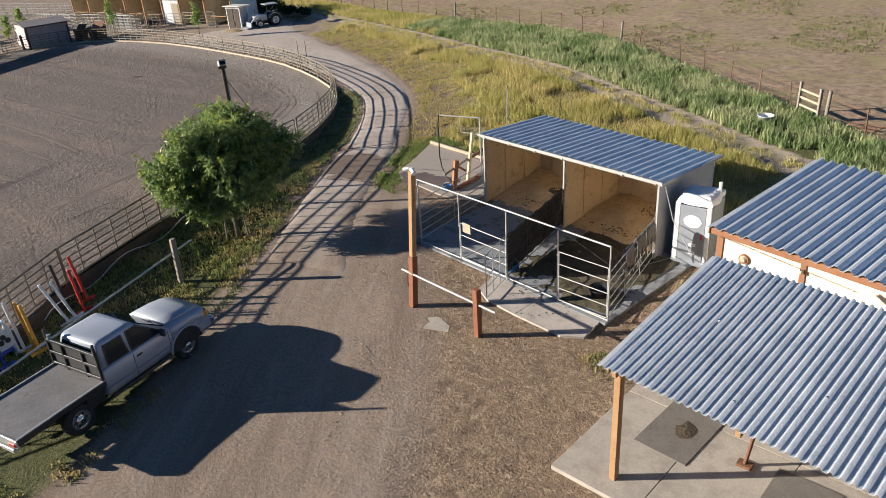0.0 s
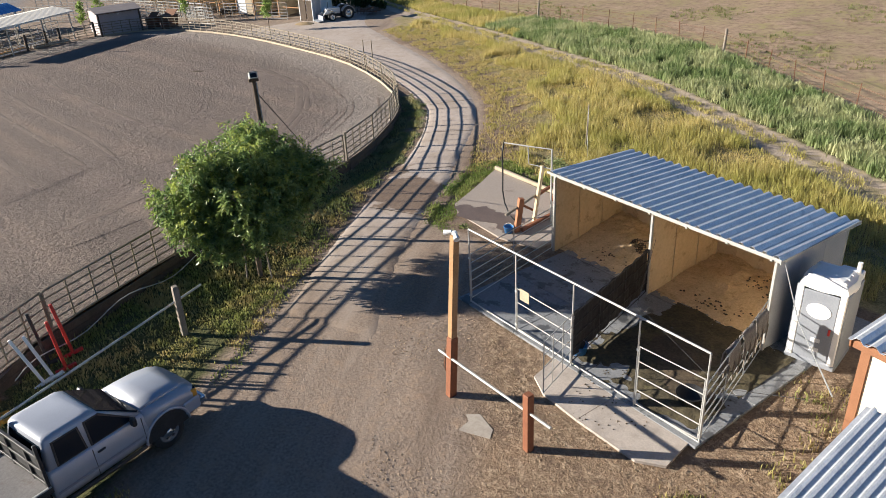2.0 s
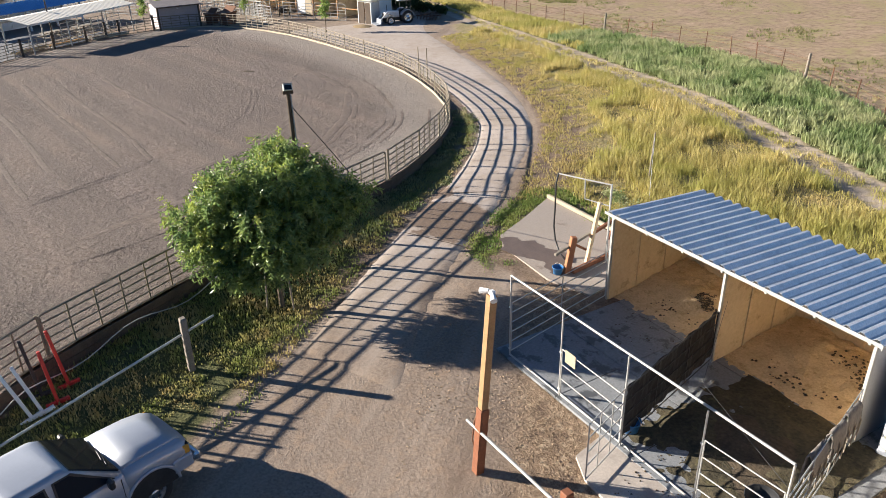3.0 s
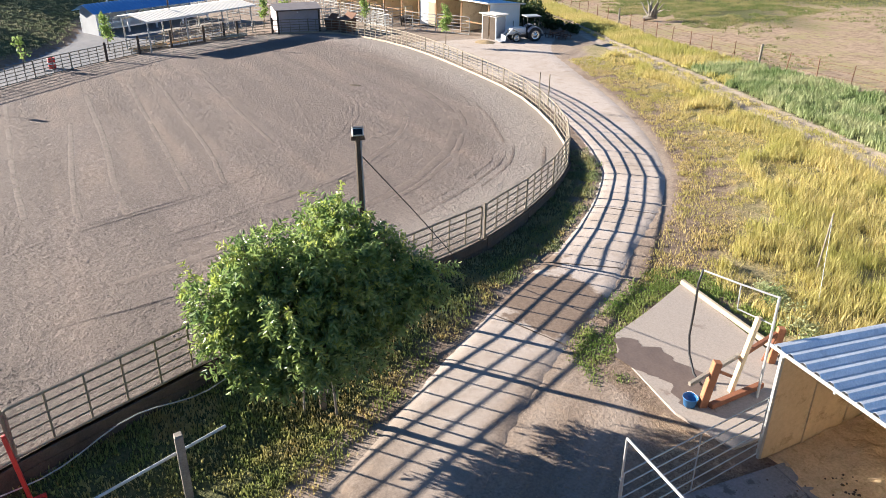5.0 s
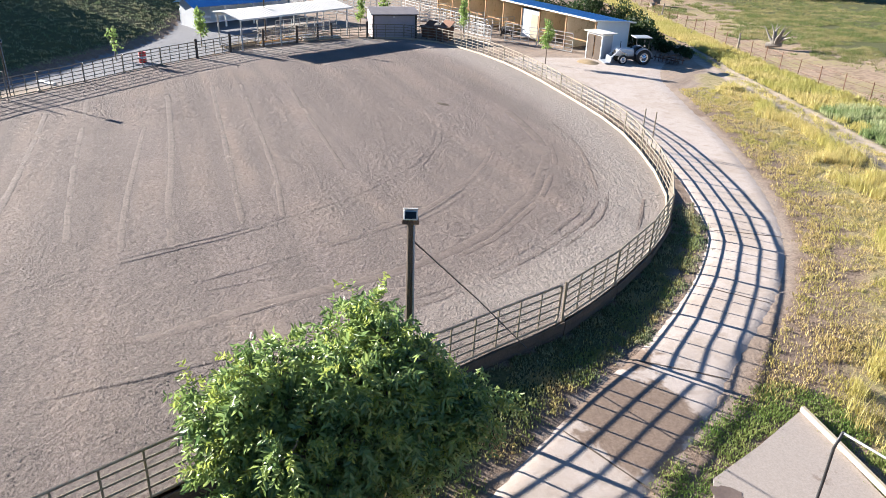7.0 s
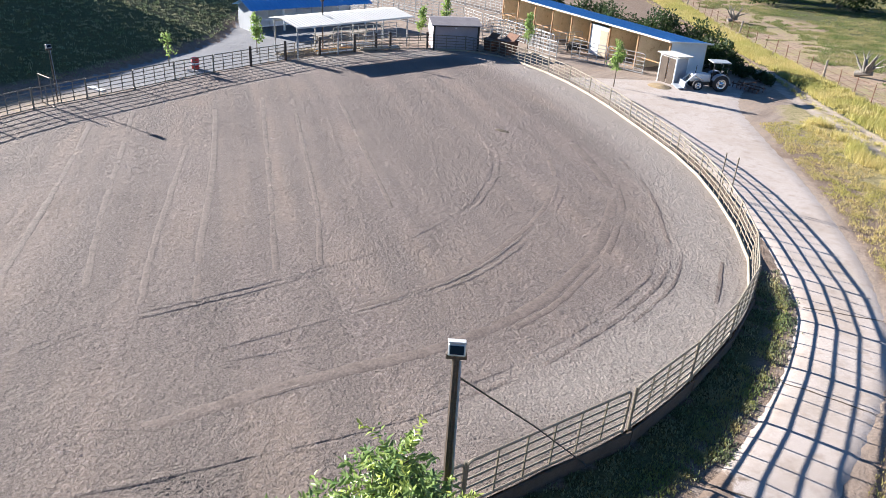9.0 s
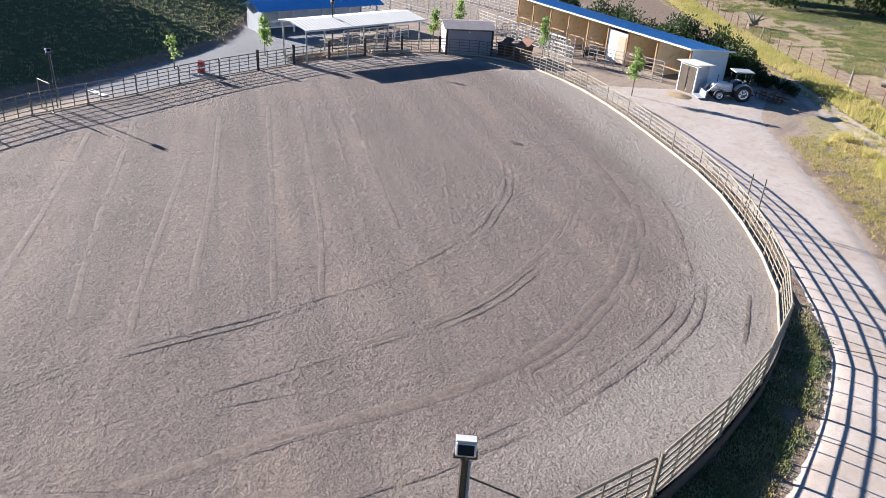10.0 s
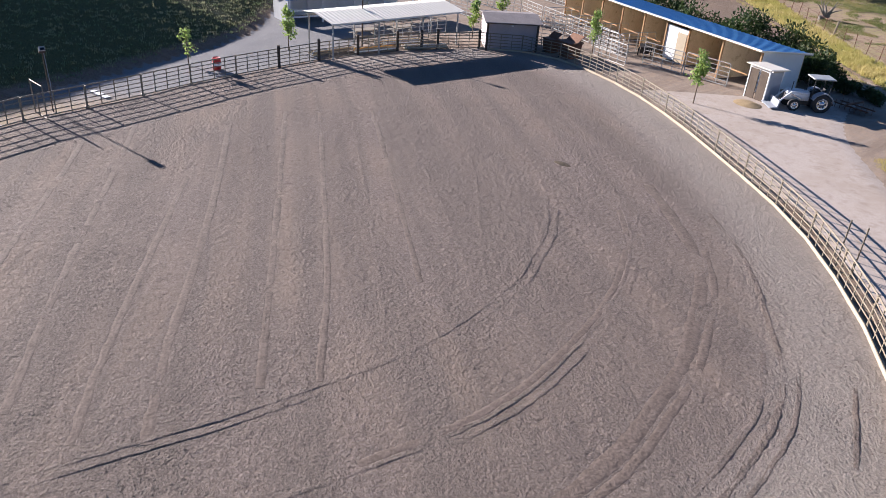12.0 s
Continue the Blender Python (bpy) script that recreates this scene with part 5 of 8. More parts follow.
tagged(new("hitching_rail", finish(rail, M["whitepipe"], "hitching_rail")), "pale pipe hitching rail between stained posts", "rail")
# Grey post and pipe near the arena.
gp = thing("weathered_post", pose(-19.45, 10.4, land_at(-19.45, 10.4), 0, 3, 0), "weathered grey wooden post in the grass", "post", "")
part("shaft", box(B(), (0, 0, 0.68), (0.15, 0.15, 1.66), None, 0.015), M["greywood"], gp)
part("top", box(B(), (0, 0, 1.52), (0.13, 0.13, 0.02), None, 0.006), M["greywood"], gp)
rail = B()
tube(rail, (-17.3, 3.0, 0.72), (-19.9, 11.3, 0.98), 0.03, 10)
tagged(new("pipe_rail", finish(rail, M["greypipe"], "pipe_rail")), "long pale pipe rail fixed to the weathered post", "rail")

# Flat stone plate in the dirt.
plate = setting("utility_cover", prism(B(), [(-11.85, 13.0), (-11.4, 12.7), (-10.75, 12.95), (-10.9, 13.2), (-11.45, 13.38)], -0.02, 0.03), M["porch"], "flat concrete cover sunk in the dirt", "cover")

# ---- wash rack ----
pad = tagged(new("wash_pad"), "pale concrete wash pad with damp stains", "wash pad", "", "structure")
OUT = [(-21.1, 24.35), (-20.45, 22.6), (-19.95, 21.0), (-19.3, 20.5), (-16.9, 20.05), (-15.5, 20.25), (-15.4, 23.3), (-16.2, 23.5), (-18.0, 23.85), (-20.0, 24.2)]
part("pad_slab", prism(B(), OUT, -0.05, 0.06), concrete_material("wash_concrete", (0.27, 0.228, 0.198), (0.37, 0.318, 0.278), damp=(0.60, (0.19, 0.14, 0.11)), seed=-1.15), pad)
tie = B()
box(tie, (-19.2, 24.12, 0.13), (3.85, 0.12, 0.14), (0, 0, -8.0), 0.02)
tagged(new("timber_edging", finish(tie, M["board"], "timber_edging")), "sawn timber beam edging the wash pad", "timber")


def wash_rack():
    r = thing("wash_rack", pose(-16.75, 22.3, 0.03, 0, 0, -7), "pipe and stained timber wash rack beside the pad", "wash rack")
    def beam(name, a, b, w, mat, label=""):
        """A sawn timber from end to end."""
        a, b = Vector(a), Vector(b)
        bm = box(B(), (0, 0, 0), (w, w, (b - a).length), None, 0.012)
        bm.transform(Matrix.Translation((a + b) / 2) @ (b - a).to_track_quat('Z', 'Y').to_matrix().to_4x4())
        return part(name, bm, mat, r, label)

    beam("post", (0.14, -1.58, 0), (0.2, -1.42, 1.18), 0.17, M["orange"], "orange-brown stained timber")
    beam("post", (-0.62, 1.05, 0), (-0.58, 1.12, 0.98), 0.17, M["orange"], "orange-brown stained timber")
    beam("crossbar", (0.27, -2.15, 0.84), (-0.12, -0.5, 0.93), 0.09, M["greywood"], "weathered grey pole")
    beam("crossbar", (-0.1, -0.55, 0.88), (-0.62, 1.0, 0.82), 0.10, M["stain"])
    beam("brace", (0.2, -1.4, 0.95), (0.0, -0.75, 0.5), 0.07, M["stain"])
    beam("brace", (-0.6, 1.05, 0.85), (-0.42, 0.55, 0.3), 0.07, M["stain"])
    beam("sill", (0.3, -1.5, 0.12), (0.1, 0.1, 0.12), 0.13, M["stain"])
    # Overhead arm for the hose.
    part("standpipe", tube(B(), (0.35, -0.25, 0), (0.35, -0.25, 2.58), 0.03, 8), M["whitepipe"], r)
    part("standpipe", box(B(), (0.0, -0.5, 0.98), (0.11, 0.11, 1.98), (-8, 3, 0), 0.01), M["ply"], r, "pale sawn timber")
    part("arm", pipe(B(), [(0.35, -0.25, 2.56), (-0.4, -0.6, 2.57), (-1.22, -0.9, 2.56)], 0.022, 8), M["whitepipe"], r)
    part("brace", pipe(B(), [(-0.4, -0.58, 2.55), (-0.4, -0.55, 1.95), (0.35, -0.25, 1.9)], 0.018, 8), M["whitepipe"], r)
    part("hose", pipe(B(), [(-1.22, -0.9, 2.58), (-1.27, -0.93, 2.2), (-1.24, -0.95, 1.5), (-1.2, -1.0, 0.9), (-1.05, -1.05, 0.5), (-0.75, -1.1, 0.16), (-0.4, -1.15, 0.1)], 0.028, 7), M["black"], r, "black rubber hose", True)
    coil = []
    for i in range(60):
        a = i * 0.42
        coil.append((0.95 + 0.2 * math.cos(a), 1.25 + 0.2 * math.sin(a), 0.75 + 0.006 * i))
    part("coiled_hose", pipe(B(), coil, 0.02, 6), M["teal"], r, "coiled teal garden hose", True)
    part("hose_post", tube(B(), (0.95, 1.25, 0), (0.95, 1.25, 1.15), 0.03, 8), M["greywood"], r)


wash_rack()
bucket("wash_bucket", pose(-16.95, 20.5, 0.065), 0.16, 0.22, M["bluebucket"], "small blue bucket on the wash pad")
hp = thing("survey_pole", pose(-19.75, 28.4, land_at(-19.75, 28.4)), "thin pale pole in the grass behind the pad", "pole")
part("pole", tube(B(), (0, 0, 0), (0.08, 0, 1.95), 0.025, 8), M["greywood"], hp)
part("wire", pipe(B(), [(0.08, 0, 1.8), (0.8, -1.0, 0.9), (1.4, -1.8, 0.0)], 0.008, 5), M["greypipe"], hp)

# ---- portable toilet ----


def toilet():
    t = thing("portable_toilet", pose(-7.12, 20.4, 0.02, 0, 0, 4), "grey and white plastic portable toilet beside the shelter", "toilet")
    part("base", box(B(), (0, 0, 0.08), (1.12, 1.12, 0.16), None, 0.03), M["greyplastic"], t)
    for x in (-0.53, 0.53):
        part("side_wall", box(B(), (x, 0.0, 1.06), (0.05, 1.04, 1.84), None, 0.015), M["greyplastic"], t)
    part("back_wall", box(B(), (0, 0.52, 1.06), (1.04, 0.05, 1.84), None, 0.015), M["greyplastic"], t)
    for x in (-0.45, 0.45):
        part("jamb", box(B(), (x, -0.52, 1.06), (0.14, 0.07, 1.86), None, 0.02), M["white"], t, "white door jamb")
    door = part("door", box(B(), (0, -0.525, 1.04), (0.76, 0.05, 1.76), None, 0.02), M["greyplastic"], t, "grey ribbed plastic door")
    bm = B()
    bmesh.ops.create_cone(bm, cap_ends=True, segments=24, radius1=0.23, radius2=0.23, depth=0.012, matrix=Matrix.Translation((0, -0.557, 1.45)) @ Euler((radians(90), 0, 0)).to_matrix().to_4x4() @ Matrix.Diagonal((1.15, 0.85, 1, 1)))
    part("sign_plate", bm, M["white"], door, "blank white oval sign")
    part("handle", box(B(), (0.3, -0.57, 1.0), (0.05, 0.04, 0.16), None, 0.01), M["redpaint"], door, "red latch handle")
    for z in (0.45, 0.7):
        part("sign_bar", box(B(), (0.05, -0.555, z), (0.2, 0.01, 0.1)), M["white"], door)
    # Domed roof with ridges.
    rings = []
    for z, s in ((1.96, 1.14), (2.04, 1.12), (2.14, 1.0), (2.21, 0.72), (2.23, 0.3)):
        ring = []
        for i in range(24):
            a = 2 * math.pi * i / 24
            c, n = math.cos(a), math.sin(a)
            f = 0.5 * s / max(abs(c), abs(n)) * (1 - 0.1 * abs(math.sin(2 * a)) ** 3)
            ring.append((c * f, n * f, z))
        rings.append(ring)
    part("roof", loft(B(), rings), M["white"], t, "white domed plastic roof")
    for i in range(4):
        part("roof_rib", box(B(), (0, -0.36 + 0.24 * i, 2.18), (0.82, 0.07, 0.07), None, 0.02), M["white"], t)
    part("vent_pipe", tube(B(), (0.42, 0.4, 0.3), (0.42, 0.4, 2.42), 0.05, 10), M["white"], t)
    part("vent_box", box(B(), (0.25, 0.62, 1.9), (0.5, 0.22, 0.42), None, 0.03), M["white"], t, "white vent housing")


toilet()

# ---- tack room and its porch ----
TK = pose(-5.4, 17.35, 0.0, 0, 0, -11)


def tack_room():
    t = thing("tack_room", TK, "cream tack room with brown trim and a ribbed metal roof", "building")
    W, D, HF, HB = 10.5, 4.8, 2.62, 2.9
    for i in range(5):
        x0, x1 = 0.06 + i * 2.1, 0.06 + (i + 1) * 2.1
        part("siding_panel", box(B(), ((x0 + x1) / 2, 0.0, HF / 2), (x1 - x0 - 0.012, 0.06, HF)), M["cream"], t)
    part("side_wall", prism(B(), [(0.04, 0), (D, 0), (D, HB), (0.04, HF)], 0.0, 0.07, "x"), M["cream"], t)
    part("side_wall", prism(B(), [(0.04, 0), (D, 0), (D, HB), (0.04, HF)], W, W + 0.07, "x"), M["cream"], t)
    part("back_wall", box(B(), (W / 2, D, HB / 2), (W, 0.06, HB)), M["cream"], t)
    for i in range(6):
        part("trim_post", box(B(), (0.06 + i * 2.1, -0.045, HF / 2), (0.14, 0.035, HF), None, 0.005), M["trim"], t)
    part("fascia", box(B(), (W / 2, -0.17, HF + 0.04), (W + 0.4, 0.04, 0.17), None, 0.006), M["trim"], t)
    part("corner_trim", box(B(), (-0.03, 0.03, HF / 2), (0.05, 0.16, HF), None, 0.005), M["trim"], t)
    tilt = math.degrees(math.atan2(HB - HF, D))
    part("barge_board", box(B(), (-0.2, D / 2, (HF + HB) / 2 + 0.04), (0.04, D + 0.45, 0.16), (tilt, 0, 0), 0.006), M["trim"], t)
    part("roof", ribbed(B(), W + 0.5, (HF + 0.12, HB + 0.15), -0.24, D + 0.25, 0.3, 0.08, -0.25, 0.22, 0.28), M["galv"], t, "galvanised ribbed roof sheet")
    lamp = part("bulkhead_lamp", tube(B(), (0.72, -0.03, 2.12), (0.72, -0.09, 2.12), 0.13, 18), M["trim"], t, "round brass bulkhead lamp")
    part("lamp_glass", tube(B(), (0.72, -0.09, 2.12), (0.72, -0.14, 2.12), 0.10, 18, 0.06), M["board"], lamp)
    part("eave_bracket", box(B(), (2.16, -0.12, 2.35), (0.06, 0.1, 0.1), None, 0.01), M["board"], t)


def mound_mesh(cx, cy, seed):
    bm = B()
    ring = [bm.verts.new((cx + (0.22 + 0.1 * noise.noise((a * 0.9, seed, 0))) * math.cos(a * 0.524), cy + (0.3 + 0.12 * noise.noise((a * 1.1, seed, 4))) * math.sin(a * 0.524), 0.021)) for a in range(12)]
    mid = bm.verts.new((cx, cy, 0.045))
    for i in range(12):
        bm.faces.new((ring[i], ring[(i + 1) % 12], mid))
    return bm


tack_room()
PC = pose(-4.95, 10.42, 0.0, 0, 0, -6.5)


def porch():
    p = thing("porch_roof", PC, "ribbed metal porch roof on raw timber posts", "porch roof")
    W, D, HF, HB = 10.0, 4.05, 2.74, 3.34
    part("roof", ribbed(B(), W, (HF + 0.1, HB + 0.1), 0.0, D, 0.158, 0.05, -0.05, 0.42, 0.2), M["galv"], p, "galvanised ribbed roof sheet")
    tilt = math.degrees(math.atan2(HB - HF, D))
    for y in (0.3, 1.5, 2.7, 3.8):
        z = HF + (HB - HF) * y / D + 0.045
        part("purlin", box(B(), (W / 2, y, z), (W - 0.2, 0.09, 0.09), (tilt, 0, 0), 0.006), M["lumber"], p)
    for x in (0.25, 2.6, 5.0, 7.4, 9.7):
        part("rafter", box(B(), (x, D / 2, (HF + HB) / 2 - 0.06), (0.09, D - 0.15, 0.12), (tilt, 0, 0), 0.006), M["lumber"], p)
        if x != 2.6:
            part("post", box(B(), (x, 0.3, (HF - 0.06) / 2 + 0.03), (0.14, 0.14, HF - 0.1), None, 0.01), M["lumber"], p)
        part("rear_post", box(B(), (x, D - 0.3, HB / 2 - 0.08), (0.14, 0.14, HB - 0.22), None, 0.01), M["lumber"], p)
    for k, (x, y) in enumerate(((1.1, 2.2), (4.3, 3.4), (2.3, 0.5), (3.4, 1.4))):
        z = HF + (HB - HF) * y / D + 0.145
        part("roof_screw", tube(B(), (x, y, z - 0.02), (x, y, z + 0.015), 0.025, 8), M["chrome"], p)


porch()
slab = tagged(new("porch_slab"), "tan concrete porch slab with saw-cut joints", "slab", "", "structure")
slab.matrix_basis = pose(-5.85, 10.25, 0, 0, 0, -3)
for i in range(6):
    for j in range(2):
        bm = box(B(), (0.95 + i * 1.9, 1.55 + j * 3.1, 0.035), (1.888, 3.088, 0.13), None, 0.01)
        part("slab_bay", bm, M["porch"], slab)
for i, (x, y) in enumerate(((0.9, 1.75), (3.55, 1.1), (5.2, 3.4))):
    o = thing("rubber_mat", slab.matrix_basis @ pose(x, y, 0.102, 0, 0, -2 + 3 * i), "worn grey rubber stall mat on the slab", "mat", "porch mats")
    part("sheet", box(B(), (0.6, 0.8, 0.01), (1.18, 1.7, 0.02), None, 0.005), M["mat"], o)
    part("dirt", mound_mesh(0.7, 0.9, i), M["manure"], o, "dark dirt smear") if i == 0 else None
st = thing("tie_stand", pose(-2.75, 12.5, 0.1), "rusty steel tie stand under the porch", "stand")
part("base", box(B(), (0, 0, 0.03), (0.3, 0.22, 0.06), None, 0.01), M["rust"], st)
part("stem", tube(B(), (0, 0, 0.05), (0.06, 0.1, 0.75), 0.04, 8), M["rust"], st)
part("ring", pipe(B(), arc((0.06, 0.1, 0.8), 0.07, 0, 340, 14), 0.012, 6), M["rust"], st)
# Wires from the tack room to the shelter.
wire = B()
pipe(wire, [(-5.0, 14.4, 3.4), (-6.6, 17.2, 2.7), (-7.95, 19.7, 2.5)], 0.012, 5)
tagged(new("service_wire", finish(wire, M["greypipe"], "service_wire")), "thin pale wire from porch to shelter", "wire")
wire = B()
pipe(wire, [(-5.3, 14.2, 3.3), (-7.2, 15.6, 1.7), (-10.2, 17.4, 1.5), (-11.3, 19.9, 1.9)], 0.006, 5)
tagged(new("service_wire", finish(wire, M["black"], "service_wire")), "thin dark wire slung over the pens", "wire")

# ---- flatbed pickup ----


def wheel(parent, x, y, r, w, side):
    """A tyre with a rim, axle along x; side: which way its face looks."""
    rings = []
    for rr, u in ((r * 0.6, -w / 2), (r * 0.88, -w / 2), (r * 0.97, -w * 0.4), (r, -w * 0.2), (r, w * 0.2), (r * 0.97, w * 0.4), (r * 0.88, w / 2), (r * 0.6, w / 2)):
        rings.append([(u * side, rr * math.cos(a * math.pi / 14), rr * math.sin(a * math.pi / 14)) for a in range(28)])
    wh = part("wheel", loft(B(), rings, False), M["rubber"], parent, "black knobbly tyre", True)
    wh.matrix_basis = pose(x, y, r)
    rim = B()
    rings = []
    for rr, u in ((0.62, 0.44), (0.58, 0.5), (0.5, 0.40), (0.22, 0.42), (0.2, 0.56), (0.02, 0.57)):
        rings.append([(u * w * side, rr * r * math.cos(a * math.pi / 12), rr * r * math.sin(a * math.pi / 12)) for a in range(24)])
    loft(rim, rings, False)
    o = part("rim", rim, M["chrome"], wh, "bright steel rim", True)
    for k in range(6):
        a = k * math.pi / 3
        part("rim_hole", tube(B(), (0.40 * w * side, 0.37 * r * math.cos(a), 0.37 * r * math.sin(a)), (0.415 * w * side, 0.37 * r * math.cos(a), 0.37 * r * math.sin(a)), 0.085 * r, 8), M["black"], wh)
    part("hub_back", tube(B(), (-0.3 * w * side, 0, 0), (0.3 * w * side, 0, 0), r * 0.61, 20), M["black"], wh)
    return wh


def rounded(x, y0, y1, z, c, k=3):
    """A ring of a body at height z with rounded corners: half width x, from y0 to y1."""
    pts = []
    for cx, cy, a0 in ((x - c, y1 - c, 0), (-x + c, y1 - c, 90), (-x + c, y0 + c, 180), (x - c, y0 + c, 270)):
        for i in range(k + 1):
            a = radians(a0 + 90 * i / k)
            pts.append((cx + c * math.cos(a), cy + c * math.sin(a), z))
    return pts


def pickup():
    t = thing("flatbed_truck", pose(-15.76, 4.62, 0.03, 0, 0, 11.3) @ Matrix.Translation((0.11, 0, 0)) @ Matrix.Diagonal((0.88, 1, 1, 1)), "silver extended-cab pickup with a steel flatbed, parked", "truck")
    WB = 3.45
    # Added blocks under the truck keep low sun from leaking into its shadow.
    part("under_cab_light_block", box(B(), (0, 2.0, 0.46), (1.3, 2.1, 0.3), None, 0.03), M["black"], t)
    part("under_bed_light_block", box(B(), (0, 0.55, 0.55), (1.2, 0.5, 0.4), None, 0.05), M["black"], t)
    for y in (0.2, WB):
        for s in (-1, 1):
            wheel(t, s * 0.79, y, 0.39, 0.27, s)
        part("axle", tube(B(), (-0.7, y, 0.4), (0.7, y, 0.4), 0.06, 8), M["black"], t)
    for s in (-1, 1):
        part("chassis_rail", box(B(), (s * 0.42, 1.5, 0.55), (0.1, 5.2, 0.16)), M["black"], t)
    # Lower body: door and sill block, then the nose with its arches.
    lower = loft(B(), [rounded(0.86, 1.02, 3.05, 0.46, 0.06), rounded(0.93, 1.0, 3.05, 0.6, 0.08), rounded(0.95, 0.98, 3.05, 0.85, 0.08), rounded(0.93, 0.98, 3.02, 1.14, 0.08), rounded(0.88, 1.0, 2.99, 1.19, 0.08)])
    part("cab_body", lower, M["silver"], t, "silver painted cab", True)
    nose = B()
    rings = []
    for y, xw, zt in ((2.98, 0.92, 1.19), (3.3, 0.925, 1.19), (3.8, 0.92, 1.16), (4.15, 0.90, 1.10), (4.33, 0.84, 1.02)):
        zb = 0.78 if y < 4.2 else 0.62
        rings.append([(-xw, y, zb), (-xw, y, zt - 0.16), (-xw + 0.06, y, zt - 0.06), (-xw + 0.16, y, zt - 0.02), (-0.4, y, zt + 0.02), (0.4, y, zt + 0.02),
                      (xw - 0.16, y, zt - 0.02), (xw - 0.06, y, zt - 0.06), (xw, y, zt - 0.16), (xw, y, zb)])
    loft(nose, rings)
    part("nose", nose, M["silver"], t, "silver bonnet and wings", True)
    hood = B()
    rings = []
    for y, xw, zt in ((3.06, 0.74, 1.225), (3.5, 0.73, 1.218), (3.95, 0.70, 1.17), (4.24, 0.64, 1.10)):
        rings.append([(-xw, y, zt - 0.05), (-xw + 0.05, y, zt - 0.005), (-0.34, y, zt + 0.006), (-0.28, y, zt + 0.016), (0.28, y, zt + 0.016), (0.34, y, zt + 0.006), (xw - 0.05, y, zt - 0.005), (xw, y, zt - 0.05)])
    loft(hood, rings)
    part("bonnet", hood, M["silver"], t, "", True)
    # Wheel arches, front.
    for s in (-1, 1):
        arch = [(WB + 0.52 * math.cos(radians(a)), 0.42 + 0.50 * math.sin(radians(a))) for a in range(0, 181, 15)]
        part("wheel_arch", prism(B(), arch, s * 0.70, s * 0.938, "x"), M["black"], t, "dark wheel arch")
        rimarc = [(s * 0.93, WB + 0.53 * math.cos(radians(a)), 0.42 + 0.51 * math.sin(radians(a))) for a in range(0, 181, 15)]
        part("flare", pipe(B(), rimarc, 0.035, 6), M["silver"], t, "", True)
        part("front_sill", box(B(), (s * 0.9, 4.1, 0.66), (0.1, 0.42, 0.3), None, 0.03), M["silver"], t)
        part("side_step", tube(B(), (s * 0.92, 1.1, 0.42), (s * 0.92, 2.9, 0.42), 0.045, 8), M["black"], t)
    part("front_bumper", box(B(), (0, 4.42, 0.6), (1.84, 0.16, 0.22), None, 0.05), M["chrome"], t, "dull chrome front bumper")
    part("grille", box(B(), (0, 4.345, 0.86), (1.1, 0.05, 0.26), None, 0.02), M["black"], t, "dark grille")
    for s in (-1, 1):
        part("headlight", box(B(), (s * 0.70, 4.30, 0.88), (0.27, 0.08, 0.22), (0, 0, -s * 12), 0.02), M["glass"], t, "headlight")
        part("turn_lamp", box(B(), (s * 0.86, 4.22, 0.88), (0.06, 0.16, 0.2), (0, 0, -s * 15), 0.02), M["yellowpaint"], t, "amber corner lamp")
    # Greenhouse.
    roof = loft(B(), [rounded(0.87, 1.03, 3.02, 1.17, 0.07), rounded(0.725, 1.13, 2.22, 1.72, 0.09), rounded(0.695, 1.16, 2.16, 1.77, 0.11), rounded(0.58, 1.27, 2.05, 1.79, 0.16)])
    part("cab_top", roof, M["silver"], t, "silver painted roof", True)

    def skin(s, y_lo, y_hi, y_lo2, y_hi2, v0, v1, push=0.034):
        """A pane on the cab's leaning side: corners along y at the lower and the upper edge."""
        def px(v):
            return s * (0.87 + (0.715 - 0.87) * v + push)
        z0, z1 = 1.17 + 0.55 * v0, 1.17 + 0.55 * v1
        bm = B()
        outer = [(px(v0), y_lo, z0), (px(v0), y_hi, z0), (px(v1), y_hi2, z1), (px(v1), y_lo2, z1)]
        inner = [(p[0] - s * 0.03, p[1], p[2]) for p in outer]
        loft(bm, [outer, inner])
        return bm
    for s in (-1, 1):
        part("door_window", skin(s, 1.93, 2.80, 1.95, 2.20, 0.08, 0.9), M["glass"], t, "dark door window")
        part("rear_window", skin(s, 1.25, 1.78, 1.30, 1.76, 0.10, 0.88), M["glass"], t, "dark rear side window")
        part("window_seal", skin(s, 1.89, 2.86, 1.91, 2.24, 0.04, 0.94, 0.026), M["black"], t)
        part("window_seal", skin(s, 1.21, 1.82, 1.26, 1.80, 0.06, 0.92, 0.026), M["black"], t)
        for y in (1.86, 2.93):
            part("door_gap", box(B(), (s * 0.945, y, 0.84), (0.012, 0.012, 0.6)), M["black"], t)
        part("door_handle", box(B(), (s * 0.955, 2.02, 1.02), (0.03, 0.17, 0.05), None, 0.01), M["black"], t, "black door handle")
        m = part("wing_mirror", box(B(), (s * 1.05, 2.72, 1.24), (0.17, 0.1, 0.2), None, 0.03), M["black"], t, "black wing mirror")
        part("mirror_arm", box(B(), (s * 0.93, 2.76, 1.19), (0.16, 0.05, 0.04)), M["black"], m)
        part("trim_strip", box(B(), (s * 0.955, 2.0, 0.70), (0.012, 1.9, 0.05)), M["greyplastic"], t)
    wind = [(-0.76, 2.985, 1.215), (0.76, 2.985, 1.215), (0.65, 2.25, 1.70), (-0.65, 2.25, 1.70)]
    part("windscreen", loft(B(), [[(x, y + 0.012, z + 0.014) for x, y, z in wind], [(x, y - 0.01, z - 0.01) for x, y, z in wind]]), M["glass"], t, "dark windscreen")
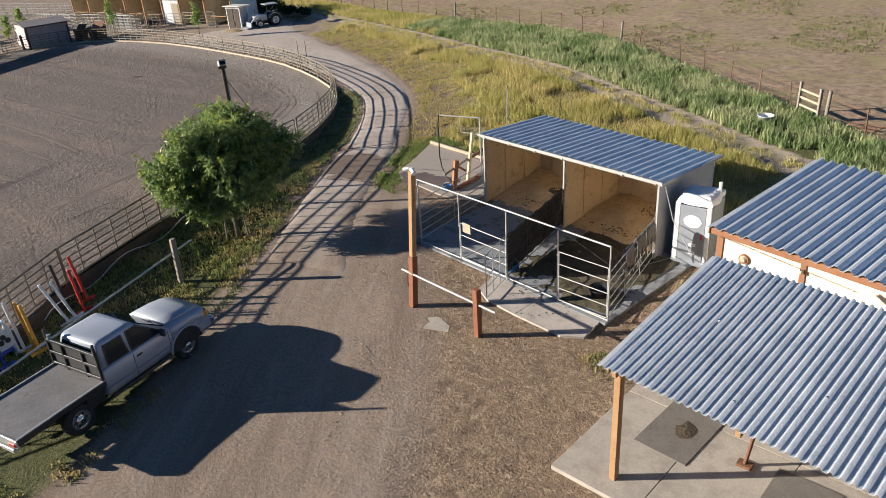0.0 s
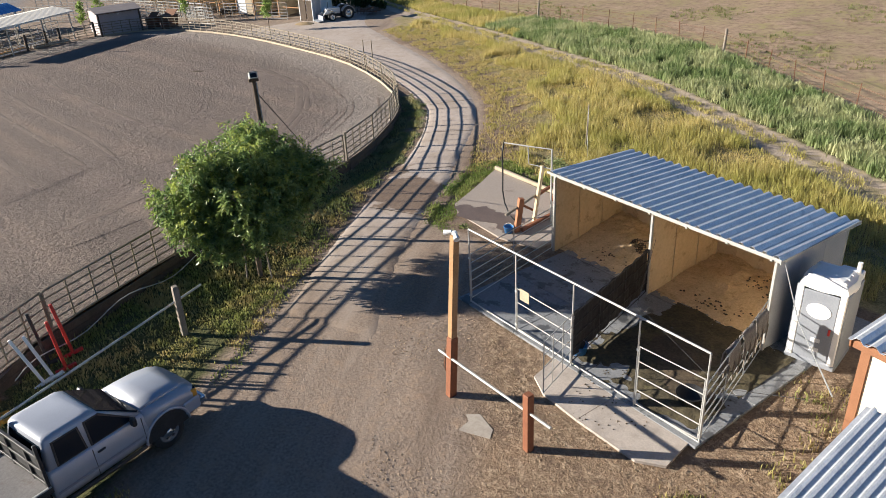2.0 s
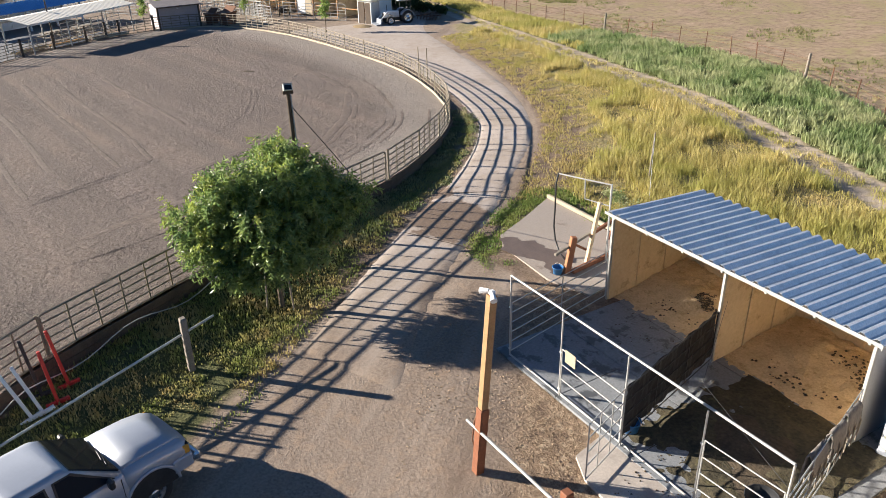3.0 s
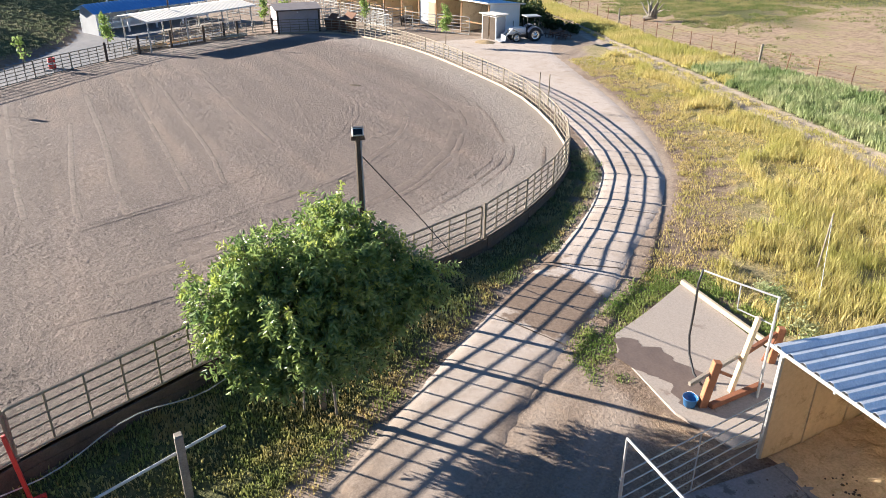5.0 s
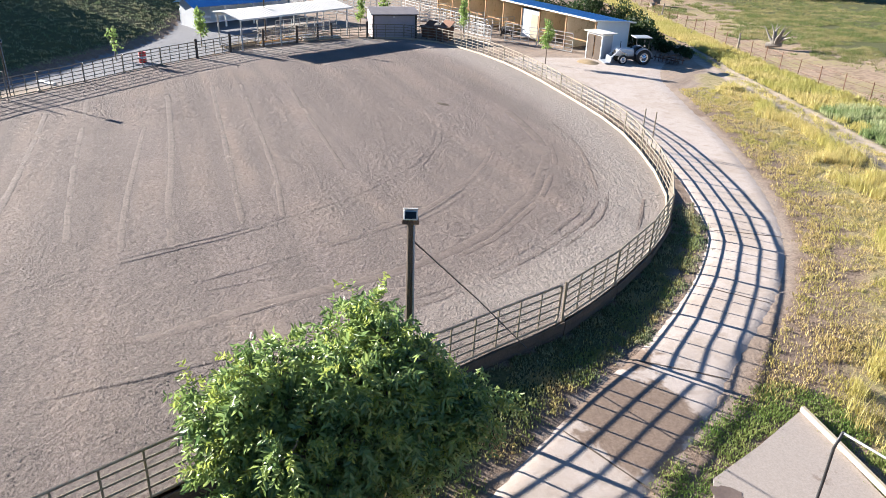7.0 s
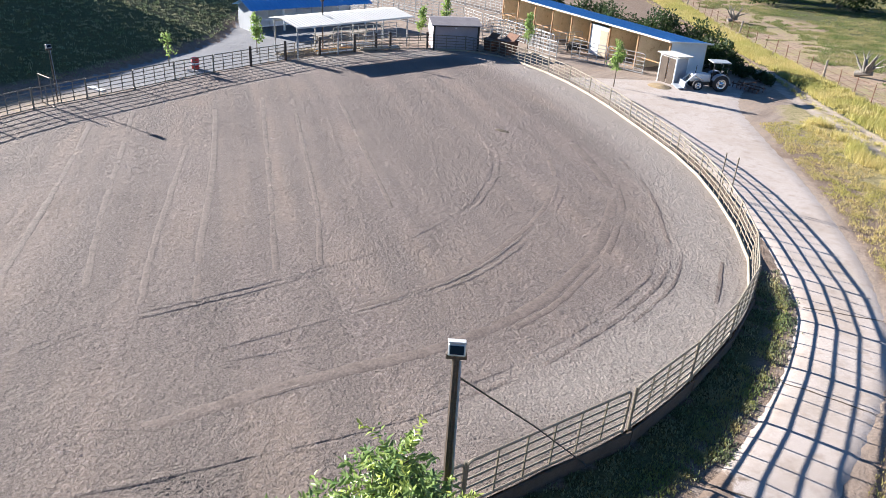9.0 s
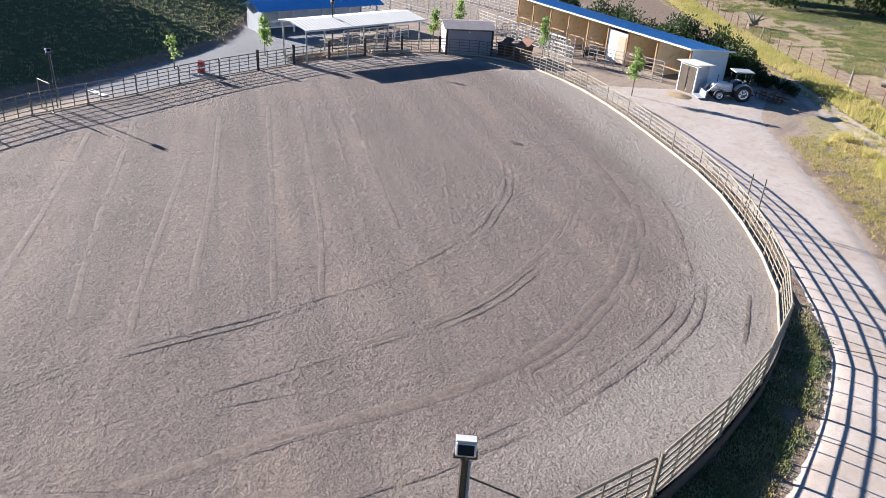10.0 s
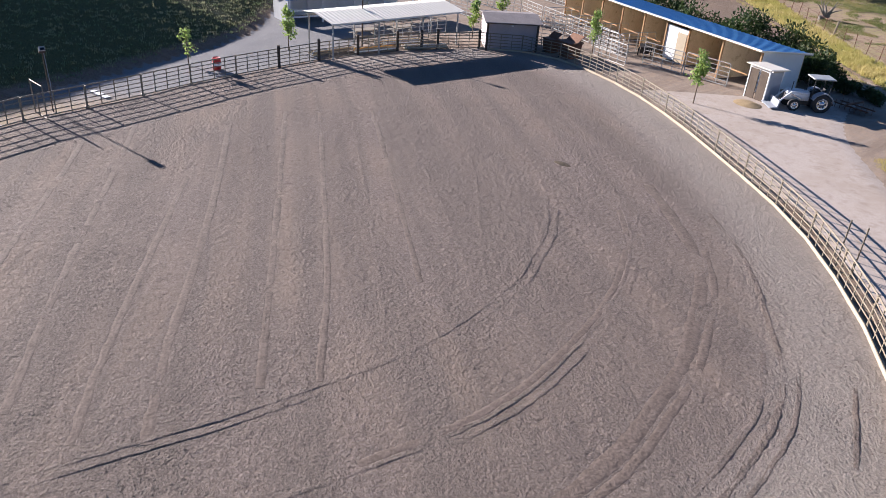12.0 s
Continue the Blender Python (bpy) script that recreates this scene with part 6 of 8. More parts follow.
    back = [(-0.68, 1.06, 1.25), (0.68, 1.06, 1.25), (0.62, 1.125, 1.65), (-0.62, 1.125, 1.65)]
    part("back_window", loft(B(), [[(x, y - 0.016, z) for x, y, z in back], [(x, y + 0.01, z) for x, y, z in back]]), M["glass"], t, "dark back window")
    for s in (-1, 1):
        part("wiper", tube(B(), (s * 0.1, 2.97, 1.25), (s * 0.1 + 0.45, 2.88, 1.33), 0.01, 5), M["black"], t)
    # Flatbed with a headache rack.
    part("bed_deck", box(B(), (0, -0.15, 0.93), (2.0, 2.2, 0.07), None, 0.01), M["bed"], t, "worn grey steel flatbed deck")
    for s in (-1, 1):
        part("bed_rail", box(B(), (s * 1.0, -0.15, 0.91), (0.05, 2.24, 0.13), None, 0.01), M["black"], t)
        part("bed_lip", box(B(), (s * 0.995, -0.15, 0.985), (0.045, 2.2, 0.03)), M["greypipe"], t)
        part("toolbox", box(B(), (s * 0.82, 0.66, 0.68), (0.32, 0.46, 0.36), None, 0.02), M["black"], t)
    part("bed_tail", box(B(), (0, -1.27, 0.88), (2.04, 0.05, 0.2), None, 0.01), M["greypipe"], t, "pale steel tail bar")
    for s in (-1, 1):
        part("tail_lamp", box(B(), (s * 0.85, -1.305, 0.86), (0.22, 0.03, 0.09), None, 0.01), M["redpaint"], t, "red tail lamp")
    part("rear_bumper", box(B(), (0, -1.2, 0.55), (1.3, 0.1, 0.12), None, 0.015), M["greypipe"], t)
    part("hitch", box(B(), (0, -1.35, 0.5), (0.1, 0.35, 0.1), None, 0.01), M["rust"], t)
    for x in (-0.96, -0.4, 0.4, 0.96):
        part("rack_post", box(B(), (x, 0.93, 1.32), (0.07, 0.06, 0.74), None, 0.006), M["black"], t)
    for z in (1.05, 1.36, 1.68):
        part("rack_bar", box(B(), (0, 0.93, z), (1.98, 0.06, 0.07), None, 0.006), M["black"], t)
    part("rack_screen", box(B(), (0, 0.95, 1.34), (1.9, 0.015, 0.6)), M["blacknet"], t)
    for s in (-1, 1):
        part("rack_horn", box(B(), (s * 0.96, 0.93, 1.82), (0.06, 0.06, 0.28), None, 0.006), M["black"], t)
    part("beacon", tube(B(), (-0.82, 0.93, 1.72), (-0.82, 0.93, 1.84), 0.05, 10), M["greyplastic"], t)


pickup()

# ---- show-jump gear stacked by the fence ----


def jump_stand(x, y, h, lean, tilt, mat, label, pairs=2):
    s = thing("jump_stand", pose(x, y, land_at(x, y), lean, tilt, 0), label, "jump stand", "jump stands")
    for k in range(pairs):
        xx = k * 0.34
        part("upright", box(B(), (xx, 0, h / 2), (0.075, 0.075, h), None, 0.008), mat, s)
        part("cap", box(B(), (xx, 0, h + 0.02), (0.07, 0.07, 0.05), None, 0.01), mat, s)
    if pairs > 1:
        for z in (0.2, 0.5):
            part("slat", box(B(), (0.17, 0, z), (0.34, 0.03, 0.06), None, 0.006), mat, s)
    for k in range(pairs):
        part("foot", box(B(), (k * 0.34, 0, 0.04), (0.09, 0.5, 0.08), None, 0.008), mat, s)
    return s


jump_stand(-19.77, 7.51, 1.33, 3, -4, M["redpaint"], "red wooden jump stand leaning by the fence", 1)
jump_stand(-20.32, 7.88, 1.44, 5, -5, M["redpaint"], "taller red wooden jump stand against the fence", 1)
jump_stand(-20.30, 7.30, 1.43, 4, -4, M["black"], "black wooden jump stand by the fence", 1)
jump_stand(-19.58, 7.17, 1.27, 13, -10, M["white"], "white wooden jump stand tipped against the others", 1)
jump_stand(-19.54, 6.94, 1.33, 15, -12, M["white"], "white wooden jump stand tipped far over", 1)
jump_stand(-19.0, 5.75, 1.4, 3, -5, M["yellowpaint"], "amber wooden jump stand by the fence")
jump_stand(-19.15, 5.55, 1.45, 3, -5, M["white"], "white wooden jump stand beside the amber one", 1)
jump_stand(-18.75, 4.9, 1.4, 3, -4, M["bluepaint"], "blue wooden jump stand by the fence", 1)


def jump_panel(x, y, rz):
    p = thing("jump_board", pose(x, y, land_at(x, y), -10, 0, rz), "white jump panel with dark cut-out shapes and knobs", "jump panel")
    part("board", box(B(), (0, 0, 0.45), (1.9, 0.04, 0.55), None, 0.01), M["white"], p)
    for i in range(4):
        for dx, dz in ((-0.09, 0), (0.09, 0), (0, 0.12)):
            part("cut_out", tube(B(), (-0.7 + 0.46 * i + dx, 0.035, 0.42 + dz), (-0.7 + 0.46 * i + dx, -0.035, 0.42 + dz), 0.075, 12), M["black"], p)
    for i in range(8):
        x = -0.85 + i * 0.243
        part("knob", tube(B(), (x, 0, 0.72), (x, 0, 0.86), 0.055, 10, 0.035), M["white"], p)
        bm = B()
        bmesh.ops.create_icosphere(bm, subdivisions=2, radius=0.07, matrix=Matrix.Translation((x, 0, 0.91)))
        part("knob_head", bm, M["white"], p, "", True)
    for s in (-1, 1):
        part("leg", box(B(), (s * 0.85, 0, 0.12), (0.08, 0.3, 0.24), None, 0.01), M["white"], p)
    part("blue_band", box(B(), (0, -0.01, 0.16), (1.7, 0.05, 0.1), None, 0.008), M["bluepaint"], p)


jump_panel(-19.1, 4.55, 102)

# ---- far barn, yard and field ----
BN = pose(-61.7, 43.2, land_at(-66, 42), 0, 0, 193.6)          # x runs along the front, away from the tractor; y is towards the yard


def barn():
    b = thing("stall_barn", BN, "long row of plywood stalls under a blue roof", "barn")
    W, D, HF, HB = 21.6, 3.7, 2.62, 2.25
    part("back_wall", box(B(), (W / 2, -D, HB / 2), (W, 0.05, HB)), M["ply"], b)
    stops_ = (0.03, 3.3, 6.5, 8.8, 11.3, 13.9, 16.5, 19.1, W - 0.03)
    for i, x in enumerate(stops_):
        end = i in (0, len(stops_) - 1)
        part("end_wall" if end else "partition", prism(B(), [(-0.1, 0), (-D, 0), (-D, HB), (-0.1, HF - 0.05)], x - 0.025, x + 0.025, "x"), M["white"] if i == 0 else M["ply"], b)
        part("post", box(B(), (x, 0, HF / 2), (0.13, 0.13, HF), None, 0.01), M["lumber"], b)
    part("tack_front", box(B(), (7.65, -0.03, HF / 2 - 0.1), (2.2, 0.05, HF - 0.3)), M["white"], b, "white closed stall front")
    part("tack_door", box(B(), (7.1, 0.02, 1.05), (0.9, 0.04, 2.0), None, 0.01), M["board"], b)
    part("header", box(B(), (W / 2, 0, HF - 0.02), (W + 0.1, 0.1, 0.18), None, 0.01), M["lumber"], b)
    part("roof", ribbed(B(), W + 0.6, (HB + 0.06, HF + 0.15), -D - 0.35, 0.45, 0.4, 0.03, -0.3), M["bluesteel"], b, "blue ribbed steel roof")
    part("fascia", box(B(), (W / 2, 0.46, HF + 0.11), (W + 0.6, 0.03, 0.12)), M["whitesteel"], b)
    part("fascia", box(B(), (-0.31, -D / 2 + 0.05, (HF + HB) / 2 + 0.08), (0.03, D + 0.8, 0.12), (4.9, 0, 0)), M["whitesteel"], b)
    for i, x in enumerate((1.6, 5.0, 10.0, 12.6, 15.2, 17.8, 20.3)):
        part("feeder", box(B(), (x, -D + 0.4, 0.7), (0.9, 0.5, 0.5), None, 0.03), M["rust"] if i % 2 else M["greyplastic"], b)
        part("stall_guard", box(B(), (x + 0.2, -0.05, 0.95), (1.9, 0.04, 0.09), None, 0.01), M["lumber"], b)


barn()
BZ = land_at(-66, 42)
run1 = [(BN @ Vector((x, y, 0))) for x, y in ((3.1, 0.3), (2.5, 2.6), (9.0, 2.4))]
first = corral_panel("stall_run_panel", pose(0, 0, 0), 3.2, 1.45, 6, 3, M["whitepipe"], "pale pipe panel of the stall runs", "stall runs")


def run_line(a, b, src, home):
    """Panels of 3.2 m between two places of the barn's own plan; the source panel is used once."""
    a, b = BN @ Vector((*a, 0)), BN @ Vector((*b, 0))
    d = b - a
    k = max(1, round(d.length / 3.25))
    for i in range(k):
        q = a + d * i / k
        z = land_at(q.x, q.y)
        m = pose(q.x, q.y, z, 0, 0, math.degrees(math.atan2(d.y, d.x)))
        if home:
            src.matrix_basis = m
            home = False
        else:
            copy_thing(src, m)


run_line((1.4, 0.9), (7.9, 2.6), first, True)
run_line((10.6, 2.6), (24.5, 2.6), first, False)
for x in (10.6, 13.9, 17.0, 20.4):
    run_line((x, 2.5), (x, -0.2), first, False)
run_line((24.5, 2.6), (33.5, 5.6), first, False)
run_line((27.0, -4.0), (40.0, -2.0), first, False)
run_line((24.0, 7.5), (36.0, 10.5), first, False)

# Small feed room at the end of the barn.
f = thing("feed_shelter", BN @ pose(-0.75, 0.55, 0), "small white-framed lean-to with dark doors at the barn's end", "lean-to")
for x in (-1.3, 0.2):
    for y in (-0.35, 0.75):
        part("post", box(B(), (x, y, 1.02), (0.09, 0.09, 2.04), None, 0.008), M["white"], f)
part("roof", box(B(), (-0.55, 0.2, 2.1), (1.95, 1.6, 0.07), (3, 0, 0), 0.01), M["whitesteel"], f, "flat white roof")
for x in (-0.94, -0.16):
    part("door", box(B(), (x, 0.75, 0.98), (0.66, 0.05, 1.86), None, 0.01), M["darkboard"], f, "dark weathered door")
part("lintel", box(B(), (-0.55, 0.77, 2.0), (1.6, 0.07, 0.12), None, 0.008), M["white"], f)
part("side_wall", box(B(), (-1.3, 0.2, 1.0), (0.04, 1.0, 1.9)), M["greyclad"], f)
part("rear_wall", box(B(), (-0.55, -0.35, 1.0), (1.4, 0.04, 1.9)), M["white"], f)


def tractor():
    t = thing("tractor", pose(-58.2, 44.3, land_at(-58, 45), 0, 0, 166), "pale compact tractor with a front loader and canopy", "tractor")
    for s in (-1, 1):
        wheel(t, s * 0.72, -0.75, 0.62, 0.38, s)
        wheel(t, s * 0.62, 0.95, 0.40, 0.26, s)
    part("bonnet", loft(B(), [rounded(0.28, -0.1, 1.45, 0.62, 0.06), rounded(0.30, -0.1, 1.48, 0.9, 0.08), rounded(0.24, -0.1, 1.40, 1.18, 0.1)]), M["white"], t, "pale engine bonnet", True)
    part("grille", box(B(), (0, 1.48, 0.85), (0.42, 0.04, 0.42), None, 0.01), M["black"], t)
    part("transmission", box(B(), (0, -0.3, 0.55), (0.5, 1.5, 0.45), None, 0.04), M["black"], t)
    for s in (-1, 1):
        part("fender", loft(B(), [[(s * 0.42, -0.75 + 0.72 * math.cos(radians(a)), 0.62 + 0.72 * math.sin(radians(a))) for a in range(20, 171, 15)] + [(s * 0.42, -0.75 + 0.66 * math.cos(radians(a)), 0.62 + 0.66 * math.sin(radians(a))) for a in range(170, 19, -15)],
                              [(s * 0.9, -0.75 + 0.72 * math.cos(radians(a)), 0.62 + 0.72 * math.sin(radians(a))) for a in range(20, 171, 15)] + [(s * 0.9, -0.75 + 0.66 * math.cos(radians(a)), 0.62 + 0.66 * math.sin(radians(a))) for a in range(170, 19, -15)]]), M["greyplastic"], t)
    part("seat", box(B(), (0, -0.85, 1.0), (0.45, 0.42, 0.12), None, 0.04), M["black"], t)
    part("seat_back", box(B(), (0, -1.05, 1.25), (0.45, 0.1, 0.42), None, 0.04), M["black"], t)
    part("steering_wheel", pipe(B(), arc((0, -0.3, 1.3), 0.19, 0, 340, 16), 0.018, 6), M["black"], t)
    part("steering_column", tube(B(), (0, -0.2, 0.95), (0, -0.3, 1.3), 0.03, 6), M["black"], t)
    for x in (-0.5, 0.5):
        for y in (-1.2, -0.1):
            part("canopy_post", tube(B(), (x, y, 0.8), (x, y, 2.12), 0.03, 8), M["black"], t)
    part("canopy", box(B(), (0, -0.65, 2.16), (1.25, 1.45, 0.08), None, 0.03), M["greypipe"], t, "flat pale canopy")
    for s in (-1, 1):
        part("loader_arm", pipe(B(), [(s * 0.45, 0.1, 1.15), (s * 0.45, 1.2, 1.2), (s * 0.45, 1.95, 0.45)], 0.06, 6), M["white"], t)
        part("loader_ram", tube(B(), (s * 0.45, 0.5, 0.75), (s * 0.45, 1.3, 1.1), 0.035, 6), M["chrome"], t)
    bk = [(1.95, 0.10), (2.55, 0.10), (2.5, 0.14), (2.05, 0.2), (2.0, 0.62), (1.93, 0.62)]
    part("bucket", prism(B(), bk, -0.8, 0.8, "x"), M["greyplastic"], t, "steel loader bucket")
    part("exhaust", tube(B(), (0.2, 1.0, 1.15), (0.2, 1.0, 1.75), 0.03, 8), M["black"], t)
    part("drawbar", box(B(), (0, -1.55, 0.45), (0.5, 0.5, 0.12), None, 0.02), M["black"], t)
    t.scale = (0.88, 0.88, 0.88)


tractor()
hp = mound("hay_heap", 0, 0, 1.1, 0.8, 0.16, M["oldhay"], "loose hay and dirt in front of the loader", "hay", pose(-59.0, 41.2, land_at(-59.0, 41.2)), 0.0, 3.0)
imp = thing("disc_harrow", pose(-57.7, 47.3, land_at(-57.7, 47.3), 0, 0, 20), "rusty disc harrow parked behind the tractor", "harrow")
for y in (-0.35, 0.35):
    part("gang_bar", tube(B(), (-1.1, y, 0.3), (1.1, y, 0.3), 0.04, 6), M["rust"], imp)
    for i in range(7):
        part("disc", tube(B(), (-0.98 + i * 0.32, y, 0.28), (-0.96 + i * 0.32, y + 0.01, 0.28), 0.27, 14), M["rust"], imp)
part("drawbar", box(B(), (0, 0, 0.5), (0.1, 1.6, 0.1), None, 0.01), M["rust"], imp)


def cart(x, y, rz):
    c = thing("muck_cart", pose(x, y, land_at(x, y), 0, 0, rz), "dark two-wheeled muck cart in the yard", "cart")
    part("tub", loft(B(), [rounded(0.32, -0.45, 0.45, 0.3, 0.06), rounded(0.42, -0.62, 0.62, 0.78, 0.08)]), M["black"], c)
    for s in (-1, 1):
        part("wheel", tube(B(), (s * 0.42, 0.1, 0.3), (s * 0.48, 0.1, 0.3), 0.3, 16), M["rubber"], c)
        part("handle", pipe(B(), [(s * 0.3, -0.5, 0.6), (s * 0.3, -1.1, 0.85)], 0.02, 6), M["greypipe"], c)


cart(-70.7, 40.0, 60)


def bin_box(x, y, rz, w, h, label):
    c = thing("muck_bin", pose(x, y, land_at(x, y), 0, 0, rz), label, "bin", "muck bins")
    part("body", loft(B(), [rounded(w * 0.42, -w * 0.4, w * 0.4, 0.06, 0.05), rounded(w * 0.5, -w * 0.48, w * 0.48, h, 0.05)]), M["rust"], c)
    part("lid", box(B(), (0, w * 0.3, h + 0.18), (w, w * 0.6, 0.05), (38, 0, 0), 0.01), M["rust"], c, "propped-open lid")
    part("rim", box(B(), (0, 0, h - 0.03), (w * 1.06, w * 1.02, 0.07), None, 0.01), M["rust"], c)
    for s in (-1, 1):
        part("skid", box(B(), (s * w * 0.3, 0, 0.04), (0.1, w, 0.08)), M["black"], c)


bin_box(-70.0, 34.0, 20, 1.25, 1.15, "large brown steel muck bin with open lid")
bin_box(-71.6, 33.2, 20, 0.95, 1.0, "smaller brown muck bin beside the shed")


def run_in_shed():
    s = thing("equipment_shed", pose(-71.9, 28.5, land_at(-72, 28.5), 0, 0, 83), "low mauve-grey equipment shed with dark timber trim", "shed")
    W, D, H = 3.6, 3.6, 1.95
    part("front_wall", box(B(), (W / 2, 0.4, H / 2), (W, 0.06, H)), M["cladmauve"], s)
    part("back_wall", box(B(), (W / 2, D, H / 2), (W, 0.06, H)), M["cladmauve"], s)
    for x in (0.03, W - 0.03):
        part("side_wall", box(B(), (x, D / 2 + 0.2, H / 2), (0.06, D - 0.4, H)), M["cladmauve"], s)
        part("front_post", box(B(), (x, 0.0, H / 2), (0.14, 0.14, H), None, 0.01), M["polewood"], s)
    part("front_beam", box(B(), (W / 2, 0, H - 0.02), (W + 0.1, 0.13, 0.14), None, 0.01), M["polewood"], s)
    part("roof", loft(B(), [[(-0.2, -0.25, H + 0.05), (-0.2, D / 2, H + 0.34), (-0.2, D + 0.25, H + 0.05), (-0.2, D + 0.25, H - 0.01), (-0.2, D / 2, H + 0.27), (-0.2, -0.25, H - 0.01)],
                            [(W + 0.2, -0.25, H + 0.05), (W + 0.2, D / 2, H + 0.34), (W + 0.2, D + 0.25, H + 0.05), (W + 0.2, D + 0.25, H - 0.01), (W + 0.2, D / 2, H + 0.27), (W + 0.2, -0.25, H - 0.01)]]), M["roofbrown"], s, "pale grey-brown shingled roof")
    part("lamp", box(B(), (W / 2, 0.3, H - 0.25), (0.16, 0.1, 0.1), None, 0.02), M["white"], s)


M["cladmauve"] = surface("mauve_cladding", (0.40, 0.35, 0.36), (0.50, 0.44, 0.45), 0.8, fine=20, coarse=1.0, bump=0.1)
M["roofbrown"] = surface("brown_shingle", (0.17, 0.148, 0.152), (0.25, 0.222, 0.226), 0.9, fine=14, coarse=1.5, bump=0.4, dist=0.01)
run_in_shed()


def shade_canopy():
    A = Vector((-68.6, 17.6))
    u = Vector((-0.46, 0.888)).normalized()
    z = land_at(-72, 21)
    c = thing("shade_canopy", pose(A.x, A.y, z, 0, 0, math.degrees(math.atan2(u.y, u.x))), "white metal shade canopy on slim posts", "canopy")
    W, D, H = 10.4, 3.2, 2.35
    for x in (0.1, 3.6, 7.2, W - 0.1):
        for y in (0.1, D - 0.1):
            part("post", tube(B(), (x, y, 0), (x, y, H), 0.06, 8), M["whitepipe"], c)
    part("roof", ribbed(B(), W + 0.4, (H, H + 0.32), -0.3, D * 0.6, 0.3, 0.03, -0.2), M["whitesteel"], c, "white ribbed front slope")
    part("rear_roof", ribbed(B(), W + 0.4, (H + 0.32, H + 0.1), D * 0.6, D + 0.3, 0.3, 0.03, -0.2), M["whitesteel"], c, "white ribbed rear slope")
    part("fascia", box(B(), (W / 2, -0.3, H - 0.03), (W + 0.4, 0.03, 0.12)), M["whitesteel"], c)
    for y in (0.1, D - 0.1):
        part("beam", box(B(), (W / 2, y, H - 0.06), (W, 0.08, 0.12)), M["greypipe"], c)
    return c


shade_canopy()
for x, y, rz in ((-74.6, 20.3, 30), (-76.0, 23.2, 30)):
    tb = thing("picnic_table", pose(x, y, land_at(x, y), 0, 0, rz + 85), "grey weathered picnic table under the canopy", "table", "picnic tables")
    part("tabletop", box(B(), (0, 0, 0.74), (1.8, 0.75, 0.05), None, 0.01), M["greywood"], tb)
    for s in (-1, 1):
        part("bench", box(B(), (0, s * 0.65, 0.43), (1.8, 0.26, 0.05), None, 0.01), M["greywood"], tb)
        part("leg", box(B(), (s * 0.7, 0, 0.36), (0.08, 1.2, 0.08), None, 0.01), M["greywood"], tb)
        part("leg", box(B(), (s * 0.7, 0, 0.56), (0.08, 0.1, 0.4), None, 0.01), M["greywood"], tb)


def blue_barn():
    u = Vector((-0.4, 0.917)).normalized()
    z = land_at(-80, 18)
    c = thing("open_barn", pose(-79.3, 15.1, z, 0, 0, math.degrees(math.atan2(u.y, u.x))), "open-sided barn with a blue gable roof", "barn")
    W, D, H, R = 11.2, 2.8, 1.9, 2.5
    for x in (0.1, 2.85, 5.6, 8.35, W - 0.1):
        for y in (0.1, D - 0.1):
            part("post", box(B(), (x, y, H / 2), (0.14, 0.14, H), None, 0.01), M["white"], c)
        part("truss", box(B(), (x, D / 2, H), (0.08, D, 0.12)), M["white"], c)
    part("gable_wall", prism(B(), [(0.1, 0), (D - 0.1, 0), (D - 0.1, H), (D / 2, R - 0.1), (0.1, H)], 0.0, 0.05, "x"), M["greyclad"], c, "pale grey gable wall")
    part("rear_wall", box(B(), (W / 2, D, 0.7), (W, 0.05, 1.4)), M["white"], c)
    part("roof", ribbed(B(), W + 0.8, (H - 0.05, R), -0.4, D / 2, 0.4, 0.03, -0.4), M["bluesteel"], c, "blue ribbed front slope")
    part("rear_roof", ribbed(B(), W + 0.8, (R, H - 0.05), D / 2, D + 0.4, 0.4, 0.03, -0.4), M["bluesteel"], c, "blue ribbed rear slope")
    for i in range(3):
        part("roof_vent", tube(B(), (2 + 3.5 * i, D / 2, R - 0.02), (2 + 3.5 * i, D / 2, R + 0.35), 0.1, 10), M["greypipe"], c)
    for i in range(4):
        part("stall_rail", box(B(), (1.5 + 2.75 * i, 0.12, 0.95), (2.5, 0.04, 0.12)), M["white"], c)
        part("stall_rail", box(B(), (1.5 + 2.75 * i, 0.12, 0.5), (2.5, 0.04, 0.12)), M["white"], c)


blue_barn()
# Rail fence behind the far side of the arena, with low clutter.
for k, (x, y, rz) in enumerate(((-74.2, 29.2, 60), (-76.0, 32.3, 60), (-78.0, 35.4, 60), (-74.0, 37.3, 20), (-70.9, 36.2, 20), (-73.2, 20.8, 117), (-74.7, 23.6, 117))):
    copy_thing(first, pose(x, y, land_at(x, y), 0, 0, rz))
for x, y, rz in ((-65.9, 10.7, 40),):
    d = thing("barrel", pose(x, y, land_at(x, y), 0, 0, rz), "faded red steel barrel beyond the fence", "barrel", "barrels")
    rings = []
    for r, z in ((0.27, 0), (0.29, 0.02), (0.28, 0.28), (0.295, 0.3), (0.28, 0.32), (0.28, 0.58), (0.295, 0.6), (0.28, 0.62), (0.29, 0.88), (0.27, 0.9), (0.26, 0.88)):
        rings.append([(r * math.cos(a * math.pi / 9), r * math.sin(a * math.pi / 9), z) for a in range(18)])
    part("drum", loft(B(), [[(0.85 * x, 0.85 * y, 0.8 * z) for x, y, z in ring] for ring in rings]), M["redpaint"], d, "", True)
    part("band", tube(B(), (0, 0, 0.28), (0, 0, 0.42), 0.26, 18), M["white"], d, "pale painted band")
    part("bung", tube(B(), (0.1, 0, 0.70), (0.1, 0, 0.73), 0.03, 8), M["greypipe"], d)
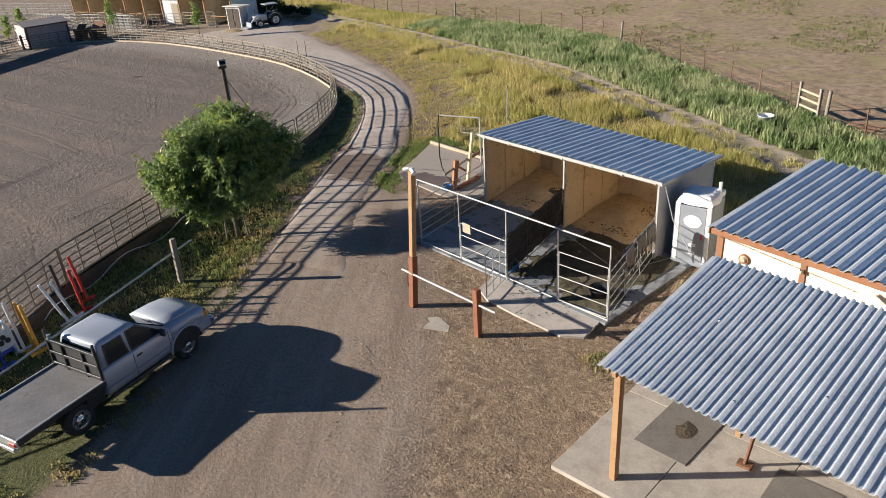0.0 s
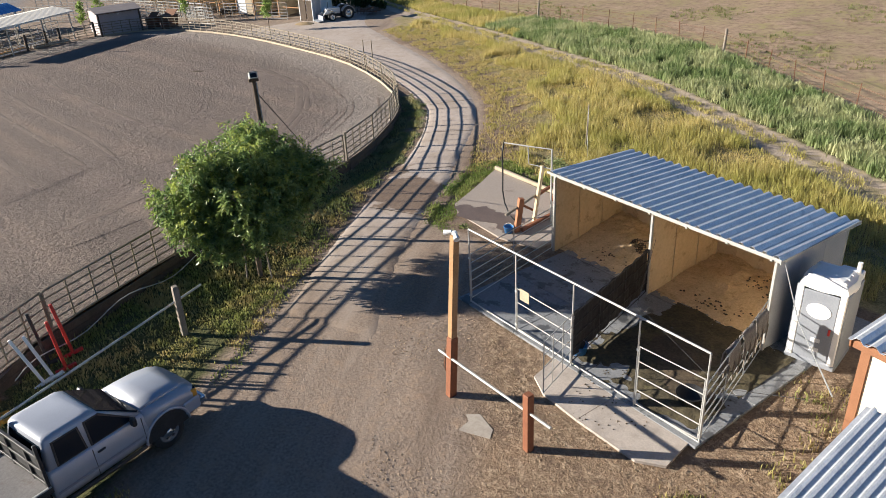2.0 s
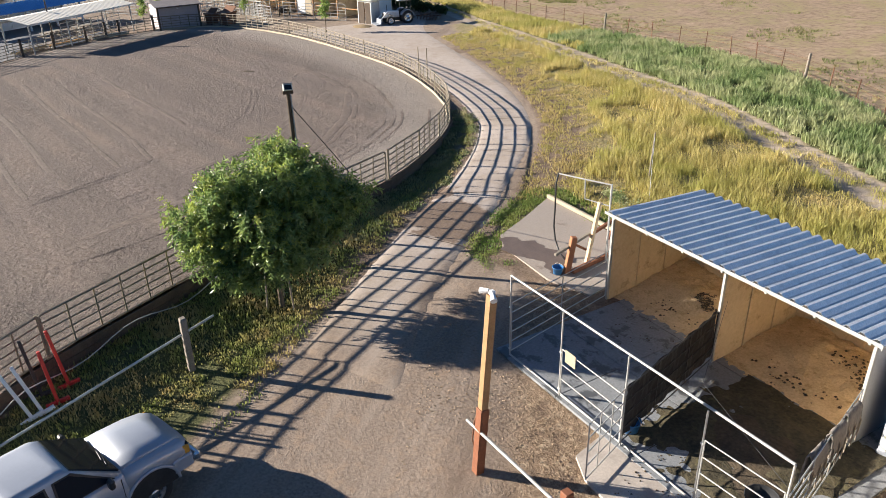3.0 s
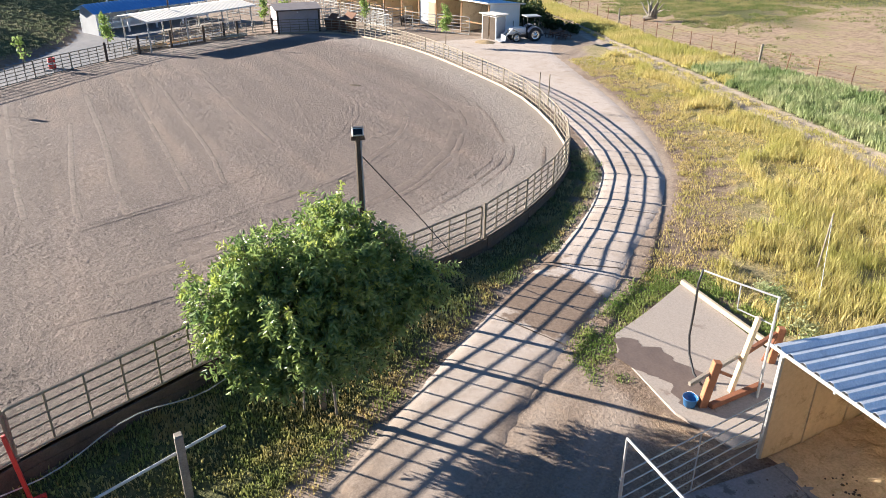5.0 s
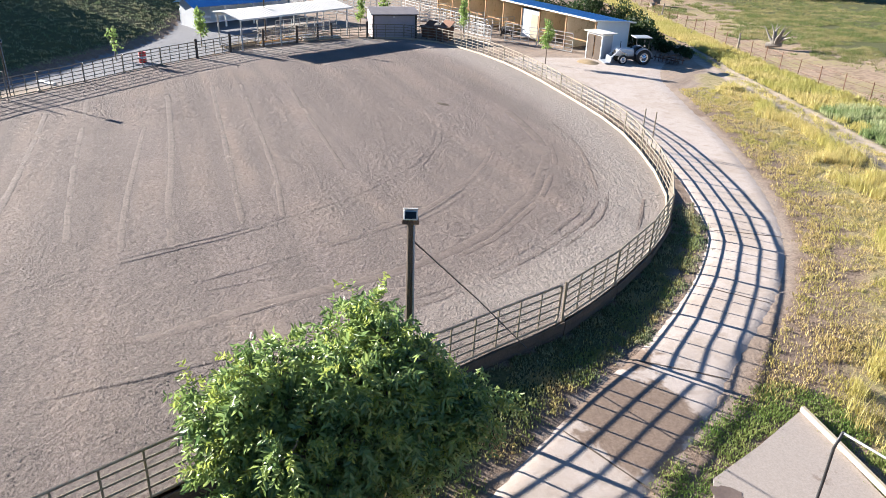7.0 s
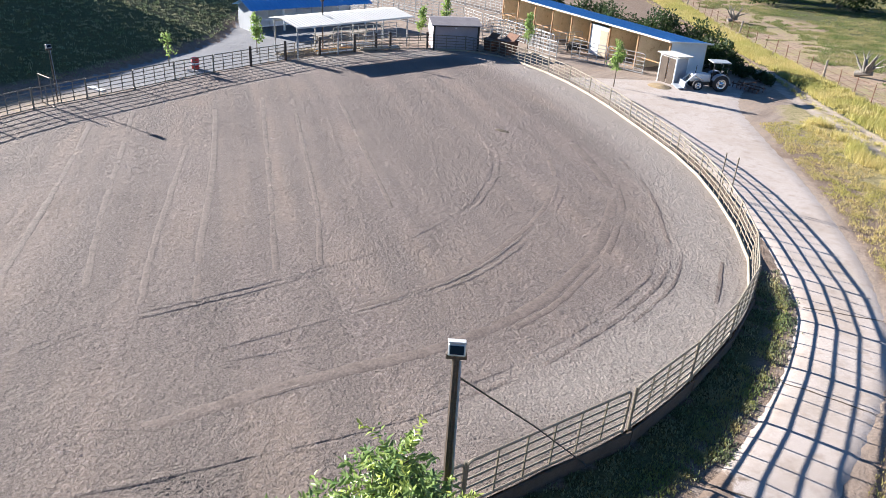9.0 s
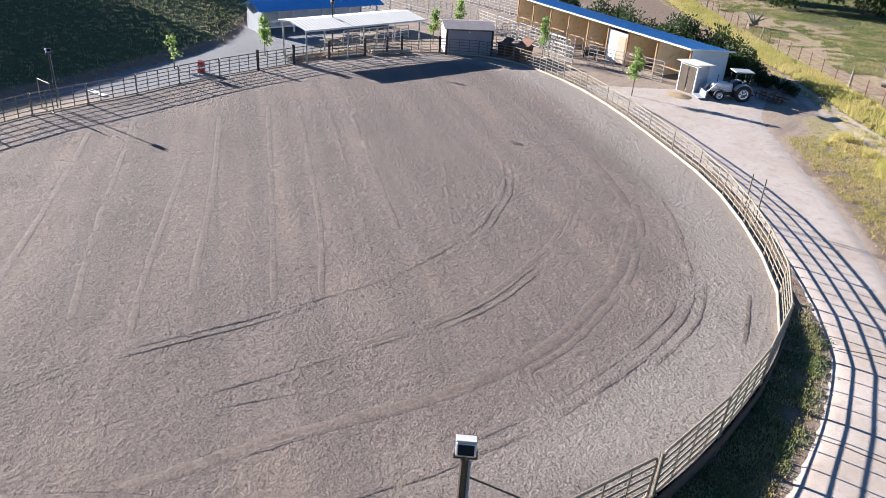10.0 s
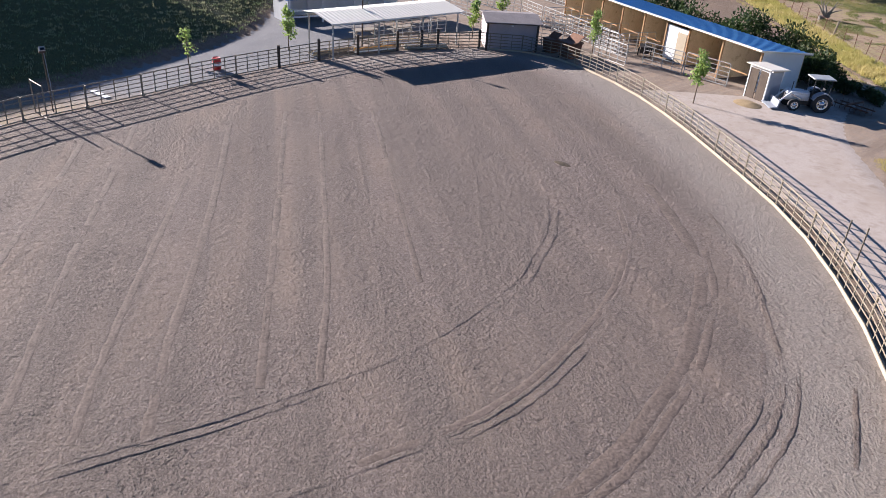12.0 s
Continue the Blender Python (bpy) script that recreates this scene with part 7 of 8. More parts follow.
def pole_stack(x, y, rz, mats, label):
    """Jump poles and planks lying side by side on two sleepers."""
    p = thing("pole_stack", pose(x, y, land_at(x, y), 0, 0, rz), label, "pole stack", "pole stacks")
    for s in (-1, 1):
        part("sleeper", box(B(), (s * 0.9, 0.25, 0.05), (0.1, 1.0, 0.1), None, 0.01), M["greywood"], p)
    for i in range(7):
        z = 0.15 if i < 4 else 0.26
        yy = -0.1 + 0.22 * (i if i < 4 else i - 3.5)
        part("pole", tube(B(), (-1.6 + 0.07 * (i % 3), yy, z), (1.6 - 0.05 * (i % 2), yy, z), 0.055, 8), M[mats[i % len(mats)]], p)


for x, y, rz, mats in ((-70.9, 20.6, 113, ("white", "board", "yellowpaint")), (-71.9, 24.2, 100, ("board", "white")), (-70.2, 17.8, 122, ("board", "shavings", "white")), (-73.3, 22.8, 110, ("white", "shavings"))):
    pole_stack(x, y, rz, mats, "stacked pale and amber jump poles behind the fence")
pl = thing("white_plank", pose(-60.6, 5.3, land_at(-60.6, 5.3), 0, 0, 40), "white plank lying outside the fence", "plank")
part("board", box(B(), (0, 0, 0.05), (1.5, 0.3, 0.08), None, 0.01), M["white"], pl)

# ---- field fence, gate and stump ----
fp = thing("field_fence_post", pose(*FIELD_FENCE[1], land_at(*FIELD_FENCE[1])), "thin rusty steel post of the field fence", "fence post", "field fence posts")
part("shaft", box(B(), (0, 0, 0.6), (0.045, 0.05, 1.4), None, 0.004), M["rust"], fp)
part("clip", box(B(), (0, 0.03, 1.05), (0.03, 0.02, 0.03)), M["greypipe"], fp)
fw = thing("wooden_field_post", pose(*FIELD_FENCE[6], land_at(*FIELD_FENCE[6])), "grey wooden post of the field fence", "fence post", "field fence posts")
part("shaft", tube(B(), (0, 0, -0.1), (0.03, 0.0, 1.45), 0.085, 9, 0.075), M["greywood"], fw)
part("top", tube(B(), (0.03, 0, 1.45), (0.03, 0, 1.47), 0.07, 9), M["greywood"], fw)
rng = random.Random(5)
for i, s in enumerate(FIELD_FENCE):
    if i in (1, 6):
        continue
    copy_thing(fw if i % 8 == 6 else fp, pose(s[0], s[1], land_at(*s), rng.uniform(-4, 4), rng.uniform(-4, 4), rng.uniform(0, 90)))
wires = thing("fence_wire", pose(0, 0, 0), "thin rusty wires strung along the field fence", "wire")
for h in (0.4, 0.8, 1.15):
    part("strand", pipe(B(), [(s[0], s[1], land_at(*s) + h) for s in FIELD_FENCE], 0.009, 4), M["rust"], wires)
fg = thing("field_gate", pose(-9.0, 36.5, land_at(-9, 36.5), 0, 0, -40), "pale wooden gate in the field fence", "gate")
for x in (0, 1.45):
    part("post", box(B(), (x, 0, 0.75), (0.12, 0.12, 1.5), None, 0.01), M["greywood"], fg)
for z in (0.45, 0.8, 1.15):
    part("bar", box(B(), (0.72, 0, z), (1.4, 0.04, 0.1), None, 0.006), M["board"], fg)
fl = thing("fallen_panel", pose(-6.9, 35.0, land_at(-6.9, 35.0), 0, 0, -20), "rusty pipe panel lying in the weeds", "fence panel")
for y in (0, 0.4, 0.8):
    part("rail", tube(B(), (0, y, 0.12 + 0.1 * y), (1.6, y + 0.1, 0.25), 0.025, 6), M["rust"], fl)
for x in (0.05, 1.5):
    part("stile", tube(B(), (x, -0.02, 0.14), (x, 0.9, 0.26), 0.025, 6), M["rust"], fl)
bk = bucket("white_trough", pose(-9.7, 34.25, land_at(-9.7, 34.25)), 0.34, 0.42, M["white"], "white plastic tub in the weeds", False)


def stump(x, y, sc, rz, label):
    s = thing("dead_stump", pose(x, y, land_at(x, y), 0, 0, rz), label, "stump", "dead stumps")
    rng2 = random.Random(3)
    part("bole", tube(B(), (-0.7 * sc, 0, 0.2 * sc), (0.5 * sc, 0.1, 0.45 * sc), 0.24 * sc, 10, 0.18 * sc), M["deadwood"], s)
    for k in range(9):
        a = k * 0.75
        p = Vector((0.2 * math.cos(a) * sc, 0.15 * math.sin(a) * sc, 0.5 * sc))
        d = Vector((math.cos(a), 0.7 * math.sin(a), rng2.uniform(0.6, 1.4))).normalized()
        pts = [p]
        for i in range(4):
            d = (d + Vector((rng2.uniform(-0.4, 0.4), rng2.uniform(-0.4, 0.4), rng2.uniform(-0.2, 0.4)))).normalized()
            pts.append(pts[-1] + d * 0.42 * sc)
        bm = B()
        for i in range(4):
            tube(bm, pts[i], pts[i + 1], (0.13 - 0.028 * i) * sc, 7, (0.10 - 0.028 * i) * sc)
        part("limb", bm, M["deadwood"], s)


stump(-60.3, 59.6, 1.0, 20, "bleached dead tree stump with bare limbs in the field")
stump(-86.0, 66.0, 0.9, 80, "bleached dead stump far out in the field")

# ---- trees, shrubs and grass ----


def leaf_mesh(name, centres, dirs, sizes, mat, seed, narrow=0.42, fold=0.25):
    """Many small folded leaves: a centre, a way and a size for each."""
    rng = np.random.default_rng(seed)
    n = len(centres)
    d = dirs / np.maximum(np.linalg.norm(dirs, axis=1, keepdims=True), 1e-6)
    r = rng.normal(size=(n, 3))
    side = np.cross(d, r)
    side /= np.maximum(np.linalg.norm(side, axis=1, keepdims=True), 1e-6)
    up = np.cross(side, d)
    s = sizes[:, None]
    a = centres - d * s * 0.5
    b = centres + side * s * narrow * 0.5 + up * s * fold * 0.4
    c = centres + d * s * 0.5 - up * s * 0.15
    e = centres - side * s * narrow * 0.5 + up * s * fold * 0.4
    V = np.stack([a, b, c, e], 1).reshape(-1, 3)
    k = np.arange(n)[:, None] * 4
    F = np.concatenate([k + [0, 1, 2], k + [0, 2, 3]], 1).reshape(-1, 3)
    me = bpy.data.meshes.new(name)
    me.vertices.add(len(V))
    me.vertices.foreach_set("co", V.astype(np.float32).ravel())
    me.loops.add(F.size)
    me.loops.foreach_set("vertex_index", F.astype(np.int32).ravel())
    me.polygons.add(len(F))
    me.polygons.foreach_set("loop_start", np.arange(0, F.size, 3, dtype=np.int32))
    me.update(calc_edges=True)
    me.materials.append(mat)
    return me


def sprigs(tips, ways, length, leaflets, leaf, rng):
    """Drooping compound leaves: leaflets in pairs along a bent stalk from each tip."""
    C, D, S = [], [], []
    for p, w in zip(tips, ways):
        w = w / max(np.linalg.norm(w), 1e-6)
        q = p.copy()
        L = length * rng.uniform(0.6, 1.3)
        for i in range(leaflets):
            w = w + np.array([0, 0, -0.16]) + rng.normal(size=3) * 0.06
            w /= np.linalg.norm(w)
            q = q + w * L / leaflets
            sd = np.cross(w, rng.normal(size=3))
            sd /= max(np.linalg.norm(sd), 1e-6)
            for s in (-1, 1):
                dd = w * 0.5 + sd * s * 0.8 + np.array([0, 0, -0.25])
                C.append(q + dd * leaf * 0.45)
                D.append(dd)
                S.append(leaf * rng.uniform(0.7, 1.25))
    return np.array(C), np.array(D), np.array(S)


def shade_tree():
    x, y = -20.72, 13.5
    t = thing("shade_tree", pose(x, y, land_at(x, y)), "small leafy shade tree with drooping green foliage", "tree")
    rng = np.random.default_rng(11)
    part("trunk", tube(tube(B(), (0, 0, -0.1), (0.03, -0.02, 0.9), 0.085, 9, 0.07), (0.03, -0.02, 0.9), (0.0, 0.02, 1.7), 0.07, 9, 0.06), M["bark"], t)
    tips, ways = [], []
    lobes = []
    for k in range(36):
        v = rng.normal(size=3)
        v /= np.linalg.norm(v)
        r = rng.uniform(0.45, 1.0)
        lobes.append((-0.1 + 1.45 * v[0] * r, 0.2 + 1.85 * v[1] * r, 2.85 + 1.05 * v[2] * r, rng.uniform(0.24, 0.46)))
    lobes += [(0.3, 2.0, 2.95, 0.5), (0.45, 2.35, 2.9, 0.36), (0.6, 1.7, 2.4, 0.42), (0.2, 1.5, 3.3, 0.5), (-0.9, -1.85, 2.95, 0.36), (-0.6, -1.6, 2.5, 0.42), (-1.3, -1.1, 2.7, 0.42),
              (0.2, -1.3, 1.6, 0.5), (0.5, -0.7, 1.55, 0.45), (-0.2, -1.6, 2.0, 0.5), (-1.0, 0.5, 3.95, 0.42), (-0.5, 1.0, 4.0, 0.4), (-0.4, -0.8, 3.85, 0.45), (0.3, 0.2, 3.95, 0.4),
              (-1.2, 0.9, 4.15, 0.28), (-0.2, -1.2, 4.0, 0.26), (0.1, 1.3, 3.9, 0.3), (0.9, 0.4, 2.0, 0.45), (1.0, -0.4, 2.4, 0.5)]
    limb = B()
    lobes = [(lx, ly, lz - 0.15, lr) for lx, ly, lz, lr in lobes]
    for lx, ly, lz, lr in lobes:
        c = np.array([lx, ly, lz])
        start = np.array([0.0, 0.0, 1.3 + 0.3 * rng.random()])
        mid = (start + c) / 2 + np.array([0, 0, 0.25])
        tube(limb, start, mid, 0.045, 6, 0.032)
        tube(limb, mid, c, 0.032, 6, 0.015)
        k = int(420 * lr * lr) + 9
        for _ in range(k):
            v = rng.normal(size=3)
            v /= np.linalg.norm(v)
            r = lr * rng.uniform(0.45, 1.04) * (1 + 0.25 * noise.noise(tuple(v * 2.2 + c)))
            p = c + v * r * np.array([1, 1, 0.85])
            low = max(1.4 + 0.52 * p[1], 1.15 - 0.12 * p[1], 1.02 - 0.3 * (0.755 * p[0] + 0.655 * p[1]) + 0.3)
            if p[2] < low + 0.3 * noise.noise((p[0] * 1.3, p[1] * 1.3, 4)):
                continue
            tips.append(p)
            ways.append(v * np.array([1, 1, 0.6]) + np.array([0, 0, 0.15]))
        for _ in range(5):
            v = rng.normal(size=3)
            tube(limb, c, c + v / np.linalg.norm(v) * lr * 0.85, 0.014, 5, 0.006)
    part("branchwork", limb, M["bark"], t)
    C, D, S = sprigs(tips, ways, 0.40, 6, 0.15, rng)
    shoots, rise = [], []
    for lx, ly, lz, lr in lobes:
        for _ in range(5):
            v = rng.normal(size=3)
            v = v / np.linalg.norm(v) * np.array([1, 1, 0.5]) + np.array([0, 0, 0.55])
            if lz + v[2] * lr * 0.85 < max(1.8, 1.5 + 0.42 * ly):
                continue
            shoots.append(np.array([lx, ly, lz]) + v * lr * 0.85)
            rise.append(v + np.array([0, 0, 0.7]))
    C2, D2, S2 = sprigs(shoots, rise, 0.5, 9, 0.115, rng)
    crown = new("crown", leaf_mesh("crown", C, D, S, M["olive"], 2, 0.36))
    crown.parent = t
    tip = new("shoot_foliage", leaf_mesh("shoot_foliage", C2, D2, S2, M["shoots"], 5, 0.36))
    tip.parent = t
    for a in (0.4, 2.5, 4.6):
        s = thing("tree_stake", pose(x + 0.42 * math.cos(a), y + 0.42 * math.sin(a), land_at(x, y), 4 * math.sin(a), -4 * math.cos(a), 0), "pale wooden stake holding the young tree", "stake", "tree stakes")
        part("stake", tube(B(), (0, 0, -0.1), (0, 0, 1.55), 0.03, 8, 0.027), M["greywood"], s)
        part("tie", pipe(B(), [(0, 0, 1.3), (-0.2 * math.cos(a), -0.2 * math.sin(a), 1.28), (-0.38 * math.cos(a), -0.38 * math.sin(a), 1.3)], 0.01, 5), M["black"], s)


shade_tree()


def shrub(x, y, rx, ry, h, mat, label, n, leaf, seed, name="shrub", cat="shrub", group=""):
    t = thing(name, pose(x, y, land_at(x, y)), label, cat, group)
    rng = np.random.default_rng(seed)
    stems = B()
    for k in range(7):
        a = k * 0.9 + rng.random()
        tube(stems, (0, 0, -0.05), (0.6 * rx * math.cos(a), 0.6 * ry * math.sin(a), h * 0.6), 0.03, 5, 0.01)
    part("stems", stems, M["bark"], t)
    lob = [(rng.uniform(-0.6, 0.6) * rx, rng.uniform(-0.6, 0.6) * ry, rng.uniform(0.35, 0.72) * h, rng.uniform(0.3, 0.5)) for _ in range(9)]
    C, D = [], []
    for _ in range(n):
        lx, ly, lz, lr = lob[rng.integers(9)]
        v = rng.normal(size=3)
        v /= np.linalg.norm(v)
        r = lr * rng.uniform(0.5, 1.1)
        p = np.array([lx + v[0] * r * rx, ly + v[1] * r * ry, lz + v[2] * r * h])
        if p[2] > 0.02:
            C.append(p)
            D.append(v + rng.normal(size=3) * 0.5)
    crown = new("foliage", leaf_mesh("foliage", np.array(C), np.array(D), leaf * rng.uniform(0.6, 1.3, len(C)), mat, seed, 0.55))
    crown.parent = t
    return t


for i, (x, y) in enumerate(((-16.9, 24.75), (-17.8, 25.1), (-18.7, 25.5), (-16.2, 25.2), (-19.6, 26.0))):
    shrub(x, y, 0.7, 0.5, 0.42, M["weed"], "low leafy weeds behind the wash pad beam", 420, 0.09, 90 + i, "weed_clump", "weeds", "weeds by the wash pad")
for i in range(9):
    f = i / 8
    q = BN @ Vector((0.8 + 24.0 * f, -5.6 - 0.8 * (i % 2), 0))
    shrub(q.x, q.y, 2.3, 1.7, 2.5 + 0.5 * (i % 3), M["bush"], "dark green shrub behind the stall barn", 2200, 0.26, 30 + i, "shrub", "shrub", "shrubs behind barn")
for x, y, h, s in ((-61.3, 49.6, 0.9, 50), (-59.6, 50.2, 0.7, 51), (-63.6, 50.4, 1.3, 52)):
    shrub(x, y, 1.2, 0.8, h, M["bush"], "dark green shrub by the rut track", 1000, 0.2, s, "shrub", "shrub", "shrubs behind barn")
for x, y, s in ((-99.0, 80.0, 61), (-93.0, 86.0, 62), (-108.0, 78.0, 63), (-86.0, 92.0, 64)):
    shrub(x, y, 5.0, 4.5, 6.0, M["bush"], "dark spreading tree at the field's far edge", 2600, 0.5, s, "field_tree", "tree", "far trees")


def sapling(x, y, h, seed, full=46):
    t = thing("sapling", pose(x, y, land_at(x, y)), "slender young tree in bright new leaf", "tree", "saplings")
    rng = np.random.default_rng(seed)
    part("trunk", tube(B(), (0, 0, -0.1), (0.04, 0.02, h * 0.92), 0.045, 7, 0.012), M["bark"], t)
    br = B()
    C, D = [], []
    for k in range(16):
        z = h * rng.uniform(0.26, 0.9)
        a = rng.uniform(0, 6.28)
        r = (0.14 + 0.42 * (1 - z / h)) * rng.uniform(0.6, 1.25)
        e = np.array([r * math.cos(a), r * math.sin(a), z + 0.35])
        tube(br, (0.03, 0.01, z), e, 0.014, 5, 0.005)
        for _ in range(full):
            f = rng.uniform(0.2, 1.1)
            p = np.array([0, 0, z]) * (1 - f) + e * f + rng.normal(size=3) * 0.12
            C.append(p)
            D.append(rng.normal(size=3) + np.array([0, 0, -0.4]))
    part("branches", br, M["bark"], t)
    crown = new("crown", leaf_mesh("crown", np.array(C), np.array(D), 0.18 * rng.uniform(0.6, 1.3, len(C)), M["young"], seed, 0.7))
    crown.parent = t


for i, (x, y, h) in enumerate(((-71.0, 14.9, 2.8), (-67.0, 9.0, 2.1), (-76.0, 28.5, 2.7), (-71.2, 36.2, 2.9), (-59.2, 37.75, 3.0), (-84.0, 33.0, 2.2))):
    sapling(x, y, h, 70 + i, 9 if i == 1 else 34)


def tufts(name, P, h, blades, width, mat, label, category, seed, lean=0.5):
    """Grass as many single bent blades, each a narrow triangle pair."""
    rng = np.random.default_rng(seed)
    n = len(P) * blades
    base = np.repeat(P, blades, 0) + rng.normal(size=(n, 2)) * 0.10
    z = np.repeat(land(P), blades)
    H = h * rng.uniform(0.45, 1.25, n) * np.repeat(0.7 + 0.6 * rng.random(len(P)), blades)
    a = rng.uniform(0, 6.283, n)
    b = rng.uniform(0, 6.283, n)
    w = width * rng.uniform(0.6, 1.4, n)
    off = lean * H * rng.uniform(0.2, 1.0, n)
    tip = np.stack([base[:, 0] + off * np.cos(a), base[:, 1] + off * np.sin(a), z + H], 1)
    l = np.stack([base[:, 0] - w * np.cos(b), base[:, 1] - w * np.sin(b), z - 0.03], 1)
    r = np.stack([base[:, 0] + w * np.cos(b), base[:, 1] + w * np.sin(b), z - 0.03], 1)
    mid = np.stack([base[:, 0] + 0.35 * off * np.cos(a), base[:, 1] + 0.35 * off * np.sin(a), z + 0.6 * H], 1)
    ml = mid - 0.8 * np.stack([w * np.cos(b), w * np.sin(b), 0 * w], 1)
    mr = mid + 0.8 * np.stack([w * np.cos(b), w * np.sin(b), 0 * w], 1)
    V = np.stack([l, r, mr, ml, tip], 1).reshape(-1, 3)
    k = np.arange(n)[:, None] * 5
    F = np.concatenate([k + [0, 1, 2], k + [0, 2, 3], k + [3, 2, 4]], 1).reshape(-1, 3)
    me = bpy.data.meshes.new(name)
    me.vertices.add(len(V))
    me.vertices.foreach_set("co", V.astype(np.float32).ravel())
    me.loops.add(F.size)
    me.loops.foreach_set("vertex_index", F.astype(np.int32).ravel())
    me.polygons.add(len(F))
    me.polygons.foreach_set("loop_start", np.arange(0, F.size, 3, dtype=np.int32))
    me.update(calc_edges=True)
    me.materials.append(mat)
    return tagged(new(name, me), label, category, "", "stuff")


def spread(n, x0, x1, y0, y1, seed):
    rng = np.random.default_rng(seed)
    return np.stack([rng.uniform(x0, x1, n), rng.uniform(y0, y1, n)], 1)


def patchy(P, scale, seed):
    return np.array([noise.noise((x * scale, y * scale, seed)) for x, y in P])


KEEP_OUT = [np.array(OUT), np.array([(-15.6, 16.2), (-7.2, 15.2), (-6.6, 23.4), (-15.0, 24.4)]), np.array([(-6.0, 10.0), (8, 8.5), (8, 24), (-5.4, 24.0)]), np.array([(-7.6, 19.8), (-6.2, 19.8), (-6.2, 21.3), (-7.6, 21.3)])]


def clear(P):
    ok = ~inside(P, ARENA) & ~in_lane(P)
    for poly in KEEP_OUT:
        ok &= ~inside(P, poly)
    return ok


def hillside_grass():
    P = np.r_[spread(125000, -76, 4, 22, 58, 1), spread(22000, -112, -68, 48, 72, 31)]
    dO, sO = to_line(P, ROAD_OUT)
    dT, sT = to_line(P, TRACK)
    dF, sF = to_line(P, FIELD_FENCE)
    n1 = patchy(P, 0.25, 1.0)
    n2 = patchy(P, 1.1, 2.0)
    ok = clear(P) & ((sO < 0) | (P[:, 0] < -55)) & (dO > 0.5) & ~((P[:, 0] < -50) & (sT > 0))
    low = ok & (sT > 0) & (dT > 1.1) & (P[:, 1] > 24.6 - 0.12 * (P[:, 0] + 15) - 3.0 * (P[:, 0] < -21.6))
    thin = (dO < np.where(P[:, 0] < -23, 3.4, 2.9) + 2.5 * n1) & (P[:, 0] < -20)
    tall = low & ~thin & (n2 > -0.35) & (n1 + 0.3 * n2 > -0.18)
    tufts("hillside_grass", P[tall], 0.38, 10, 0.009, M["hillgrass"], "tall ripening yellow-green grass on the slope", "grass", 2)
    short = low & (thin | (n1 + 0.3 * n2 <= -0.18)) & (n2 > -0.3)
    tufts("short_dry_grass", P[short], 0.10, 7, 0.011, M["drygrass"], "short dry grass by the drive", "grass", 3)
    weeds = ok & (sT < 0) & (dT > 1.05) & (sF > 0)
    weeds &= (n2 > -0.25)
    gold = weeds & (P[:, 0] + 6 * n1 < -42)
    weeds &= ~gold
    tufts("track_grass", P[gold], 0.3, 8, 0.016, M["hillgrass"], "golden ripe grass between track and fence", "grass", 41)
    tufts("track_weeds", P[weeds], 0.36, 9, 0.020, M["weed"], "dense green weeds between track and fence", "weeds", 4)
    mid = ok & (dT < 0.35) & (n2 > -0.1)
    tufts("rut_grass", P[mid], 0.14, 6, 0.010, M["hillgrass"], "thin grass between the wheel ruts", "grass", 5)


hillside_grass()


def field_grass():
    P = np.r_[spread(30000, -100, 10, 36, 92, 6), spread(26000, -125, -56, 58, 105, 66), spread(16000, -100, -54, 54, 76, 67)]
    dF, sF = to_line(P, FIELD_FENCE)
    n1 = patchy(P, 0.13, 4.0)
    n2 = patchy(P, 0.6, 5.0)
    green = (P[:, 0] + 5 * np.sin(P[:, 1] * 0.31) < -50)
    ok = (sF < 0) & (dF > 0.6) & ((n1 + 0.4 * n2 > 0.2) | (green & (n1 + 0.6 * n2 > -0.25) & (dF > 6.5 + 5 * n1)))
    tufts("field_grass", P[ok], 0.13, 8, 0.016, M["fieldgrass"], "sparse grass tufts over the bare field", "grass", 7)


field_grass()


# Darker leaf tones carry the shade of the fence bank and the hill.
M["shadeweed"] = leafy("shade_toned_weed_leaves", (0.11, 0.145, 0.07), (0.25, 0.28, 0.14), (0.34, 0.32, 0.18), 0.9)


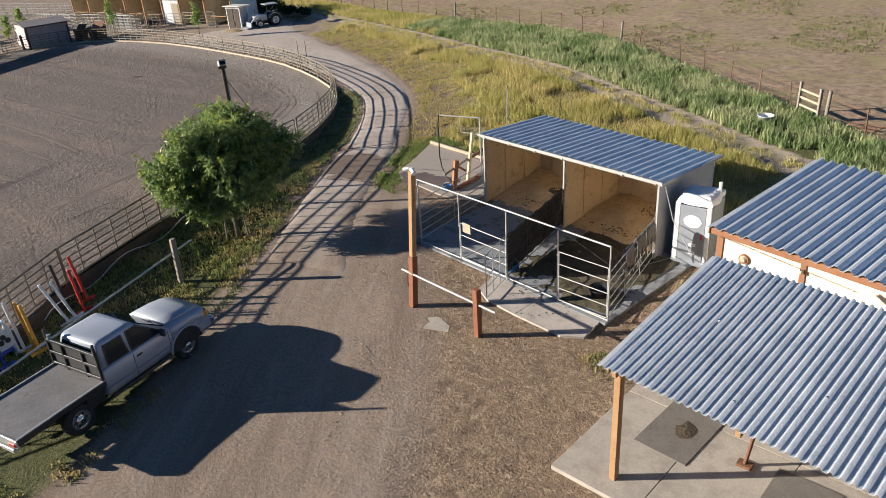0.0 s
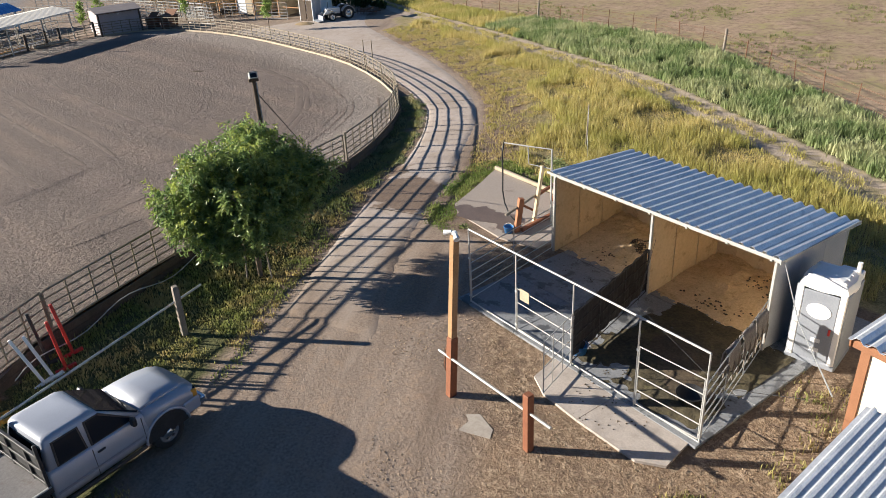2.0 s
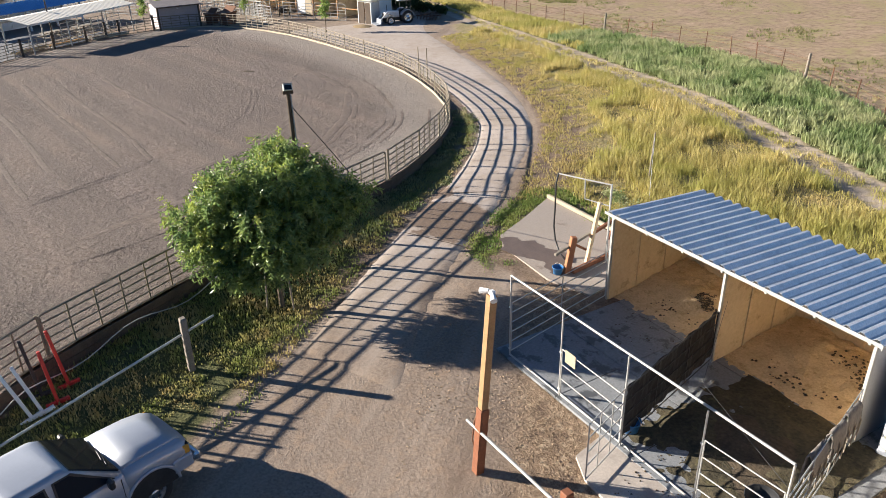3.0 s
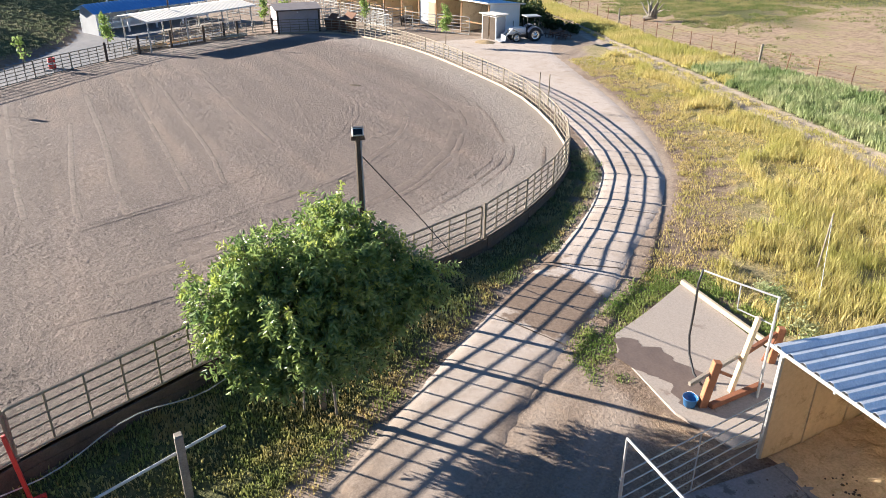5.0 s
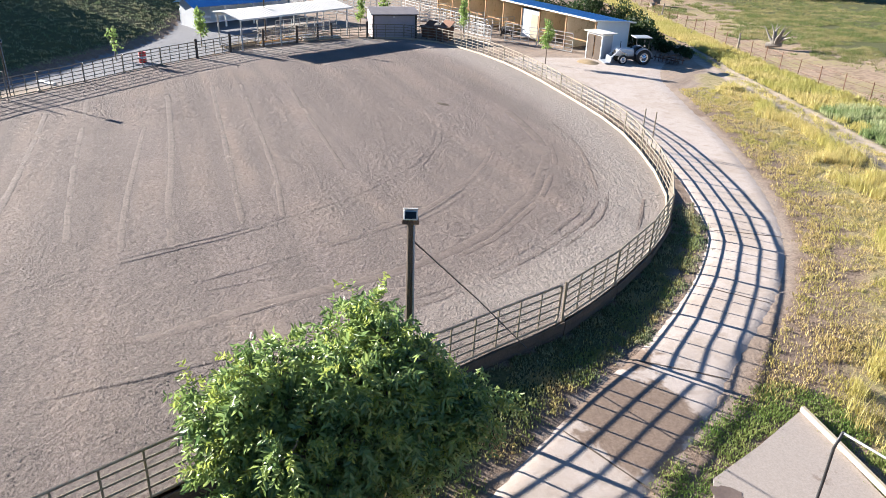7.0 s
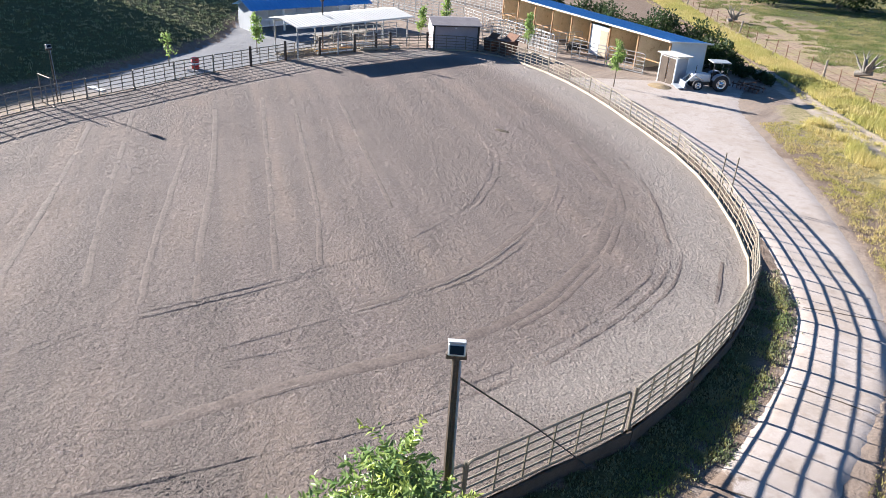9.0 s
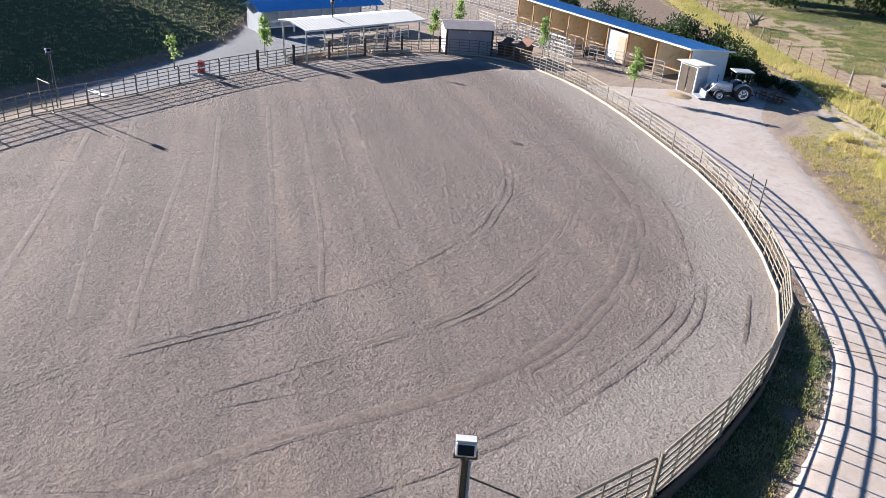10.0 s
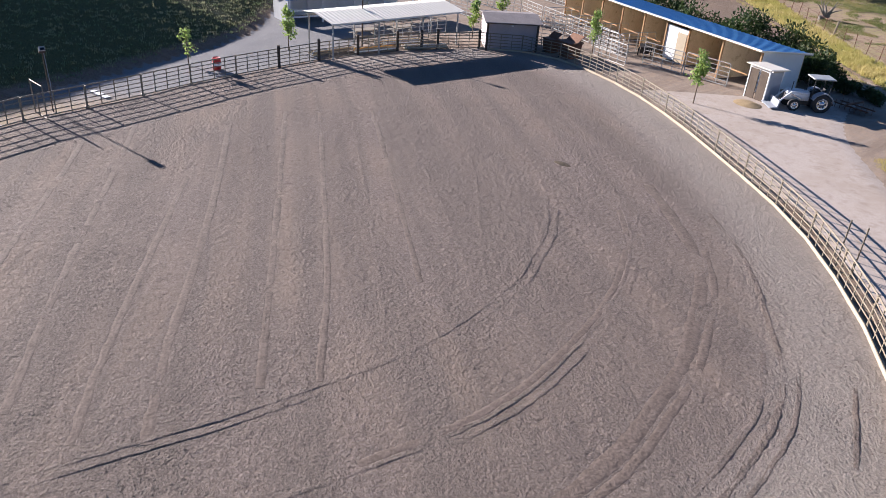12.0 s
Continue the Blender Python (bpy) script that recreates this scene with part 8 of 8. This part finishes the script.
def verge_grass():
    P = spread(52000, -33, -11, -6, 31, 8)
    dI, sI = to_line(P, ROAD_IN)
    dA, _ = to_line(P, np.r_[ARENA, ARENA[:1]])
    n2 = patchy(P, 0.9, 3.0)
    truck = (np.abs((P[:, 0] + 16.0) * 0.98 + (P[:, 1] - 6.2) * 0.2) < 1.0) & (np.abs(P[:, 1] - 6.2) < 3.2)
    ok = clear(P) & (sI > 0) & (dI > 0.25) & (n2 > np.where((dI < 1.6) & (P[:, 1] < 11), 0.0, -0.35)) & ~truck & (dA > np.where(P[:, 1] > 16, 0.7, 0.25))
    tufts("verge_grass", P[ok], 0.08, 10, 0.015, M["turf"], "rough green grass on the verge", "grass", 9)
    # Leafy weeds by the fence, with the bank's shade put into their colour.
    shade = P[clear(P) & (sI > 0) & (dA > 0.12) & (dA < 1.5 + 0.6 * n2) & (P[:, 1] > 15) & ((n2 > -0.15) | (dA < 0.35))]
    tufts("fence_weeds", shade, 0.085, 7, 0.018, M["shadeweed"], "dark leafy weeds along the arena fence, toned for its shade", "weeds", 21)
    edge = spread(9000, -23.5, -17.5, 19.2, 27.0, 10)
    d, _ = to_line(edge, np.array(OUT + OUT[:1]))
    ok = clear(edge) & (d < 1.1) & (edge[:, 0] < -18.0) & (patchy(edge, 1.3, 2.0) > -0.1)
    tufts("pad_edge_grass", edge[ok], 0.065, 6, 0.013, M["lush"], "lush green grass along the wash pad", "grass", 11)
    Q = spread(5000, -17, 2, 9, 25, 12)
    n3 = patchy(Q, 0.5, 8.0)
    dO, sO = to_line(Q, ROAD_OUT)
    right = (Q[:, 0] > -7.4) & (Q[:, 1] < 19.5) & (Q[:, 1] > 13.5)
    ok = clear(Q) & (sO < 0) & (dO > 1.0) & (right & (n3 > -0.1))
    tufts("yard_weeds", Q[ok], 0.13, 7, 0.013, M["turf"], "scattered weeds in the bare yard", "weeds", 13)
    H = spread(15000, -100, -50, -20, 22, 14)
    dH, sH = to_line(H, HILL_FOOT)
    ok = (sH > 0) & (dH > 0.5)
    # The hill's shade is put into the dark colour of its grass.
    tufts("hill_grass", H[ok], 0.10, 9, 0.02, M["shadeweed"], "grass and brush on the hill, toned dark for its shade", "grass", 15)


verge_grass()


def litter():
    """Chips of bark and straw strewn over the yard, and small stones."""
    rng = np.random.default_rng(17)
    P = spread(40000, -17.5, -3.5, 1.5, 19.5, 18)
    dO, sO = to_line(P, ROAD_OUT)
    ok = clear(P) & (sO < 0) & (dO > 0.4)
    P = P[ok]
    n = len(P)
    C = np.c_[P, land(P) + 0.008]
    D = np.c_[rng.normal(size=(n, 2)), rng.normal(size=n) * 0.05]
    me = leaf_mesh("yard_litter", C, D, rng.uniform(0.02, 0.065, n), M["chips"], 19, 0.4, 0.1)
    tagged(new("yard_litter", me), "strewn wood chips and straw over the dirt yard", "litter", "", "stuff")


M["chips"] = leafy("litter_chips", (0.17, 0.11, 0.07), (0.50, 0.38, 0.25), (0.32, 0.23, 0.145), 1.0, 0.0)
litter()
